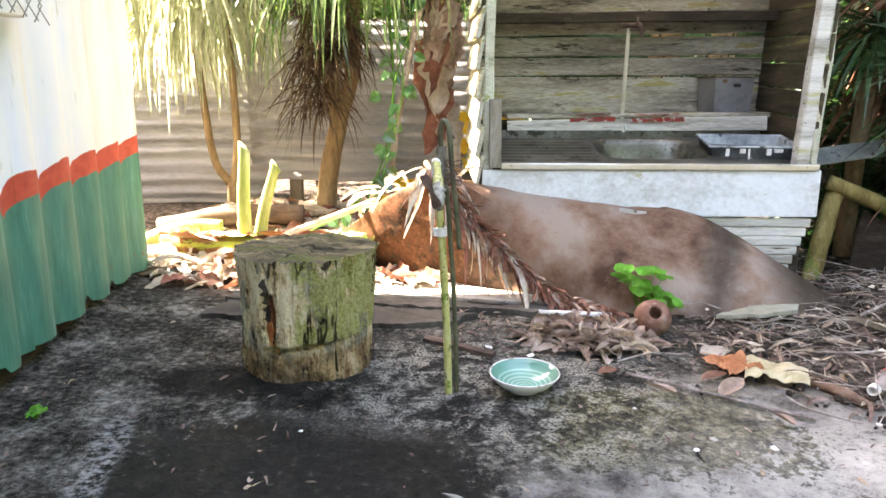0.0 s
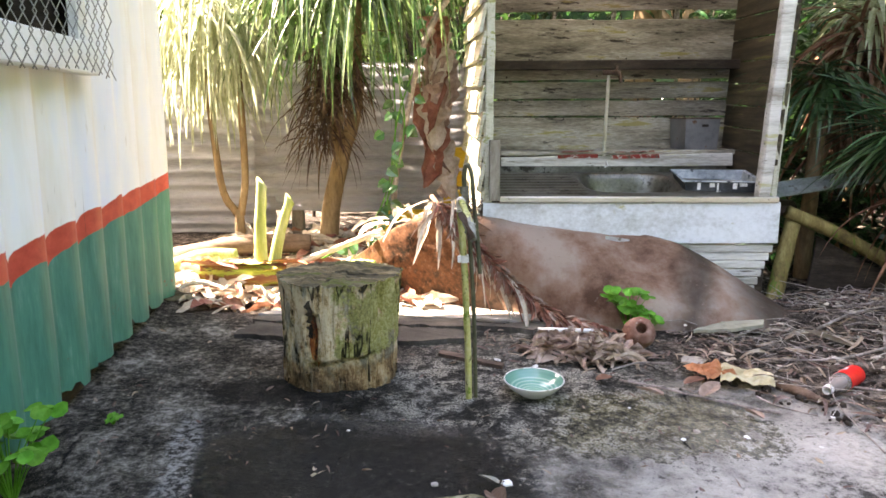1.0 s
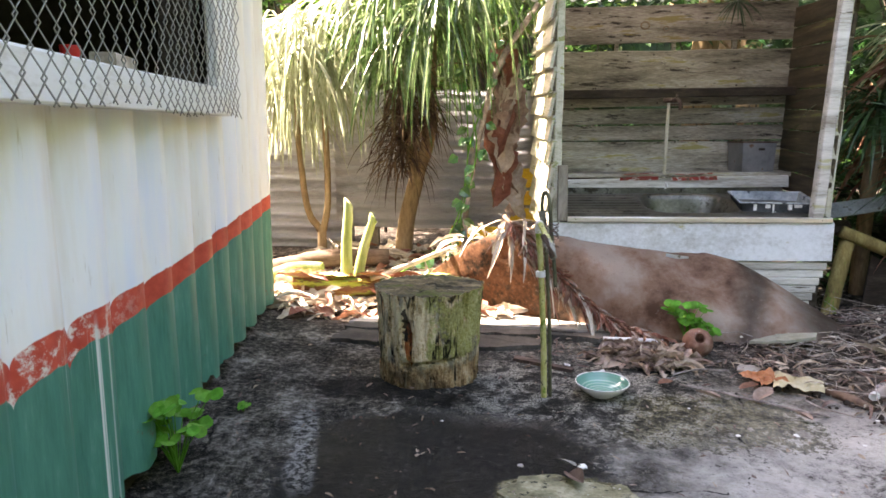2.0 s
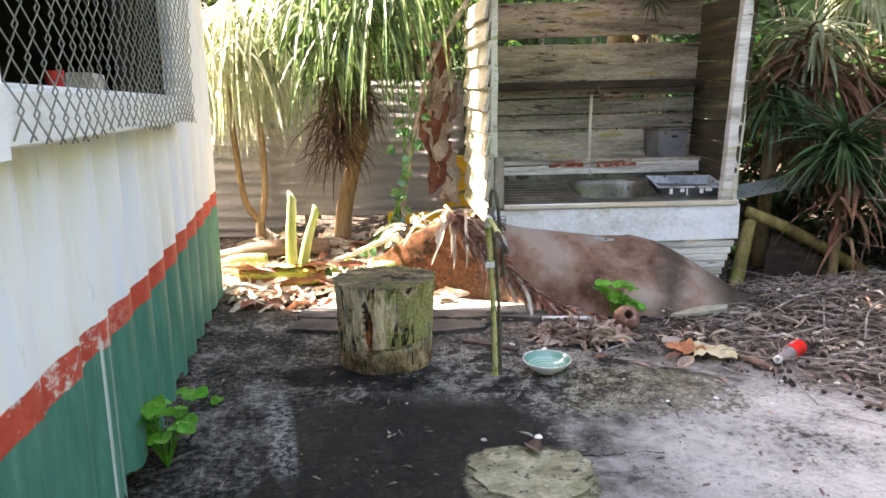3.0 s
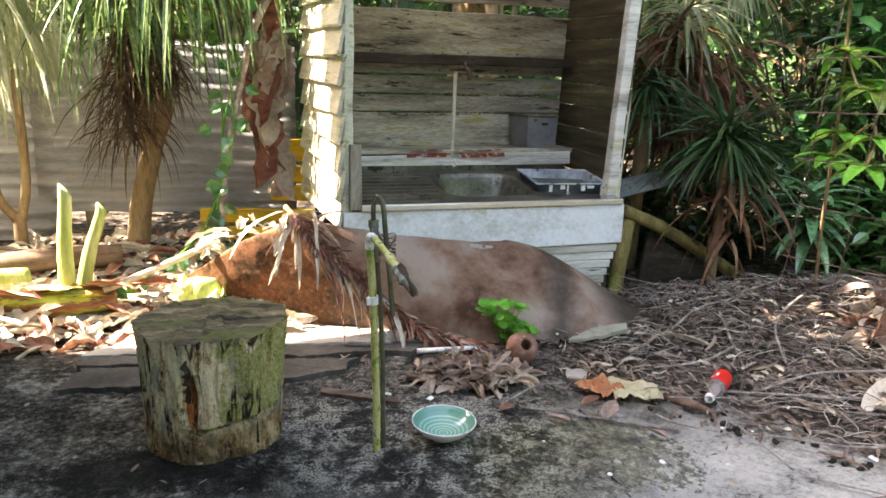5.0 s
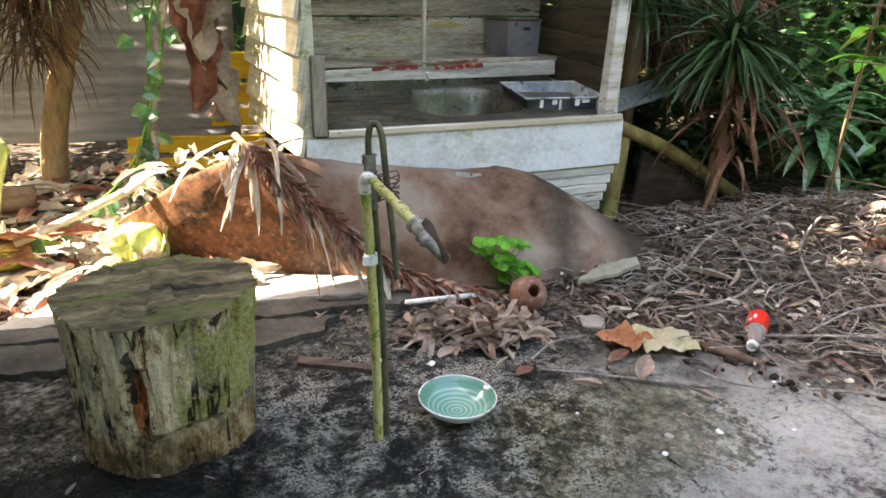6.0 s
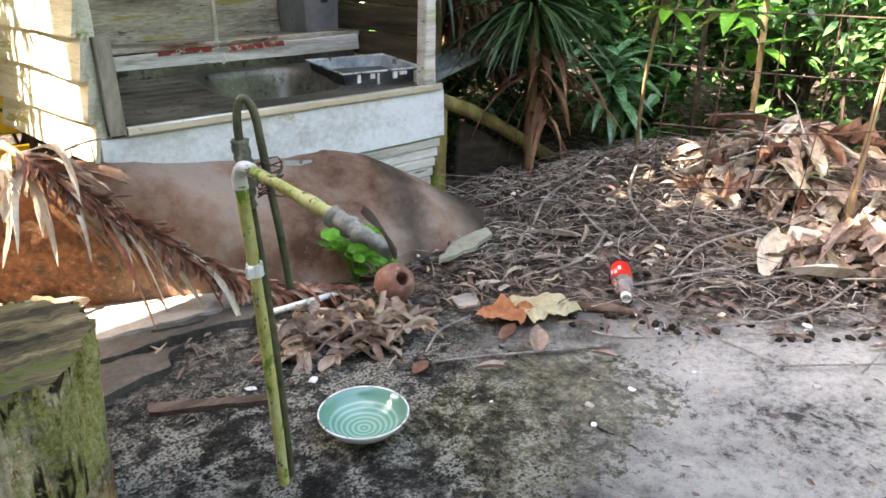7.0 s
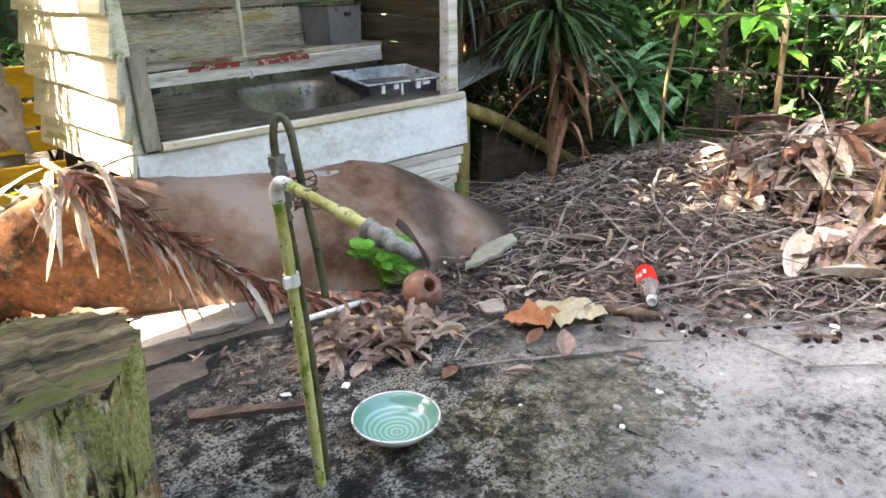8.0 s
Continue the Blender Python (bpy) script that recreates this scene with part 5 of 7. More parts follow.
for c_, q_ in ((0.0, 0.0135), (0.3, 0.0145), (0.55, 0.0125)):
    a_, b_ = Vector((0.197, 2.11, 0.5815)).lerp(Vector((0.207, 2.02, 0.562)), c_), Vector((0.197, 2.11, 0.5815)).lerp(Vector((0.207, 2.02, 0.562)), c_ + 0.2)
    tube(bm, [a_, a_.lerp(b_, 0.3), a_.lerp(b_, 0.7), b_], [0.0095, q_, q_, 0.0095], 14, 0.5)
part("coupling", bm, M["tape"], arm_pipe, "grey taped coupling", smooth=True)
bm = bmesh.new()
lev = spline([(0.179, 2.012, 0.618), (0.19, 2.0, 0.6), (0.2, 1.993, 0.577), (0.208, 1.991, 0.556)], 8)
sheet(bm, lambda s, t: lev[min(len(lev) - 1, int(s * 24))] + Vector((0.008, 0.009, 0.003)) * (t - 0.5) * (1.4 + 0.5 * math.sin(s * 9)) + Vector((0, -0.003, 0.002)) * math.sin(t * 3.1), 24, 3, 0.004)
part("lever", bm, M["rust_lever"], arm_pipe, "rusty iron tap lever")
bm = bmesh.new()
tube(bm, spline([(0.226, 2.352, -0.02), (0.218, 2.342, 0.25), (0.203, 2.335, 0.5), (0.19, 2.325, 0.62), (0.186, 2.32, 0.68), (0.193, 2.313, 0.712), (0.206, 2.306, 0.69), (0.214, 2.302, 0.6), (0.224, 2.3, 0.5), (0.232, 2.3, 0.4)], 8), 0.006, 12, 0.15)
hose = part("hose", bm, M["hose"], standpipe, "dark mossy rubber hose loop", smooth=True)
bm = bmesh.new()
tp = spline([(0.196, 2.33, 0.54), (0.19, 2.325, 0.6), (0.187, 2.321, 0.65)], 8)
tube(bm, tp, [0.0112 + 0.0022 * math.sin(i * 2.9) + 0.002 * noise.noise(Vector((i * 1.3, 0, 0))) for i in range(len(tp))], 14, 0.9)
part("tape_wrap", bm, M["tape"], hose, "ragged grey tape lumps", smooth=True)
for k in range(7):
    bm = bmesh.new()
    c = Vector((0.217, 2.3, 0.565 + 0.008 * k))
    tube(bm, [c + Vector((0.02 * math.cos(a + k), 0.016 * math.sin(a + k), 0.006 * math.sin(a * 2 + k))) for a in (i * 0.7 for i in range(10))], 0.0012, 5)
    part("binding_wire", bm, M["rust_wire"], hose, "tangled rusty binding wire")

standpipe.scale = (1, 1, 0.935)

# ------------------------------------------------------------------ bowl, bottle, coconut, paper
bowl = thing("soup_bowl", "turquoise glazed soup bowl with a white foot", "bowl", loc=(0.393, 2.368, 0.004))
mb = Matrix.Translation((0.393, 2.368, 0.003)) @ Matrix.Rotation(radians(2), 4, "X")
bm = bmesh.new()
lathe(bm, [(0.036, 0), (0.04, 0.002), (0.042, 0.006), (0.066, 0.02), (0.079, 0.034), (0.0855, 0.044), (0.086, 0.046)], mb, 64, (True, False))
bowl_body = part("body", bm, surface("white_ceramic", [(0.62, 0.6, 0.55), (0.74, 0.73, 0.7)], 12, rough=(0.15, 0.3), bump=0.02, spots=[((0.35, 0.3, 0.24), 0.68, 20)]), bowl, "off-white outside and foot", smooth=True)
m_glaze, ntg, bg = tree_of("turquoise_glaze")
cg = coords(ntg)
sg = ntg.nodes.new("ShaderNodeSeparateXYZ")
ntg.links.new(cg, sg.inputs[0])
dx, dy = calc(ntg, "SUBTRACT", sg.outputs[0], 0.393), calc(ntg, "SUBTRACT", sg.outputs[1], 2.368)
rad = calc(ntg, "SQRT", calc(ntg, "ADD", calc(ntg, "MULTIPLY", dx, dx), calc(ntg, "MULTIPLY", dy, dy)))
rings_f = calc(ntg, "SINE", calc(ntg, "MULTIPLY", calc(ntg, "ADD", rad, calc(ntg, "MULTIPLY", noise_tex(ntg, cg, 15, 2), 0.004)), 2 * math.pi / 0.0105))
colr = mix(ntg, step(ntg, rings_f, -0.2, 0.9), (0.11, 0.255, 0.195), (0.23, 0.37, 0.295))
colr = mix(ntg, step(ntg, rad, 0.067, 0.074), colr, (0.1, 0.24, 0.18))
ntg.links.new(colr, bg.inputs["Base Color"])
bg.inputs["Roughness"].default_value = 0.12
bm = bmesh.new()
lathe(bm, [(0.086, 0.0465), (0.084, 0.0465), (0.077, 0.036), (0.064, 0.024), (0.04, 0.012), (0.02, 0.009), (0.002, 0.008)], mb, 64, (False, True))
part("glaze", bm, m_glaze, bowl, "turquoise inside with pale spiral rings", smooth=True)
bm = bmesh.new()
pts = [mb @ Vector((0.0855 * math.cos(a), 0.0855 * math.sin(a), 0.0465)) for a in (2 * math.pi * k / 64 for k in range(65))]
tube(bm, pts, 0.0018, 8)
part("rim", bm, M["white_plastic"], bowl_body, "worn white rim", smooth=True)

bottle = thing("drink_bottle", "empty clear plastic drink bottle with a red sleeve", "bottle", loc=(1.25, 2.39, 0.033))
ax = (Vector((1.175, 2.32, 0.03)) - Vector((1.375, 2.495, 0.033))).normalized()
mbt = Matrix.Translation((1.375, 2.495, 0.034)) @ ax.to_track_quat("Z", "Y").to_matrix().to_4x4() @ Matrix.Scale(0.88, 4)
m_pet, ntp, bp = tree_of("clear_plastic")
bp.inputs["Transmission Weight"].default_value = 0.65
bp.inputs["Roughness"].default_value = 0.12
bp.inputs["IOR"].default_value = 1.3
bp.inputs["Base Color"].default_value = (0.55, 0.46, 0.43, 1)
bm = bmesh.new()
lathe(bm, [(0.02, 0.004), (0.028, 0), (0.032, 0.012), (0.0325, 0.06), (0.0305, 0.08), (0.0325, 0.1), (0.0325, 0.14), (0.028, 0.172), (0.019, 0.2), (0.0135, 0.214), (0.0135, 0.225)], mbt, 32, (True, False))
part("body", bm, m_pet, bottle, "dusty clear plastic body", smooth=True)
bm = bmesh.new()
lathe(bm, [(0.0331, 0.012), (0.0336, 0.02), (0.0338, 0.05), (0.0334, 0.062), (0.0334, 0.095), (0.0338, 0.1), (0.0336, 0.12)], mbt, 32, (False, False))
sleeve = part("sleeve", bm, surface("red_sleeve", [(0.5, 0.015, 0.012), (0.68, 0.03, 0.022)], 12, rough=(0.3, 0.45), bump=0.05), bottle, "crumpled bright red sleeve", smooth=True)
bm = bmesh.new()
lathe(bm, [(0.0142, 0.212), (0.016, 0.213), (0.016, 0.224), (0.0142, 0.226), (0.0142, 0.233), (0.0115, 0.233), (0.0115, 0.21)], mbt, 24, (False, True))
part("cap", bm, M["white_plastic"], bottle, "white screw ring", smooth=True)
for k in range(3):
    a0 = -0.5 + k * 0.42
    bm = bmesh.new()
    sheet(bm, lambda s, t: mbt @ (Matrix.Rotation(2.2 + a0 + 0.3 * s, 4, "Z") @ Vector((0.0343, 0, 0.055 + 0.014 * (k % 2) + 0.03 * t))), 4, 2)
    part("sleeve_mark", bm, M["white_plastic"], sleeve, "plain white mark on the sleeve")

coco = thing("coconut_shell", "brown coconut shell with a dark hole", "coconut shell", loc=(0.795, 2.8, 0.05))
bm = bmesh.new()
hole_d = Vector((-0.06, -0.84, 0.58)).normalized()
rows, NR = [], 22
mh = hole_d.to_track_quat("Z", "Y").to_matrix()
for j in range(NR + 1):
    th = 0.36 + (math.pi - 0.36) * j / NR
    row = []
    for k in range(36):
        a = 2 * math.pi * k / 36
        d = mh @ Vector((math.sin(th) * math.cos(a), math.sin(th) * math.sin(a), math.cos(th)))
        r = 0.055 * (1 + 0.05 * noise.noise(d * 3) + 0.012 * noise.noise(d * 12))
        row.append(bm.verts.new(Vector((0.795, 2.8, 0.06)) + d * r))
    rows.append(row)
inner = [bm.verts.new(Vector((0.795, 2.8, 0.06)) + (v.co - Vector((0.795, 2.8, 0.06))) * 0.86) for v in rows[0]]
deep = [bm.verts.new(Vector((0.795, 2.8, 0.06)) - hole_d * 0.02 + (v.co - Vector((0.795, 2.8, 0.06)) - hole_d * 0.05) * 1.2) for v in rows[0]]
for p, q in zip([deep, inner] + rows, [inner] + rows):
    for k in range(36):
        bm.faces.new((p[k], p[(k + 1) % 36], q[(k + 1) % 36], q[k]))
bm.faces.new(deep)
part("shell", bm, surface("coconut_brown", [(0.1, 0.045, 0.03), (0.2, 0.1, 0.07), (0.3, 0.19, 0.15)], 18, rough=(0.7, 0.9), bump=0.5, spots=[((0.33, 0.27, 0.24), 0.6, 22)]), coco, smooth=True)

wrapper = thing("paper_wrapper", "crumpled orange and cream paper wrapper on the ground", "wrapper", loc=(1.02, 2.53, 0))


def paper(x0, y0, sx, sy, rot, seed):
    def f(s, t):
        x, y = (s - 0.5) * sx, (t - 0.5) * sy * (1 - 0.3 * s)
        c, q = math.cos(rot), math.sin(rot)
        h = 0.018 + 0.014 * fbm(s * 2 + seed, t * 2, 0, 1.2) + 0.014 * abs(noise.noise(Vector((s * 5, t * 5, seed))))
        return Vector((x0 + x * c - y * q, y0 + x * q + y * c, max(0.004, h) + 0.006))
    bm = bmesh.new()
    sheet(bm, f, 18, 14, 0.001)
    return bm


part("wrapper_sheet", paper(0.955, 2.53, 0.12, 0.13, 0.3, 2), surface("orange_paper", [(0.36, 0.13, 0.05), (0.52, 0.23, 0.11), (0.6, 0.36, 0.22)], 14, rough=(0.6, 0.8), bump=0.3, fine=50), wrapper, "orange-brown half")
part("wrapper_sheet", paper(1.045, 2.48, 0.15, 0.15, -0.35, 9), surface("cream_paper", [(0.45, 0.38, 0.2), (0.6, 0.54, 0.36), (0.68, 0.63, 0.48)], 12, rough=(0.6, 0.8), bump=0.3, fine=50), wrapper, "cream-yellow half")

# ------------------------------------------------------------------ flat bits on the ground
def slab_bit(name, pts, z0, th, mat, label, category, seed=1.0, rough=0.004, group="", parent=None):
    """A flat broken piece with a ragged outline."""
    bm = bmesh.new()
    ring = []
    n = len(pts)
    for i in range(n):
        a, b = Vector((*pts[i], 0)), Vector((*pts[(i + 1) % n], 0))
        m = max(2, int((b - a).length / 0.015))
        for k in range(m):
            p = a.lerp(b, k / m)
            ring.append(p + Vector((noise.noise(p * 25 + Vector((seed, 0, 0))), noise.noise(p * 25 + Vector((0, seed, 5))), 0)) * rough * 2.2)
    top = [bm.verts.new((p.x, p.y, z0 + th + ground_height(p.x, p.y) + 0.3 * rough * noise.noise(p * 9))) for p in ring]
    bot = [bm.verts.new((p.x, p.y, z0 + ground_height(p.x, p.y) - 0.004)) for p in ring]
    bm.faces.new(top)
    bm.faces.new(bot[::-1])
    for k in range(len(ring)):
        bm.faces.new((bot[k], bot[(k + 1) % len(ring)], top[(k + 1) % len(ring)], top[k]))
    if parent:
        return part(name, bm, mat, parent)
    return single(name, bm, mat, label, category, group)


M["dark_slab"] = surface("damp_cement_crust", [(0.022, 0.02, 0.017), (0.06, 0.053, 0.044), (0.125, 0.113, 0.094)], 5, (1, 1, 1), (0.75, 0.95), 0.5, 60)
M["pale_slab"] = surface("dusty_cement", [(0.16, 0.145, 0.12), (0.29, 0.265, 0.23), (0.4, 0.37, 0.33)], 6, (1, 1, 1), (0.8, 0.95), 0.4, 60)
crust = thing("cement_crust", "thin broken crust of dark cement with ragged edges", "cement crust", loc=(0.0, 3.0, 0))
slab_bit("crust_piece", [(-0.65, 2.86), (-0.3, 2.85), (0.02, 2.82), (0.2, 2.85), (0.26, 2.93), (0.12, 2.955), (-0.1, 2.99), (-0.6, 3.02)], 0.0, 0.017, M["dark_slab"], "", "", 3.0, 0.009, parent=crust)
slab_bit("crust_piece", [(-0.62, 3.03), (-0.1, 3.0), (0.13, 2.965), (0.3, 2.97), (0.44, 2.93), (0.52, 3.0), (0.0, 3.08), (-0.6, 3.1)], 0.0, 0.022, M["dark_slab"], "", "", 4.0, 0.009, parent=crust)
slab_bit("crust_piece", [(0.45, 2.935), (0.6, 2.97), (0.68, 3.05), (0.6, 3.12), (0.53, 3.0)], 0.0, 0.018, M["dark_slab"], "", "", 5.5, 0.009, parent=crust)
slab_bit("crust_piece", [(0.22, 3.02), (0.34, 2.99), (0.36, 3.005), (0.24, 3.035)], 0.022, 0.006, M["dark_slab"], "", "", 6.5, 0.004, parent=crust)
slab_bit("cement_slab", [(-0.62, 3.1), (0.0, 3.08), (0.5, 3.02), (0.6, 3.12), (0.25, 3.38), (-0.1, 3.5), (-0.55, 3.5)], 0.0, 0.026, M["pale_slab"], "pale dusty cement slab behind the stump", "cement slab", 5.0, 0.006)
M["moss_cement"] = surface("mossy_cement", [(0.06, 0.056, 0.03), (0.19, 0.175, 0.1), (0.36, 0.335, 0.23)], 12, (1, 1, 1), (0.8, 0.95), 0.6, 70, spots=[((0.03, 0.029, 0.02), 0.58, 30), ((0.4, 0.39, 0.34), 0.62, 45)])
slab_bit("cement_patch", [(0.08, 1.69), (0.13, 1.775), (0.2, 1.8), (0.3, 1.765), (0.39, 1.745), (0.405, 1.66), (0.37, 1.55), (0.25, 1.48), (0.12, 1.55)], 0.0, 0.007, M["moss_cement"], "thin mossy yellow-grey cement patch on the concrete", "cement patch", 11.0, 0.011)
M["lath"] = surface("rotting_lath", [(0.03, 0.02, 0.015), (0.075, 0.052, 0.04), (0.15, 0.11, 0.085)], 14, (0.6, 2, 2), (0.75, 0.95), 0.6, 70)
slab_bit("wood_lath", [(0.1, 2.71), (0.31, 2.575), (0.32, 2.6), (0.115, 2.745)], 0.0, 0.012, M["lath"], "flat dark brown rotting lath on the concrete", "lath", 7.0, 0.003)
slab_bit("bark_piece", [(1.0, 2.86), (1.06, 2.9), (1.16, 2.945), (1.28, 2.95), (1.26, 2.9), (1.13, 2.86)], 0.042, 0.008, surface("grey_green_bark", [(0.15, 0.14, 0.1), (0.25, 0.24, 0.18), (0.33, 0.32, 0.26)], 9, rough=(0.8, 0.95), bump=0.4),
         "grey-green flat piece of bark on the litter", "bark", 8.0, 0.004)
slab_bit("leaf_scrap", [(0.9, 2.66), (0.96, 2.64), (1.0, 2.7), (0.93, 2.73)], 0.002, 0.004, M["pale_slab"], "torn pale paper scrap on the soil", "scrap", 9.0, 0.008)
bm = bmesh.new()
tube(bm, [(0.46, 2.93, 0.026), (0.56, 2.918, 0.03), (0.69, 2.909, 0.03)], [0.009, 0.0085, 0.008], 10, 0.25)
single("plastic_tube", bm, M["white_plastic"], "white plastic tube lying under the dry leaves", "tube", smooth=True)
bm = bmesh.new()
tube(bm, [(1.12, 2.44, 0.014), (1.17, 2.37, 0.016), (1.2, 2.31, 0.012)], [0.014, 0.015, 0.01], 10, 0.2)
single("short_stick", bm, M["bark_bit"], "short grey stick lying beside the bottle", "stick", smooth=True)

for k, (x, y, r, c) in enumerate(((0.91, 2.12, 0.011, "w"), (1.47, 2.0, 0.016, "w"), (0.79, 2.14, 0.012, "g"), (0.74, 2.09, 0.008, "w"), (1.07, 2.07, 0.007, "w"), (1.2, 1.86, 0.013, "g"), (0.42, 2.6, 0.013, "w"), (0.3, 2.66, 0.014, "w"),
                                  (1.18, 2.24, 0.008, "w"), (0.29, 1.86, 0.016, "w"), (-0.1, 2.1, 0.007, "w"), (0.13, 1.85, 0.012, "g"), (0.87, 1.78, 0.012, "g"), (1.25, 2.2, 0.006, "w"), (0.65, 2.28, 0.006, "w"))):
    bm = bmesh.new()
    bmesh.ops.create_icosphere(bm, subdivisions=1, radius=r * 0.85)
    for v in bm.verts:
        v.co *= 1 + 0.7 * noise.noise(v.co * 130 + Vector((k * 3, 0, 0)))
        v.co.z *= 0.35
        v.co += Vector((x, y, r * 0.2 + ground_height(x, y)))
    single("pebble", bm, M["white_plastic"] if c == "w" else M["pale_slab"], "small pale chip of stone on the concrete", "pebble", "pale chips on the concrete")

# ------------------------------------------------------------------ plants by the yard
def round_leaf(bm, c, way, rad, r):
    """A rounded leaflet, notched at its tip and slightly cupped, facing up and out."""
    d = Vector(way).normalized()
    n = (Vector((r.uniform(-0.5, 0.5), r.uniform(-0.9, 0.2), 1.0))).normalized()
    d = (d - n * d.dot(n)).normalized()
    side = n.cross(d)
    mid = bm.verts.new(c - n * rad * 0.12)
    ring = []
    for k in range(10):
        a = 2 * math.pi * k / 10
        q = rad * (0.86 if k == 0 else 1.0) * (1 + 0.06 * r.uniform(-1, 1))
        ring.append(bm.verts.new(c + d * math.cos(a) * q + side * math.sin(a) * q * 0.95 + n * rad * 0.1 * abs(math.sin(a))))
    for k in range(10):
        bm.faces.new((mid, ring[k], ring[(k + 1) % 10]))


def sprig(name, base, n, height, spread, size, label, mat):
    t = thing(name, label, "plant", loc=base)
    leaves = bmesh.new()
    r = random.Random(int(base[0] * 1000))
    for k in range(n):
        a, l = r.uniform(0, 6.28), r.uniform(0.5, 1.0) * height
        tip = Vector(base) + Vector((math.cos(a) * spread * r.uniform(0.2, 1), math.sin(a) * spread * r.uniform(0.2, 1), l))
        stem = bmesh.new()
        tube(stem, [Vector(base), Vector(base).lerp(tip, 0.5) + Vector((0, 0, l * 0.15)), tip], [0.002, 0.0016, 0.001], 5)
        part("stem", stem, mat, t)
        for q in range(3):
            b = a + q * 2.1
            e = Vector((math.cos(b), math.sin(b), r.uniform(-0.1, 0.35)))
            round_leaf(leaves, tip + e * size * 0.5, e, size * r.uniform(0.42, 0.6), r)
    part("leaves", leaves, mat, t, kind="stuff")
    return t


sprig("clover_plant", (0.8, 2.99, 0.0), 15, 0.17, 0.08, 0.036, "small fresh green clover growing beside the coconut shell", M["clover"])
sprig("clover_plant", (0.86, 2.95, 0.0), 10, 0.09, 0.07, 0.03, "small fresh green clover growing beside the coconut shell", M["clover"])
sprig("wall_weed", (-0.73, 1.72, 0.0), 22, 0.2, 0.1, 0.036, "leafy green weed sprouting at the house wall", M["clover"])
sprig("seedling", (-0.72, 2.12, 0.0), 3, 0.03, 0.02, 0.016, "tiny green seedling in the concrete", M["clover"])


def dry_strip(bm, c, a, L, w, r, lift=0.02, curl=1.0, droop=0.25):
    d = Vector((math.cos(a), math.sin(a), r.uniform(-0.1, 0.5)))
    blade(bm, (c[0], c[1], c[2] + r.uniform(0, lift)), d, L, w, droop=droop + r.uniform(0, 0.8), seg=6, fold=r.uniform(-0.4, 0.5), twist=r.uniform(-2.5, 2.5) * curl, shape=0.7, curl=r.uniform(-0.6, 0.9) * curl)


# heap of curled dry leaves in the middle
heap = thing("dry_leaf_heap", "heap of curled brown dry leaves on the concrete", "leaf heap", loc=(0.62, 2.7, 0), kind="stuff")
bm = bmesh.new()
r = random.Random(21)
for k in range(190):
    a, q = r.uniform(0, 6.28), math.sqrt(r.random())
    x, y = 0.585 + 0.18 * q * math.cos(a), 2.72 + 0.12 * q * math.sin(a) - 0.25 * 0.18 * q * math.cos(a)
    b_ = r.gauss(-0.5, 1.0) + (math.pi if r.random() < 0.5 else 0)
    torn_leaf(bm, (x, y, 0.012 + 0.055 * (1 - q)), (math.cos(b_), math.sin(b_), r.uniform(-0.1, 0.5)), r.uniform(0.05, 0.12), r.uniform(0.007, 0.02), r, 9, 3, r.uniform(0.2, 1.2), 1.5, 2.2, 2.2)
part("curled_leaves", bm, M["dry_leaf"], heap, kind="stuff")

# palm frond draped over the iron sheet
frond = thing("dry_palm_frond", "dry reddish-brown palm frond hanging over the iron sheet", "palm frond", loc=(0.15, 3.25, 0.35))
rib = spline([(0.05, 3.34, 0.47), (0.12, 3.22, 0.4), (0.26, 3.14, 0.26), (0.42, 3.06, 0.12), (0.55, 2.99, 0.05), (0.68, 2.93, 0.03)], 8)
bm = bmesh.new()
tube(bm, rib, [0.01 - 0.007 * i / len(rib) for i in range(len(rib))], 8, 0.1)
part("rib", bm, M["dry_brown"], frond, smooth=True)
r = random.Random(5)
for i in range(4, len(rib) - 1):
    tang = (rib[min(i + 1, len(rib) - 1)] - rib[i]).normalized()
    for k in range(9):
        p = rib[i].lerp(rib[min(i + 1, len(rib) - 1)], k / 9)
        bm = bmesh.new()
        if k % 2:
            d, L = tang * 0.75 + Vector((r.uniform(0.25, 0.6), r.uniform(0.0, 0.3), r.uniform(0.15, 0.5))), r.uniform(0.05, 0.09)
        else:
            d, L = tang * 0.8 + Vector((r.uniform(-0.5, -0.1), r.uniform(-0.4, -0.1), r.uniform(-0.4, 0.1))), r.uniform(0.05, 0.1)
        torn_leaf(bm, p + Vector((0, -0.01, 0.01)), d, L, r.uniform(0.006, 0.011), r, 7, 2, r.uniform(0.5, 1.6), 1.0, 3.0, 1.2)
        part("leaflet", bm, (M["dry_red"], M["dry_brown"], M["dry_red"], M["dry_leaf"])[(i + k) % 4], frond)
for k in range(34):
    bm = bmesh.new()
    q = 0.08 + r.random() ** 1.2 * 0.5
    p = rib[int(q * (len(rib) - 1))] + Vector((r.uniform(-0.02, 0.02), -0.012, 0.01))
    L = min(r.uniform(0.12, 0.36), (p.z + 0.02) * 1.25)
    torn_leaf(bm, p, (r.uniform(0.2, 0.65), r.uniform(-0.4, -0.2), r.uniform(-1.0, -0.6)), L, r.uniform(0.004, 0.013), r, 12, 3, 0.4, 1.5, 1.6, 0.7)
    part("leaf_strip", bm, (M["dry_pale"], M["dry_leaf"], M["dry_pale"], M["dry_red"])[k % 4], frond, "torn strip hanging to the ground")
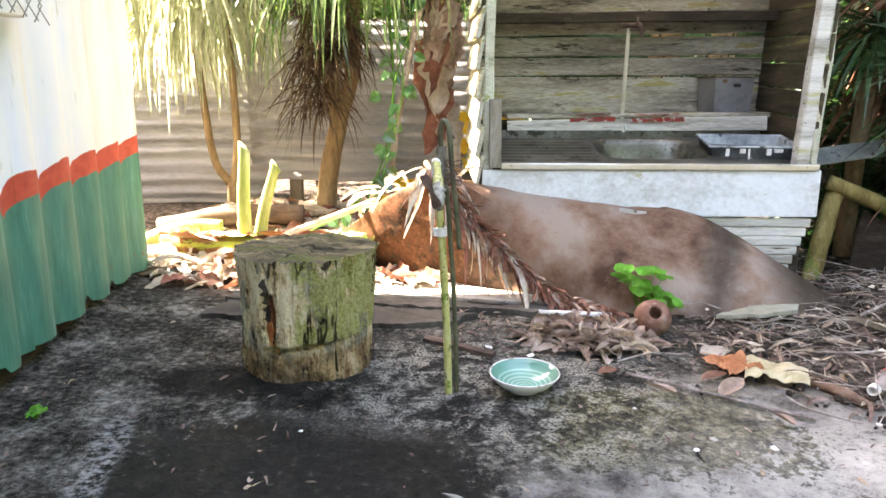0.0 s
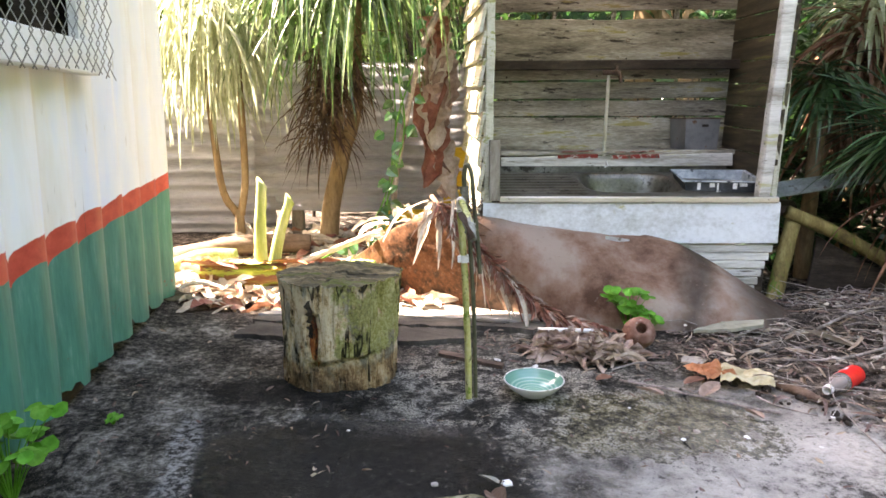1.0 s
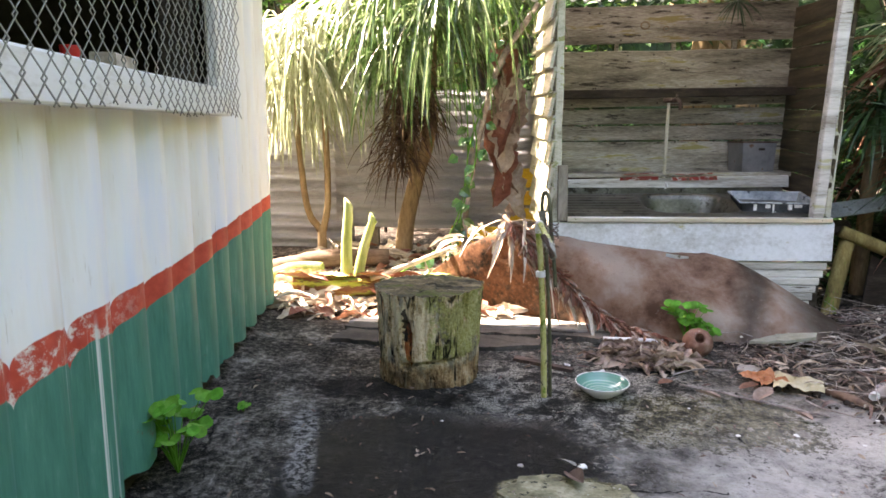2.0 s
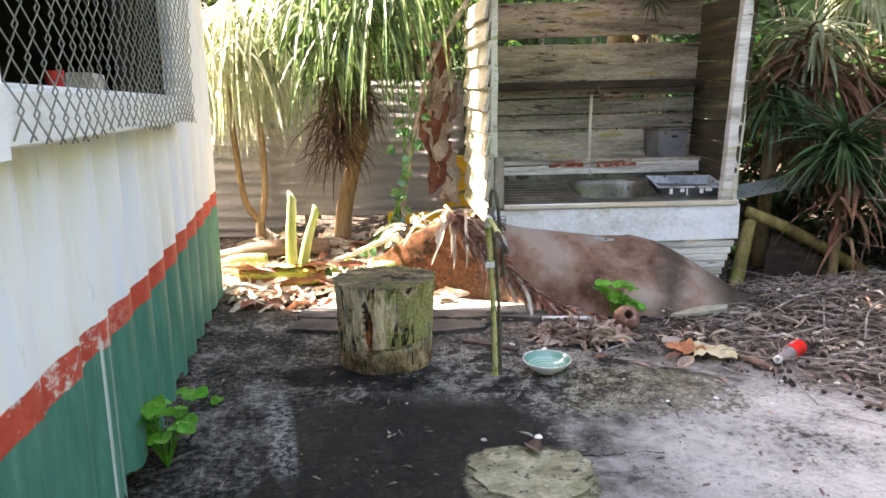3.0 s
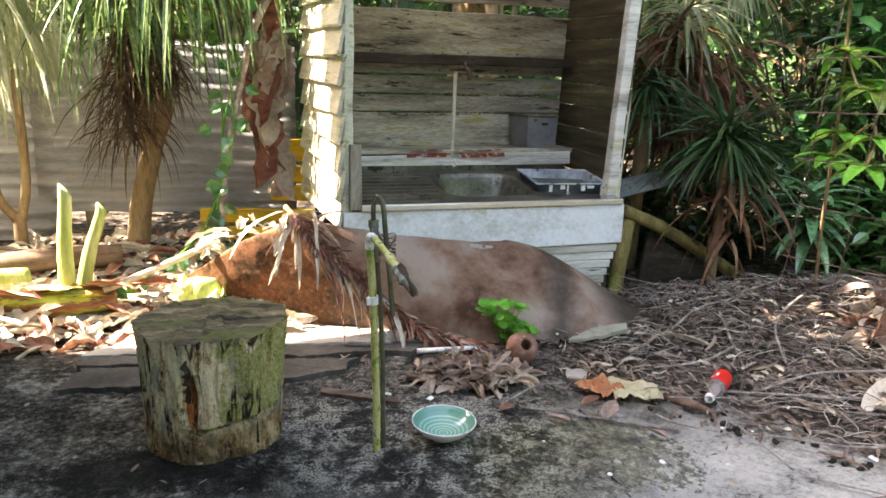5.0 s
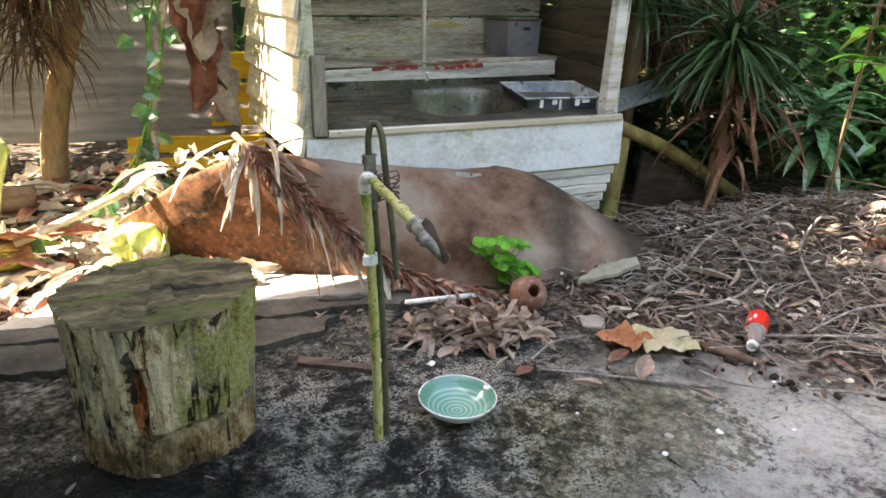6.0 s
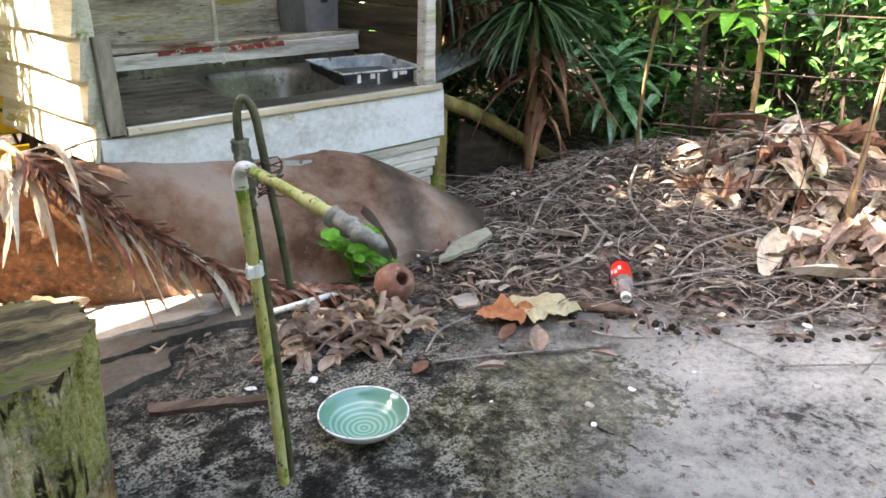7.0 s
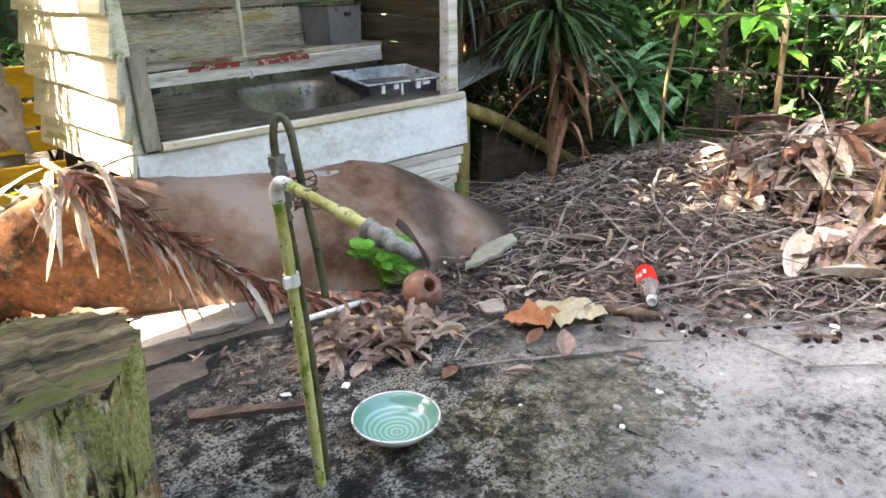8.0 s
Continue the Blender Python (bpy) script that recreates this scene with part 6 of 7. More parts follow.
for k in range(20):
    bm = bmesh.new()
    p = Vector((0.03 + 0.13 * r.random(), 3.3 + r.uniform(-0.03, 0.04), 0.41 + r.uniform(-0.02, 0.05)))
    torn_leaf(bm, p, (r.uniform(-0.5, 0.9), r.uniform(-0.6, 0.1), r.uniform(-0.3, 0.25)), r.uniform(0.1, 0.3), r.uniform(0.006, 0.017), r, 11, 3, r.uniform(0.6, 1.4), 1.5, 1.8, 0.9)
    part("leaf_strip", bm, M["dry_leaf"] if k % 2 else M["dry_pale"], frond, "curled torn strip at the rib's head")

# sunlit dry banana leaves beside the iron sheet
pile = thing("banana_leaf_litter", "sunlit heap of pale dry banana leaves", "leaf heap", loc=(-0.3, 3.5, 0), kind="stuff")
bm = bmesh.new()
r = random.Random(31)
for k in range(560):
    x, y = r.uniform(-1.1, 0.05), r.uniform(3.22, 4.5)
    z = ground_height(x, y) + 0.02 + 0.12 * math.exp(-((x + 0.22) / 0.22) ** 2 - ((y - 3.68) / 0.22) ** 2) + 0.03 * r.random()
    a = r.uniform(0, 6.28)
    torn_leaf(bm, (x, y, z), (math.cos(a), math.sin(a), r.uniform(-0.1, 0.4)), r.uniform(0.05, 0.22), r.uniform(0.008, 0.042), r, 8, 3, 0.5, 1.5, 1.5, 0.8)
part("torn_leaves", bm, M["dry_pale"], pile, kind="stuff")
bm = bmesh.new()
for k in range(130):
    x, y = r.uniform(-1.1, 0.05), r.uniform(3.22, 4.55)
    a = r.uniform(0, 6.28)
    torn_leaf(bm, (x, y, ground_height(x, y) + 0.01 + 0.05 * r.random()), (math.cos(a), math.sin(a), r.uniform(-0.1, 0.4)), r.uniform(0.05, 0.18), r.uniform(0.008, 0.04), r, 7, 2, 0.5, 1.5, 1.5, 0.8)
part("brown_leaves", bm, M["dry_red"], pile, kind="stuff")
bm = bmesh.new()
for k in range(18):
    s_ = r.random()
    x, y, z = -0.36 + 0.46 * s_, 3.64 - 0.3 * s_, 0.12 + 0.27 * min(1, s_ * 1.6)
    a = r.uniform(0, 6.28)
    torn_leaf(bm, (x, y + r.uniform(-0.02, 0.06), z + r.uniform(-0.02, 0.03)), (math.cos(a), math.sin(a), 0.1), r.uniform(0.06, 0.18), r.uniform(0.006, 0.024), r, 9, 3, 1.0, 1.6, 1.5, 0.8)
part("top_leaves", bm, M["dry_pale"], pile, kind="stuff")
corm = thing("cut_banana_base", "pale cut banana base lying among dry leaves", "banana base", loc=(-0.25, 3.52, 0))
bm = bmesh.new()
bmesh.ops.create_icosphere(bm, subdivisions=4, radius=1.0)
for v in bm.verts:
    n_ = v.co.copy()
    f_ = 1 + 0.12 * noise.noise(n_ * 1.6) + 0.06 * noise.noise(Vector((n_.x * 6, n_.y * 6, n_.z * 1.5)))
    v.co = Vector((-0.25, 3.52, 0.085)) + Vector((n_.x * 0.085 * f_, n_.y * 0.075 * f_, min(n_.z, 0.72) * 0.11 * f_))
part("base", bm, M["banana_green"], corm, smooth=True)
for k in range(9):
    bm = bmesh.new()
    a = k * 0.7
    torn_leaf(bm, (-0.25 + 0.075 * math.cos(a), 3.52 + 0.065 * math.sin(a), 0.06), (0.25 * math.cos(a), 0.25 * math.sin(a), 1), r.uniform(0.09, 0.15), 0.05, r, 7, 3, 0.3, 1.2, 0.6, 0.5, up=(math.cos(a), math.sin(a), 0))
    part("sheath", bm, M["dry_pale"] if k % 2 else M["banana_green"], corm)

banana = thing("felled_banana_trunk", "felled banana trunk with purple-brown and yellow-green sheaths", "banana trunk", loc=(-0.82, 3.6, 0.05))
bm = bmesh.new()
tk = spline([(-1.12, 3.64, 0.085), (-0.93, 3.59, 0.08), (-0.76, 3.56, 0.075), (-0.58, 3.58, 0.075)], 8)
tube(bm, tk, [0.062 - 0.03 * abs(i / len(tk) - 0.35) for i in range(len(tk))], 20, 0.12)
part("trunk", bm, M["banana_stem"], banana, smooth=True)
for k in range(12):
    bm = bmesh.new()
    torn_leaf(bm, (-1.1 + 0.04 * k, 3.53 + 0.02 * (k % 4), 0.14 - 0.015 * (k % 5)), (1, -0.3 + 0.15 * (k % 5), 0.05), r.uniform(0.16, 0.32), r.uniform(0.02, 0.05), r, 10, 4, 0.1, 1.2, 0.6, 0.3)
    part("sheath", bm, (M["banana_stem"], M["banana_green"], M["banana_stem"], M["dry_red"])[k % 4], banana)
for nm, pts, rad in (("cut_sucker", [(-0.75, 3.61, 0.04), (-0.755, 3.61, 0.24), (-0.735, 3.6, 0.5)], 0.034), ("cut_sucker", [(-0.72, 3.66, 0.05), (-0.68, 3.66, 0.24), (-0.62, 3.65, 0.42)], 0.03)):
    s = thing(nm, "cut pale green banana sucker with a slanted tip", "banana sucker", loc=pts[0])
    bm = bmesh.new()
    tube(bm, spline(pts, 6), [rad * (1 - 0.35 * (i / 12)) for i in range(13)], 14, 0.1)
    for v in bm.verts:
        if (v.co - Vector(pts[-1])).length < rad * 0.9:
            v.co.z += (v.co.x - pts[-1][0]) * -1.1
    part("stem", bm, M["banana_green"], s, smooth=True)
for k, (a, b, rr_) in enumerate((((-1.3, 3.95, 0.08), (-0.62, 4.05, 0.14), 0.05), ((-1.25, 3.7, 0.06), (-0.95, 3.85, 0.1), 0.045))):
    bm = bmesh.new()
    a, b = Vector(a), Vector(b)
    tube(bm, spline([a, a.lerp(b, 0.5) + Vector((0, 0, 0.03)), b], 6), rr_, 14, 0.1)
    single("banana_log", bm, M["bark_bit"] if k == 0 else M["banana_green"], ("dark fallen stem lying behind the banana trunk", "green fallen stem lying behind the banana trunk")[k], "stem", smooth=True)
bm = bmesh.new()
tube(bm, spline([(-0.62, 3.55, 0.12), (-0.4, 3.6, 0.2), (-0.2, 3.7, 0.27)], 6), 0.014, 8, 0.15)
single("leaf_stalk", bm, M["dry_pale"], "pale leaf stalk lying across the litter", "stalk", smooth=True)

# ------------------------------------------------------------------ iron fence and yellow boards behind
fence = thing("iron_fence", "grey corrugated iron fence panels laid sideways", "fence", loc=(-0.8, 4.66, 0.1))
for x0, x1, y, z0, z1, sl in ((-2.1, -1.02, 4.68, 0.25, 1.02, 0.0), (-1.08, 0.2, 4.66, 0.24, 1.12, -0.02), (-2.3, -0.95, 4.62, 0.08, 0.3, 0.03)):
    bm = bmesh.new()
    sheet(bm, lambda s, t: Vector((x0 + (x1 - x0) * s, y + 0.0115 * math.sin(t * (z1 - z0) / 0.078 * 2 * math.pi) + 0.01 * noise.noise(Vector((s * 3, t, x0))),
                                   z0 + (z1 - z0) * t + sl * s + 0.008 * noise.noise(Vector((s * 4, 0, x0))))), 14, 90, 0.002)
    part("iron_panel", bm, M["iron_fence"], fence, smooth=True)
for x in (-1.5, -0.85, 0.1):
    bm = bmesh.new()
    beam(bm, (x, 4.73, -0.1), (x + 0.02, 4.73, 1.1), 0.07, 0.06, up=(0, 1, 0), nx=6, wob=0.006, seed=x)
    part("fence_post", bm, M["grey_wood"], fence)
boards = thing("yellow_boards", "stack of yellow-painted boards leaning behind the shed", "boards", loc=(0.1, 4.55, 0))
for a, b, w in (((0.06, 4.6, 0.56), (0.46, 4.56, 0.57), 0.12), ((0.08, 4.57, 0.44), (0.46, 4.53, 0.44), 0.09), ((0.06, 4.54, 0.34), (0.46, 4.5, 0.34), 0.08), ((-0.3, 4.5, 0.235), (0.3, 4.42, 0.235), 0.07), ((-0.3, 4.44, 0.15), (0.32, 4.36, 0.15), 0.07)):
    bm = bmesh.new()
    beam(bm, a, b, 0.03, w, nx=8, wob=0.006, seed=a[2] * 9)
    part("board", bm, M["yellow"], boards)

# ------------------------------------------------------------------ strap-leaved plants
def strap_head(bm, c, n, length, width, r, up=0.5, droop=1.6, spread=1.0, seg=7):
    for k in range(n):
        a = r.uniform(0, 6.28)
        e = r.uniform(-0.5, 1.0) * up
        d = Vector((math.cos(a) * spread, math.sin(a) * spread, e))
        blade(bm, Vector(c) + Vector((r.uniform(-0.02, 0.02), r.uniform(-0.02, 0.02), r.uniform(-0.05, 0.05))), d, length * r.uniform(0.6, 1.15), width * r.uniform(0.7, 1.2), droop=droop * r.uniform(0.5, 1.3), seg=seg, fold=0.22, twist=r.uniform(-0.6, 0.6), shape=0.85)


def strap_plant(name, stems, heads, label, mat, seed, dead=(), dead_mat=None):
    t = thing(name, label, "plant", loc=stems[0][0][0])
    r = random.Random(seed)
    for pts, rad in stems:
        bm = bmesh.new()
        sp = spline(pts, 6)
        tube(bm, sp, [rad * (1 - 0.25 * i / len(sp)) for i in range(len(sp))], 12, 0.12)
        part("stem", bm, M["trunk"], t, smooth=True)
    for c, n, L, w, up, droop in heads:
        bm = bmesh.new()
        strap_head(bm, c, n, L, w, r, up, droop)
        part("crown", bm, mat, t, kind="stuff")
    for c, n, L, w in dead:
        bm = bmesh.new()
        for k in range(n):
            a = r.uniform(0, 6.28)
            blade(bm, Vector(c) + Vector((r.uniform(-0.07, 0.07), r.uniform(-0.05, 0.05), r.uniform(-0.14, 0.16))), (math.cos(a) * 0.8, math.sin(a) * 0.8, r.uniform(-0.8, 0.7)), L * r.uniform(0.4, 1.3), w * r.uniform(0.6, 1.5), droop=r.uniform(1.0, 2.6), seg=6, fold=0.3, twist=r.uniform(-2, 2), curl=r.uniform(-0.6, 0.6))
        part("dead_leaves", bm, dead_mat or M["dry_brown"], t, "hanging brown dead leaves", kind="stuff")
    return t


strap_plant("dragon_tree", [([(-1.11, 4.42, 0.0), (-1.11, 4.42, 0.27)], 0.034), ([(-1.12, 4.42, 0.24), (-1.2, 4.4, 0.42), (-1.25, 4.38, 1.05)], 0.023), ([(-1.1, 4.42, 0.24), (-1.06, 4.4, 0.5), (-1.07, 4.38, 1.2)], 0.023)],
            [((-1.27, 4.36, 1.15), 60, 0.62, 0.02, 0.5, 3.6), ((-1.06, 4.36, 1.25), 70, 0.66, 0.02, 0.5, 3.6), ((-1.15, 4.3, 1.5), 60, 0.75, 0.021, 0.8, 3.2), ((-1.4, 4.3, 1.45), 60, 0.7, 0.021, 0.8, 3.2), ((-0.92, 4.32, 1.62), 50, 0.7, 0.021, 0.9, 3.0), ((-1.12, 4.15, 1.35), 50, 0.7, 0.02, 0.3, 4.0), ((-1.5, 4.3, 1.2), 50, 0.6, 0.02, 0.5, 3.6)],
            "dragon tree with pale drooping strap leaves in sun", M["pale_strap"], 3)
strap_plant("dragon_tree", [([(-0.6, 4.4, 0.0), (-0.57, 4.39, 0.3), (-0.49, 4.36, 0.62)], 0.058), ([(-0.5, 4.36, 0.58), (-0.42, 4.34, 0.85), (-0.4, 4.3, 1.45)], 0.042), ([(-0.51, 4.36, 0.58), (-0.53, 4.33, 0.8), (-0.6, 4.3, 1.3)], 0.04)],
            [((-0.6, 4.25, 1.3), 44, 0.6, 0.019, 0.9, 2.8), ((-0.4, 4.2, 1.5), 60, 0.8, 0.021, 0.8, 3.2), ((-0.68, 4.25, 1.5), 60, 0.75, 0.021, 0.8, 3.0), ((-0.28, 4.2, 1.72), 70, 0.95, 0.022, 0.7, 3.4), ((-0.55, 4.2, 1.8), 70, 0.95, 0.022, 0.6, 3.4), ((-0.12, 4.15, 1.8), 50, 0.9, 0.022, 0.5, 3.4)],
            "dragon tree with a forked tan trunk and dead brown skirt", M["mid_strap"], 4, dead=[((-0.55, 4.22, 0.98), 190, 0.32, 0.01), ((-0.57, 4.22, 0.78), 150, 0.28, 0.009), ((-0.42, 4.22, 1.0), 110, 0.32, 0.009)], dead_mat=M["skirt"])
strap_plant("yucca", [([(2.02, 3.45, 0.0), (2.02, 3.44, 0.3), (2.0, 3.42, 0.72)], 0.024)], [((2.0, 3.42, 0.76), 110, 0.46, 0.019, 1.2, 0.8), ((2.0, 3.42, 0.7), 70, 0.42, 0.018, 0.2, 1.1), ((2.0, 3.42, 0.68), 30, 0.42, 0.018, -0.9, 0.5)], "dark green yucca with stiff radiating leaves", M["green_strap"], 6,
            dead=[((2.03, 3.38, 0.42), 34, 0.34, 0.022)])
strap_plant("yucca", [([(2.2, 4.2, 0.0), (2.18, 4.15, 0.6), (2.1, 4.05, 1.2)], 0.05)], [((2.15, 4.05, 1.3), 70, 0.45, 0.026, 1.0, 1.6), ((2.5, 4.2, 1.6), 60, 0.5, 0.026, 1.0, 1.8)], "tall yucca with pale sunlit leaves behind the shed", M["pale_strap"], 8,
            dead=[((2.12, 4.05, 0.95), 90, 0.5, 0.025), ((2.45, 4.1, 1.0), 70, 0.5, 0.025), ((2.1, 4.0, 1.15), 130, 0.5, 0.02), ((2.05, 3.95, 0.75), 110, 0.42, 0.02)])
strap_plant("yucca", [([(1.85, 3.9, 0.0), (1.85, 3.88, 0.5), (1.85, 3.85, 0.95)], 0.04)], [((1.85, 3.85, 0.98), 80, 0.42, 0.022, 1.0, 1.4)], "dark green yucca with stiff radiating leaves", M["green_strap"], 9)

rosette = thing("spiral_ginger", "glossy rosette of broad spear-shaped green leaves", "plant", loc=(2.45, 3.34, 0.0))
bm = bmesh.new()
tube(bm, [(2.47, 3.38, 0.0), (2.46, 3.36, 0.18), (2.45, 3.34, 0.4)], 0.012, 8)
part("stem", bm, M["green_strap"], rosette)
r = random.Random(12)
for k in range(34):
    a, e = k * 2.4, 0.9 - 1.3 * k / 34
    bm = bmesh.new()
    blade(bm, (2.45, 3.34, 0.5 - 0.006 * k), (math.cos(a), math.sin(a), e), 0.22 + 0.08 * r.random(), 0.054, droop=0.9, seg=6, fold=0.2, shape=0.75)
    part("leaf", bm, M["rosette_leaf"], rosette)

sapling = thing("leafy_sapling", "slender sapling with whorls of broad light-green leaves", "sapling", loc=(2.3, 3.1, 0.0))
way = spline([(2.3, 3.1, 0.0), (2.18, 3.0, 0.45), (2.0, 2.82, 0.85), (1.88, 2.72, 1.2), (1.85, 2.7, 1.4)], 6)
bm = bmesh.new()
tube(bm, way, [0.008 - 0.0002 * i for i in range(len(way))], 7, 0.12)
tube(bm, spline([way[10], (1.98, 2.66, 0.84), (1.84, 2.5, 0.8), (1.78, 2.46, 0.72)], 5), 0.004, 6)
tube(bm, spline([way[16], (1.9, 2.66, 0.97), (1.86, 2.55, 0.95)], 5), 0.004, 6)
part("stem", bm, M["trunk"], sapling, smooth=True)
r = random.Random(23)
for c in ((2.0, 2.8, 0.8), (1.93, 2.76, 0.72), (1.9, 2.73, 1.08), (1.98, 2.72, 0.98), (1.84, 2.68, 1.3), (1.84, 2.5, 0.8), (1.78, 2.46, 0.72), (1.86, 2.55, 0.95)):
    for k in range(8):
        a = k * 2.4 + c[2] * 9
        bm = bmesh.new()
        blade(bm, c, (math.cos(a), math.sin(a), 0.5 - 0.09 * k), r.uniform(0.11, 0.17), 0.05, droop=0.9, seg=6, fold=0.15, shape=0.75)
        part("leaf", bm, (M["sun_leaf"], M["clover"], M["glossy_leaf"])[k % 3], sapling)

# vine climbing in front of the iron fence
vine = thing("climbing_vine", "green climbing vine with heart-shaped leaves", "vine", loc=(-0.2, 3.9, 0.2))
stem_m, leaf_m = bmesh.new(), bmesh.new()
r = random.Random(14)
for pts in ([(-0.55, 3.6, 0.1), (-0.3, 3.8, 0.25), (-0.2, 3.95, 0.45), (-0.15, 4.0, 0.8), (-0.02, 4.0, 1.15), (0.12, 3.98, 1.5)], [(-0.2, 4.05, 0.1), (-0.19, 4.05, 0.4), (-0.17, 4.05, 0.8), (-0.2, 4.05, 1.3)], [(-0.25, 3.9, 0.1), (-0.2, 3.95, 0.4), (-0.12, 4.0, 0.75), (-0.18, 4.05, 1.1)]):
    sp = spline(pts, 10)
    tube(stem_m, sp, 0.004, 6)
    for p in sp[::3]:
        p = p + Vector((r.uniform(-0.05, 0.05), r.uniform(-0.05, 0.0), r.uniform(-0.03, 0.03)))
        for q in range(1):
            a = r.uniform(0, 6.28)
            leaf(leaf_m, p, (math.cos(a), -abs(math.sin(a)) * 0.6, -0.5), r.uniform(0.05, 0.085), r.uniform(0.045, 0.07), nrm=(r.uniform(-0.7, 0.7), -1, r.uniform(0.2, 1.0)), bend=0.3)
part("stem", stem_m, M["clover"], vine, smooth=True)
part("leaves", leaf_m, M["glossy_leaf"], vine, kind="stuff")
bm = bmesh.new()
tube(bm, spline([(-0.19, 4.06, -0.02), (-0.18, 4.05, 0.4), (-0.1, 4.02, 0.85), (0.0, 4.0, 1.2), (0.2, 3.95, 1.5)], 8), 0.016, 8, 0.15)
single("bent_stem", bm, M["twig"], "thin bent grey stem rising in front of the iron fence", "stem", smooth=True)

hanging = thing("hanging_banana_leaf", "brown dead banana leaves hanging beside the shed", "banana leaf", loc=(0.02, 4.25, 0.6))
r = random.Random(17)
for k in range(11):
    bm = bmesh.new()
    z = 0.62 + 0.75 * (k / 11)
    x = 0.03 + 0.025 * math.sin(k * 2.2) + r.uniform(-0.025, 0.025)
    torn_leaf(bm, (x, 4.22 + r.uniform(-0.05, 0.05), z), (r.uniform(-0.2, 0.25), -0.25, -0.8), r.uniform(0.22, 0.36), r.uniform(0.05, 0.12), r, 12, 5, 0.9, 1.3, 2.0, 0.5)
    part("dead_leaf", bm, (M["dry_leaf"], M["dry_pale"], M["dry_red"], M["dry_leaf"])[k % 4], hanging)

# ------------------------------------------------------------------ leafy shrubs and woods
def shrub(name, c, size, n, L, label, seed, mat=None, trunk=True, category="shrub"):
    t = thing(name, label, category, loc=(c[0], c[1], 0))
    r = random.Random(seed)
    twigs, bm = bmesh.new(), bmesh.new()
    tips = []
    for k in range(max(6, n // 60)):
        while True:
            p = Vector((r.uniform(-1, 1), r.uniform(-1, 1), r.uniform(-1, 1)))
            if p.length < 1 and p.length > 0.35:
                break
        p = Vector((c[0] + p.x * size[0], c[1] + p.y * size[1], c[2] + p.z * size[2]))
        tips.append(p)
        base = Vector((c[0] + r.uniform(-0.1, 0.1), c[1] + r.uniform(-0.1, 0.1), max(0.0, c[2] - size[2] * 1.0)))
        tube(twigs, [base, base.lerp(p, 0.5) + Vector((0, 0, 0.1)), p], [0.009, 0.006, 0.003], 5)
    for k in range(n):
        p = r.choice(tips) + Vector((r.gauss(0, 1), r.gauss(0, 1), r.gauss(0, 1))) * 0.11 * (sum(size) / 3) ** 0.5
        a = r.uniform(0, 6.28)
        leaf(bm, p, (math.cos(a), math.sin(a), r.uniform(-0.7, 0.5)), L * r.uniform(0.6, 1.3), L * r.uniform(0.32, 0.5), nrm=(r.uniform(-0.6, 0.6), r.uniform(-0.6, 0.6), 1), bend=r.uniform(0.05, 0.35))
    if trunk:
        b0 = Vector((c[0], c[1], -0.05))
        tube(twigs, [b0, Vector((c[0] + 0.03, c[1], c[2] * 0.5)), Vector((c[0], c[1], max(0.2, c[2] - size[2] * 0.6)))], [0.014, 0.012, 0.01], 8)
    part("trunk", twigs, M["dark_wood"], t)
    part("crown", bm, mat or M["green_leaf"], t, kind="stuff")


bm = bmesh.new()
front = [bm.verts.new(p) for p in ((1.75, 3.625, -0.02), (2.3, 3.6, -0.02), (2.27, 3.6, 0.04), (2.0, 3.615, 0.15), (1.78, 3.625, 0.27))]
back = [bm.verts.new(v.co + Vector((0.0, 0.018, 0))) for v in front]
bm.faces.new(front)
bm.faces.new(back[::-1])
for k in range(5):
    bm.faces.new((back[k], back[(k + 1) % 5], front[(k + 1) % 5], front[k]))
single("rotten_board", bm, M["dark_wood"], "blackened rotten board under the propped pole", "board")
# added to cover the sunlit ground and keep this corner dark
for k, (c, size, n) in enumerate((((1.95, 4.1, 0.28), (0.32, 0.18, 0.3), 800), ((2.45, 3.95, 0.3), (0.3, 0.2, 0.32), 800), ((2.75, 4.35, 0.5), (0.4, 0.25, 0.5), 900))):
    shrub("undergrowth", c, size, n, 0.085, "dark leafy undergrowth added to darken the ground beside the shed", 130 + k, M["green_leaf"], False)

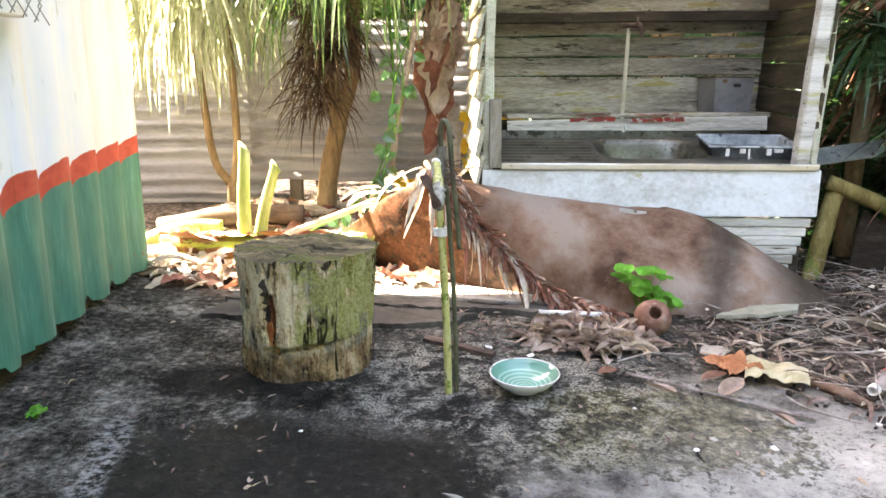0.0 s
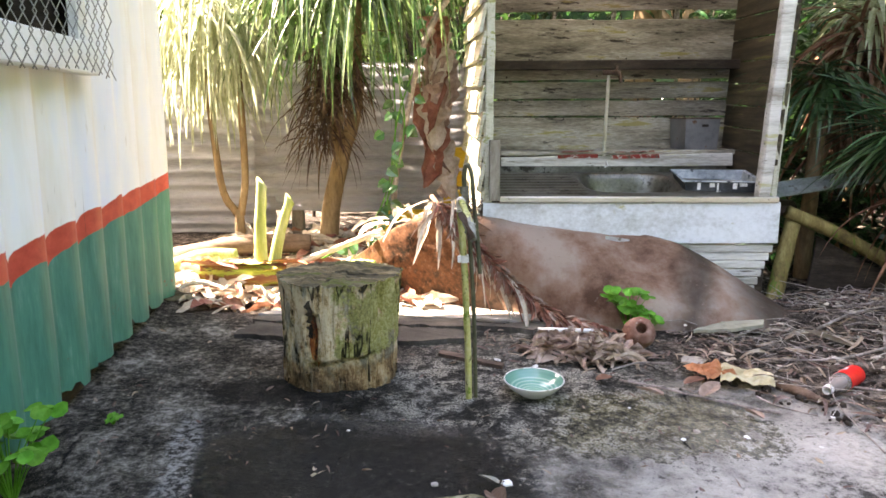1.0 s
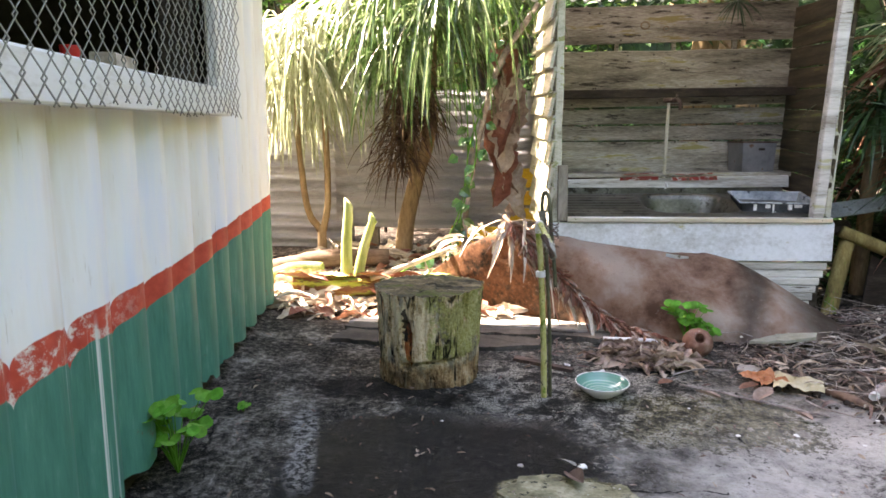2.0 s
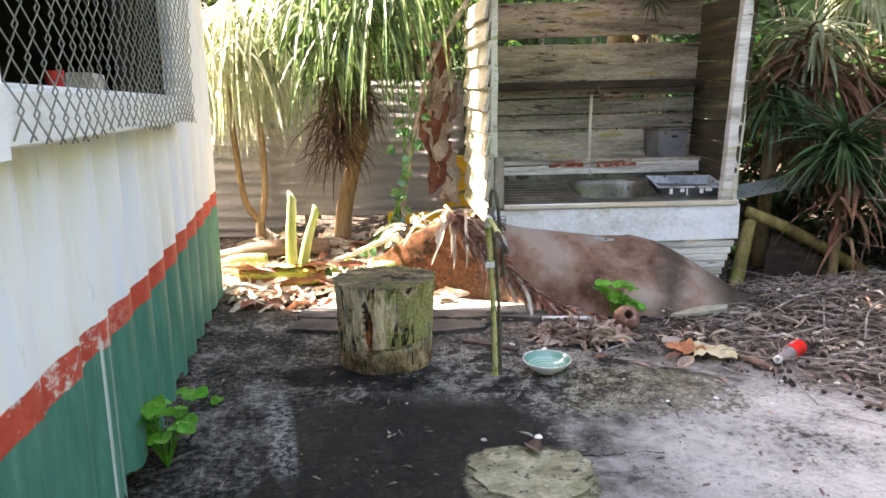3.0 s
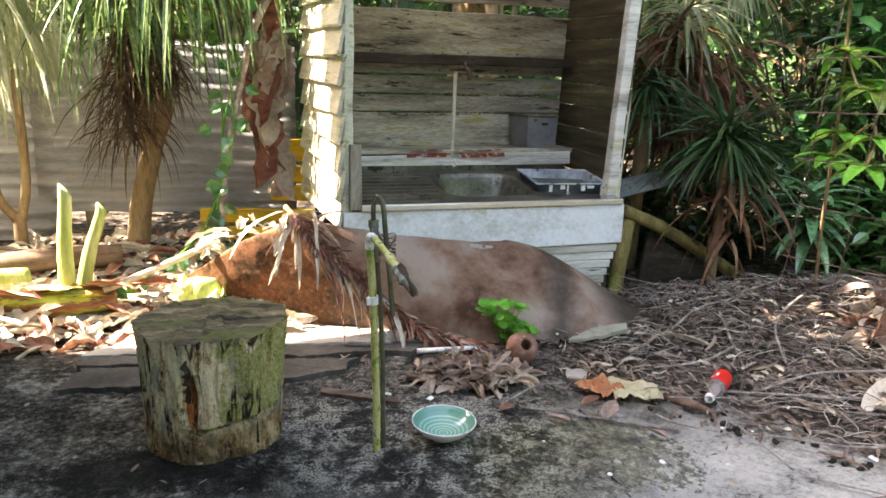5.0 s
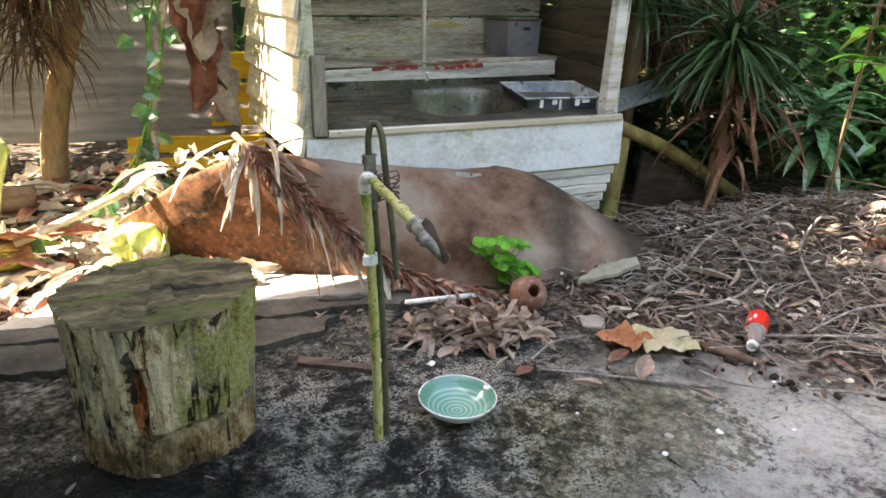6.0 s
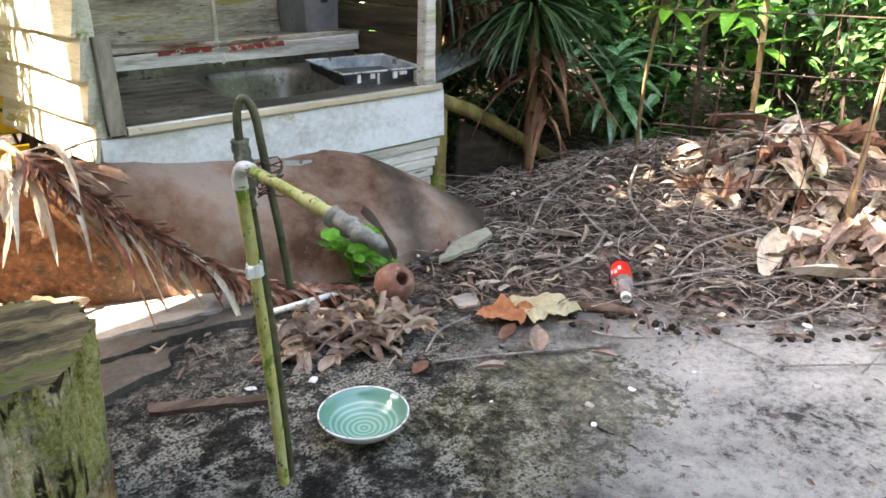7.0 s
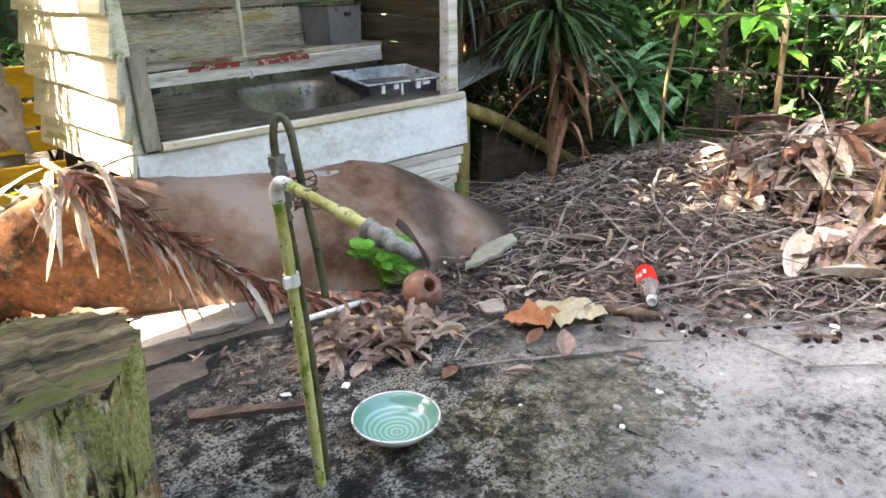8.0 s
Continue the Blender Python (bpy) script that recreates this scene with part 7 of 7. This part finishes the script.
GL = "dense green leafy shrub behind the yard"
for k, (c, size, n, L) in enumerate((
        ((3.1, 3.6, 0.75), (0.5, 0.45, 0.7), 1900, 0.125), ((3.45, 2.95, 0.65), (0.5, 0.5, 0.65), 1900, 0.12), ((3.85, 2.2, 0.7), (0.55, 0.5, 0.7), 1700, 0.125),
        ((3.3, 4.4, 1.3), (0.7, 0.6, 0.9), 1600, 0.1), ((4.3, 3.4, 1.5), (0.8, 0.8, 1.2), 1700, 0.1), ((4.6, 2.2, 1.5), (0.7, 0.8, 1.2), 1400, 0.1),
        ((2.9, 3.2, 1.5), (0.45, 0.4, 0.35), 260, 0.12), ((2.6, 4.9, 1.6), (0.8, 0.5, 1.1), 1500, 0.1),
        ((0.5, 5.2, 1.2), (0.7, 0.4, 1.1), 1300, 0.09), ((1.5, 5.1, 1.1), (0.7, 0.4, 1.1), 1200, 0.09),
        ((2.2, 4.7, 0.6), (0.6, 0.35, 0.6), 1100, 0.09), ((1.75, 4.4, 0.5), (0.3, 0.3, 0.5), 500, 0.08),  ((5.2, 3.2, 1.3), (0.7, 1.2, 1.3), 1500, 0.12), ((3.9, 5.2, 1.3), (0.9, 0.6, 1.3), 1500, 0.12), ((3.0, 2.45, 0.5), (0.35, 0.35, 0.45), 700, 0.075))):
    shrub("leafy_shrub", c, size, n, L, GL, 50 + k, M["glossy_leaf"] if k in (0, 1, 2, 6, 14) else None)
# two of these also stand where they keep sun off the iron fence
for k, (c, size, n, L) in enumerate((
        ((-1.55, 5.05, 1.65), (0.6, 0.25, 0.5), 1500, 0.085), ((-0.9, 5.4, 1.5), (0.8, 0.4, 0.75), 1700, 0.085), ((-2.4, 5.2, 1.8), (0.75, 0.35, 0.75), 1900, 0.085), ((-0.1, 5.4, 1.7), (0.7, 0.4, 0.9), 1500, 0.085), ((-1.4, 6.2, 2.1), (1.2, 0.5, 1.0), 1500, 0.1), ((0.3, 6.2, 2.2), (1.2, 0.5, 1.0), 1300, 0.1))):
    shrub("sunlit_shrub", c, size, n, L, "bright sunlit green shrub behind the iron fence", 80 + k, M["sun_leaf"])


def tall_tree(c, h, seed):
    t = thing("shade_tree", "tall leafy tree shading the yard's edge", "tree", loc=(c[0], c[1], 0))
    r = random.Random(seed)
    wood, bm = bmesh.new(), bmesh.new()
    tube(wood, spline([(c[0], c[1], -0.1), (c[0] + 0.1, c[1], h * 0.3), (c[0], c[1] + 0.1, h * 0.75)], 5), [0.14 - 0.008 * i for i in range(11)], 10, 0.1)
    for k in range(26):
        a, z = r.uniform(0, 6.28), h * r.uniform(0.4, 1.0)
        p = Vector((c[0] + math.cos(a) * h * 0.32 * r.uniform(0.4, 1), c[1] + math.sin(a) * h * 0.32 * r.uniform(0.4, 1), z))
        b = Vector((c[0], c[1], z * 0.72))
        tube(wood, [b, b.lerp(p, 0.5) + Vector((0, 0, 0.12)), p], [0.045, 0.025, 0.01], 6)
        for q in range(75):
            o = p + Vector((r.gauss(0, 0.3), r.gauss(0, 0.3), r.gauss(0, 0.2)))
            e = r.uniform(0, 6.28)
            leaf(bm, o, (math.cos(e), math.sin(e), r.uniform(-0.6, 0.3)), r.uniform(0.1, 0.2), r.uniform(0.05, 0.09), nrm=(r.uniform(-0.5, 0.5), r.uniform(-0.5, 0.5), 1))
    part("trunk", wood, M["trunk"], t, smooth=True)
    part("crown", bm, M["green_leaf"], t, kind="stuff")


for k, (x, y, h) in enumerate(((-2.6, 8.3, 4.4), (-0.2, 8.0, 4.6), (2.2, 7.4, 4.8), (5.2, 6.6, 4.8), (6.4, 4.2, 4.8), (6.2, 1.4, 4.6), (4.2, 7.0, 5.0))):
    tall_tree((x, y), h, 200 + k)

# boughs above the view, added to keep sun off shrubs and leaf pile
overhang = thing("unseen_bough_tree", "unseen leafy tree added so that its boughs shade the yard", "tree", loc=(1.3, 5.3, 0))
r = random.Random(300)
wood, bm = bmesh.new(), bmesh.new()
tube(wood, spline([(1.3, 5.3, -0.1), (1.32, 5.2, 1.2), (1.4, 4.9, 2.6)], 5), [0.12 - 0.006 * i for i in range(11)], 10, 0.1)
for c in ((0.7, 4.6, 2.35), (1.5, 3.8, 2.6), (2.1, 3.5, 2.5), (2.6, 3.9, 2.7), (2.0, 4.4, 2.5), (1.2, 4.3, 2.7), (2.7, 3.2, 2.75), (1.8, 3.2, 2.75), (3.2, 3.7, 2.8), (-0.1, 3.15, 2.65), (0.25, 3.05, 2.75)):
    tip = Vector(c)
    tube(wood, spline([(1.38, 4.95, 2.4), Vector((1.38, 4.95, 2.5)).lerp(tip, 0.5) + Vector((0, 0, 0.15)), tip], 4), [0.04 - 0.003 * i for i in range(9)], 6)
    for q in range(420):
        o = tip + Vector((r.gauss(0, 0.32), r.gauss(0, 0.28), r.gauss(0, 0.14)))
        e = r.uniform(0, 6.28)
        leaf(bm, o, (math.cos(e), math.sin(e), r.uniform(-0.6, 0.3)), r.uniform(0.09, 0.16), r.uniform(0.045, 0.08), nrm=(r.uniform(-0.5, 0.5), r.uniform(-0.5, 0.5), 1))
part("trunk", wood, M["trunk"], overhang, smooth=True)
part("crown", bm, M["green_leaf"], overhang, kind="stuff")

# distant woods close the place all round; their unseen height cuts low sky light
bm = bmesh.new()
NB = 220
rows = []
for i in range(NB + 1):
    a = math.radians(-175 + 350 * i / NB) + math.pi / 2
    R = 9.5 + 1.0 * fbm(math.cos(a) * 3, math.sin(a) * 3, 0, 1.5)
    hgt = 7.2 + 1.6 * fbm(math.cos(a) * 5, math.sin(a) * 5, 4, 2.0)
    rows.append([bm.verts.new((R * math.cos(a) * (1 + 0.05 * fbm(i * 0.3, k, 1)), 2 + R * math.sin(a) * (1 + 0.05 * fbm(i * 0.3, k, 1)), -0.1 + hgt * k / 12)) for k in range(13)])
for p, q in zip(rows, rows[1:]):
    for k in range(12):
        bm.faces.new((p[k], q[k], q[k + 1], p[k + 1]))
single("backdrop_woods", bm, M["far_green"], "dark distant woods closing the place", "woods", kind="structure")

# ------------------------------------------------------------------ wire fence
wires = thing("wire_fence", "loose rusty wire mesh fence with a bent top", "fence", loc=(1.9, 2.3, 0))
A0, B0 = Vector((1.62, 2.56, 0)), Vector((2.45, 1.84, 0))
for k in range(8):
    s = k / 7
    p = A0.lerp(B0, s)
    bm = bmesh.new()
    tube(bm, spline([p + Vector((-0.05, 0.02, 0.1)), p + Vector((0.0, 0.0, 0.4)), p + Vector((0.04, 0.0, 0.8)), p + Vector((0.1, 0.0, 1.5))], 4), 0.0019, 4)
    part("upright_wire", bm, M["rust_wire"], wires)
for k in range(7):
    z = 0.22 + 0.17 * k
    bm = bmesh.new()
    tube(bm, spline([A0 + Vector((-0.02, 0.01, z + 0.03 * math.sin(k))), A0.lerp(B0, 0.35) + Vector((0, 0, z - 0.015)), A0.lerp(B0, 0.7) + Vector((0.01, 0.01, z - 0.03 + 0.02 * math.sin(k * 2))), B0 + Vector((0, 0, z - 0.02))], 5), 0.0019, 4)
    part("cross_wire", bm, M["rust_wire"], wires)
for nm, pts, rad, lab in (("sapling_stem", [(2.62, 2.78, 0.05), (2.64, 2.78, 0.5), (2.66, 2.8, 1.4)], 0.012, "thin grey-green sapling stem behind the wire fence"),
                          ("sapling_stem", [(2.13, 2.18, 0.05), (2.17, 2.17, 0.45), (2.28, 2.17, 0.75), (2.4, 2.15, 1.4)], 0.009, "thin pale tan sapling stem beside the wire fence")):
    s = thing(nm, lab, "sapling", loc=pts[0])
    bm = bmesh.new()
    tube(bm, spline(pts, 8), rad, 9, 0.12)
    part("stem", bm, M["trunk"], s, smooth=True)
    bm = bmesh.new()
    r = random.Random(int(pts[0][0] * 100))
    for k in range(26):
        p = Vector(pts[-2]).lerp(Vector(pts[-1]), r.uniform(0.0, 1.0))
        a = r.uniform(0, 6.28)
        leaf(bm, p, (math.cos(a), math.sin(a), r.uniform(-0.6, 0.4)), r.uniform(0.12, 0.2), r.uniform(0.05, 0.085), bend=0.25)
    part("leaves", bm, M["clover"], s, kind="stuff")

# ------------------------------------------------------------------ leaf pile and twig litter
lp = thing("dry_leaf_pile", "pile of broad curled tan dry leaves under the wire fence", "leaf pile", loc=(2.3, 2.4, 0))
r = random.Random(41)


def pile_spot(k):
    """Two mounds: a tall one by the wire fence and a low one before it."""
    q = math.sqrt(r.random())
    a = r.uniform(0, 6.28)
    if k % 3:
        u, v = 0.34 * q * math.cos(a), 0.2 * q * math.sin(a)
        x, y, h = 2.4 + 0.62 * u + 0.78 * v, 2.5 - 0.78 * u + 0.62 * v, 0.27 * (1 - q * q)
    else:
        u, v = 0.3 * q * math.cos(a), 0.14 * q * math.sin(a)
        x, y, h = 2.02 + 0.7 * u + 0.7 * v, 2.03 - 0.7 * u + 0.7 * v, 0.12 * (1 - q * q)
    return x, y, ground_height(x, y) + 0.02 + h * r.uniform(0.55, 1.0)


for k in range(190):
    x, y, z = pile_spot(k)
    a = r.uniform(0, 6.28)
    bm = bmesh.new()
    torn_leaf(bm, (x, y, z), (math.cos(a), math.sin(a), r.uniform(-0.35, 0.1)), r.uniform(0.08, 0.26), r.uniform(0.025, 0.07), r, 11, 6, r.uniform(0.3, 1.0), 1.6, 1.8, 1.1, 0.4)
    part("broad_leaf", bm, (M["dry_leaf"], M["dry_pale"], M["dry_leaf"], M["dry_pale"], M["dry_brown"])[k % 5], lp)
bm = bmesh.new()
for k in range(420):
    x, y, z = pile_spot(k)
    a = r.uniform(0, 6.28)
    torn_leaf(bm, (x + r.gauss(0, 0.06), y + r.gauss(0, 0.06), z - 0.02), (math.cos(a), math.sin(a), r.uniform(-0.2, 0.3)), r.uniform(0.06, 0.2), r.uniform(0.008, 0.03), r, 7, 2, 0.5, 1.5, 2.0, 0.8)
part("small_leaves", bm, M["dry_leaf"], lp, kind="stuff")
bm = bmesh.new()
for k in range(60):
    x, y, z = pile_spot(1)
    a = r.uniform(0, 6.28)
    d = Vector((math.cos(a), math.sin(a), r.uniform(-0.05, 0.25))) * r.uniform(0.15, 0.4)
    c = Vector((x, y, z + 0.02))
    tube(bm, [c - d * 0.5, c + Vector((0, 0, 0.03)), c + d * 0.5], [0.003, 0.0025, 0.0015], 5)
part("stalk_tangle", bm, M["twig"], lp, kind="stuff")
pale_rosette = thing("pale_bromeliad", "small pale grey-green spiky rosette among dry leaves", "plant", loc=(2.3, 2.45, 0.1))
for k in range(22):
    a = k * 2.4
    bm = bmesh.new()
    blade(bm, (2.3, 2.45, 0.14), (math.cos(a), math.sin(a), 0.9 - 0.03 * k), 0.2, 0.02, droop=0.6, seg=5, fold=0.3)
    part("leaf", bm, M["pale_strap"], pale_rosette)


def in_litter(x, y):
    if x > 0.95 and y + 1.2 * x > 3.62 and y < 3.55 and not (x < 1.5 and y > 3.0):
        return True
    return False


litter = thing("twig_litter", "tangle of grey-brown twigs and dry stalks on dark soil", "twigs", loc=(1.6, 2.7, 0), kind="stuff")
bm = bmesh.new()
r = random.Random(61)
n = 0
tries = 0
while n < 1250 and tries < 40000:
    tries += 1
    x, y = r.uniform(0.95, 3.1), r.uniform(1.7, 3.5)
    if not in_litter(x, y) or (r.random() > 0.3 and y + 1.2 * x < 3.95) or fbm(x, y, 5, 2.6) < r.uniform(-0.5, 0.35):
        continue
    n += 1
    a, L = r.gauss(0.1, 1.1), r.uniform(0.03, 0.2)
    z = ground_height(x, y) + r.uniform(0.004, 0.045)
    d = Vector((math.cos(a), math.sin(a), 0)) * L / 2
    c = Vector((x, y, z))
    bend = Vector((-d.y, d.x, 0)) * r.uniform(-0.2, 0.2) + Vector((0, 0, r.uniform(0, 0.02)))
    rad = r.uniform(0.0006, 0.0017)
    kink = Vector((-d.y, d.x, 0)) * r.uniform(-0.3, 0.3)
    tube(bm, [c - d, c - d * 0.3 + bend, c + d * 0.35 + bend * 0.5 + kink, c + d], [rad, rad * 1.1, rad * 0.9, rad * 0.5], 5, 0.2)
for k in range(36):
    x, y = r.uniform(1.05, 2.8), r.uniform(1.9, 3.4)
    if not in_litter(x, y):
        continue
    a, L = r.gauss(0.2, 0.8), r.uniform(0.25, 0.6)
    d = Vector((math.cos(a), math.sin(a), 0)) * L / 2
    c = Vector((x, y, ground_height(x, y) + r.uniform(0.03, 0.06)))
    bend = Vector((-d.y, d.x, 0)) * r.uniform(-0.16, 0.16)
    rad = r.uniform(0.001, 0.0022)
    tube(bm, spline([c - d, c + bend, c + d], 4), [rad * (1 - 0.06 * i) for i in range(9)], 6, 0.2)
part("twigs", bm, M["twig"], litter, kind="stuff")
bm = bmesh.new()
n = 0
while n < 1300:
    x, y = r.uniform(0.95, 3.1), r.uniform(1.7, 3.5)
    if not in_litter(x, y):
        continue
    n += 1
    a = r.uniform(0, 6.28)
    torn_leaf(bm, (x, y, ground_height(x, y) + 0.004 + 0.022 * r.random()), (math.cos(a), math.sin(a), r.uniform(-0.1, 0.3)), r.uniform(0.03, 0.12), r.uniform(0.0025, 0.009), r, 7, 2, 0.4, 1.4, 2.0, 1.4)
part("leaf_shreds", bm, M["dry_curl"], litter, kind="stuff")
bm = bmesh.new()
n = 0
while n < 260:
    x, y = r.uniform(0.95, 2.9), r.uniform(1.8, 3.4)
    if not in_litter(x, y):
        continue
    n += 1
    a = r.uniform(0, 6.28)
    torn_leaf(bm, (x, y, ground_height(x, y) + 0.01 + 0.025 * r.random()), (math.cos(a), math.sin(a), r.uniform(-0.1, 0.2)), r.uniform(0.012, 0.05), r.uniform(0.003, 0.011), r, 5, 2, 0.3, 1.2, 1.2, 0.8)
part("pale_shreds", bm, M["dry_pale"], litter, kind="stuff")
for nm, count, lo, hi, mt in (("soil_clods", 700, 0.004, 0.015, "soil_dark"), ("pale_grit", 420, 0.002, 0.0055, "pale_slab")):
    bm = bmesh.new()
    n = 0
    while n < count:
        x, y = r.uniform(0.85, 2.9), r.uniform(1.8, 3.5)
        if not in_litter(x, y):
            continue
        n += 1
        rad = r.uniform(lo, hi)
        mt_ = Matrix.Translation((x, y, ground_height(x, y) + rad * 0.3 + (0.012 * r.random() if mt == "pale_slab" else 0))) @ Matrix.Rotation(r.uniform(0, 6.28), 4, (r.random(), r.random(), 1)) @ Matrix.Diagonal((r.uniform(0.7, 1.5), r.uniform(0.6, 1.2), r.uniform(0.5, 0.9), 1))
        bmesh.ops.create_icosphere(bm, subdivisions=1, radius=rad, matrix=mt_)
    part(nm, bm, M[mt], litter, kind="stuff")
# scattered shreds over the concrete and round the sheet's foot
scatter = thing("leaf_crumbs", "scattered dry leaf crumbs and bits on the concrete", "leaf crumbs", loc=(0.4, 2.5, 0), kind="stuff")
bm = bmesh.new()
for k in range(520):
    x, y = r.uniform(-0.9, 1.5), r.uniform(1.3, 3.0)
    near = r.random() < 0.4
    if near:
        x, y = r.gauss(0.75, 0.3), r.gauss(2.78, 0.16)
    dry_strip(bm, (x, y, ground_height(x, y) + 0.003), r.uniform(0, 6.28), r.uniform(0.01, 0.03) if not near else r.uniform(0.02, 0.06), r.uniform(0.003, 0.01) if not near else r.uniform(0.003, 0.01), r, 0.004 if not near else 0.02, 0.6, 0.1)
part("crumbs", bm, M["dry_curl"], scatter, kind="stuff")

STICKS = (((1.05, 2.25), (0.66, 2.47), 0.006), ((1.57, 2.69), (1.2, 2.62), 0.007), ((2.1, 2.95), (1.62, 2.5), 0.009), ((1.9, 2.2), (1.25, 2.45), 0.008), ((1.75, 2.0), (1.2, 2.15), 0.006), ((1.95, 2.35), (1.4, 2.35), 0.007),
          ((1.72, 2.98), (1.5, 2.55), 0.008), ((1.45, 2.9), (1.9, 3.05), 0.008), ((1.6, 1.72), (1.25, 1.8), 0.005), ((1.2, 1.95), (1.55, 1.65), 0.004), ((2.05, 2.1), (1.55, 2.2), 0.006), ((0.84, 2.55), (0.64, 2.48), 0.006),
          ((1.3, 2.75), (1.65, 2.85), 0.005), ((2.2, 3.2), (1.6, 3.1), 0.008), ((1.0, 2.3), (1.1, 2.16), 0.004), ((1.85, 2.6), (1.72, 2.15), 0.009))
for k, (a, b, rad) in enumerate(STICKS):
    bm = bmesh.new()
    a, b = Vector((*a, 0)), Vector((*b, 0))
    mid = a.lerp(b, 0.5) + Vector((-(b - a).y, (b - a).x, 0)) * 0.12 * math.sin(k * 2.1)
    pts = [Vector((p.x, p.y, ground_height(p.x, p.y) + 0.012 + 0.015 * (k % 3))) for p in spline([a, mid, b], 7)]
    tube(bm, pts, [rad * 0.7 * (1 - 0.4 * i / len(pts)) for i in range(len(pts))], 7, 0.2)
    single("fallen_stick", bm, M["twig"], "bare grey-brown fallen stick on the litter", "stick", "fallen sticks on the litter", smooth=True)
for k, (x, y, a, L, w, mt) in enumerate(((0.85, 2.45, 0.3, 0.07, 0.03, "dry_brown"), (0.87, 2.35, 0.8, 0.1, 0.045, "dry_leaf"), (0.76, 2.35, 2.9, 0.08, 0.035, "dry_leaf"), (0.59, 2.46, 0.2, 0.05, 0.028, "dry_brown"), (0.99, 2.22, 2.4, 0.06, 0.03, "dry_leaf"),
                                          (0.44, 2.6, 0.5, 0.06, 0.03, "dry_leaf"), (1.5, 2.75, 2.6, 0.16, 0.05, "dry_pale"), (1.65, 2.2, 0.4, 0.3, 0.07, "dry_pale"), (1.85, 2.0, 2.7, 0.3, 0.09, "dry_pale"), (0.25, 1.8, -1.2, 0.09, 0.045, "bark_bit"), (0.27, 1.84, 2.8, 0.05, 0.02, "tape"))):
    bm = bmesh.new()
    blade(bm, (x, y, ground_height(x, y) + 0.012), (math.cos(a), math.sin(a), 0.12), L, w, droop=0.35, seg=7, fold=0.35, twist=0.5, shape=0.8, curl=0.5)
    single("fallen_leaf", bm, M[mt], "single curled dry leaf lying on the ground", "leaf", "single fallen leaves")
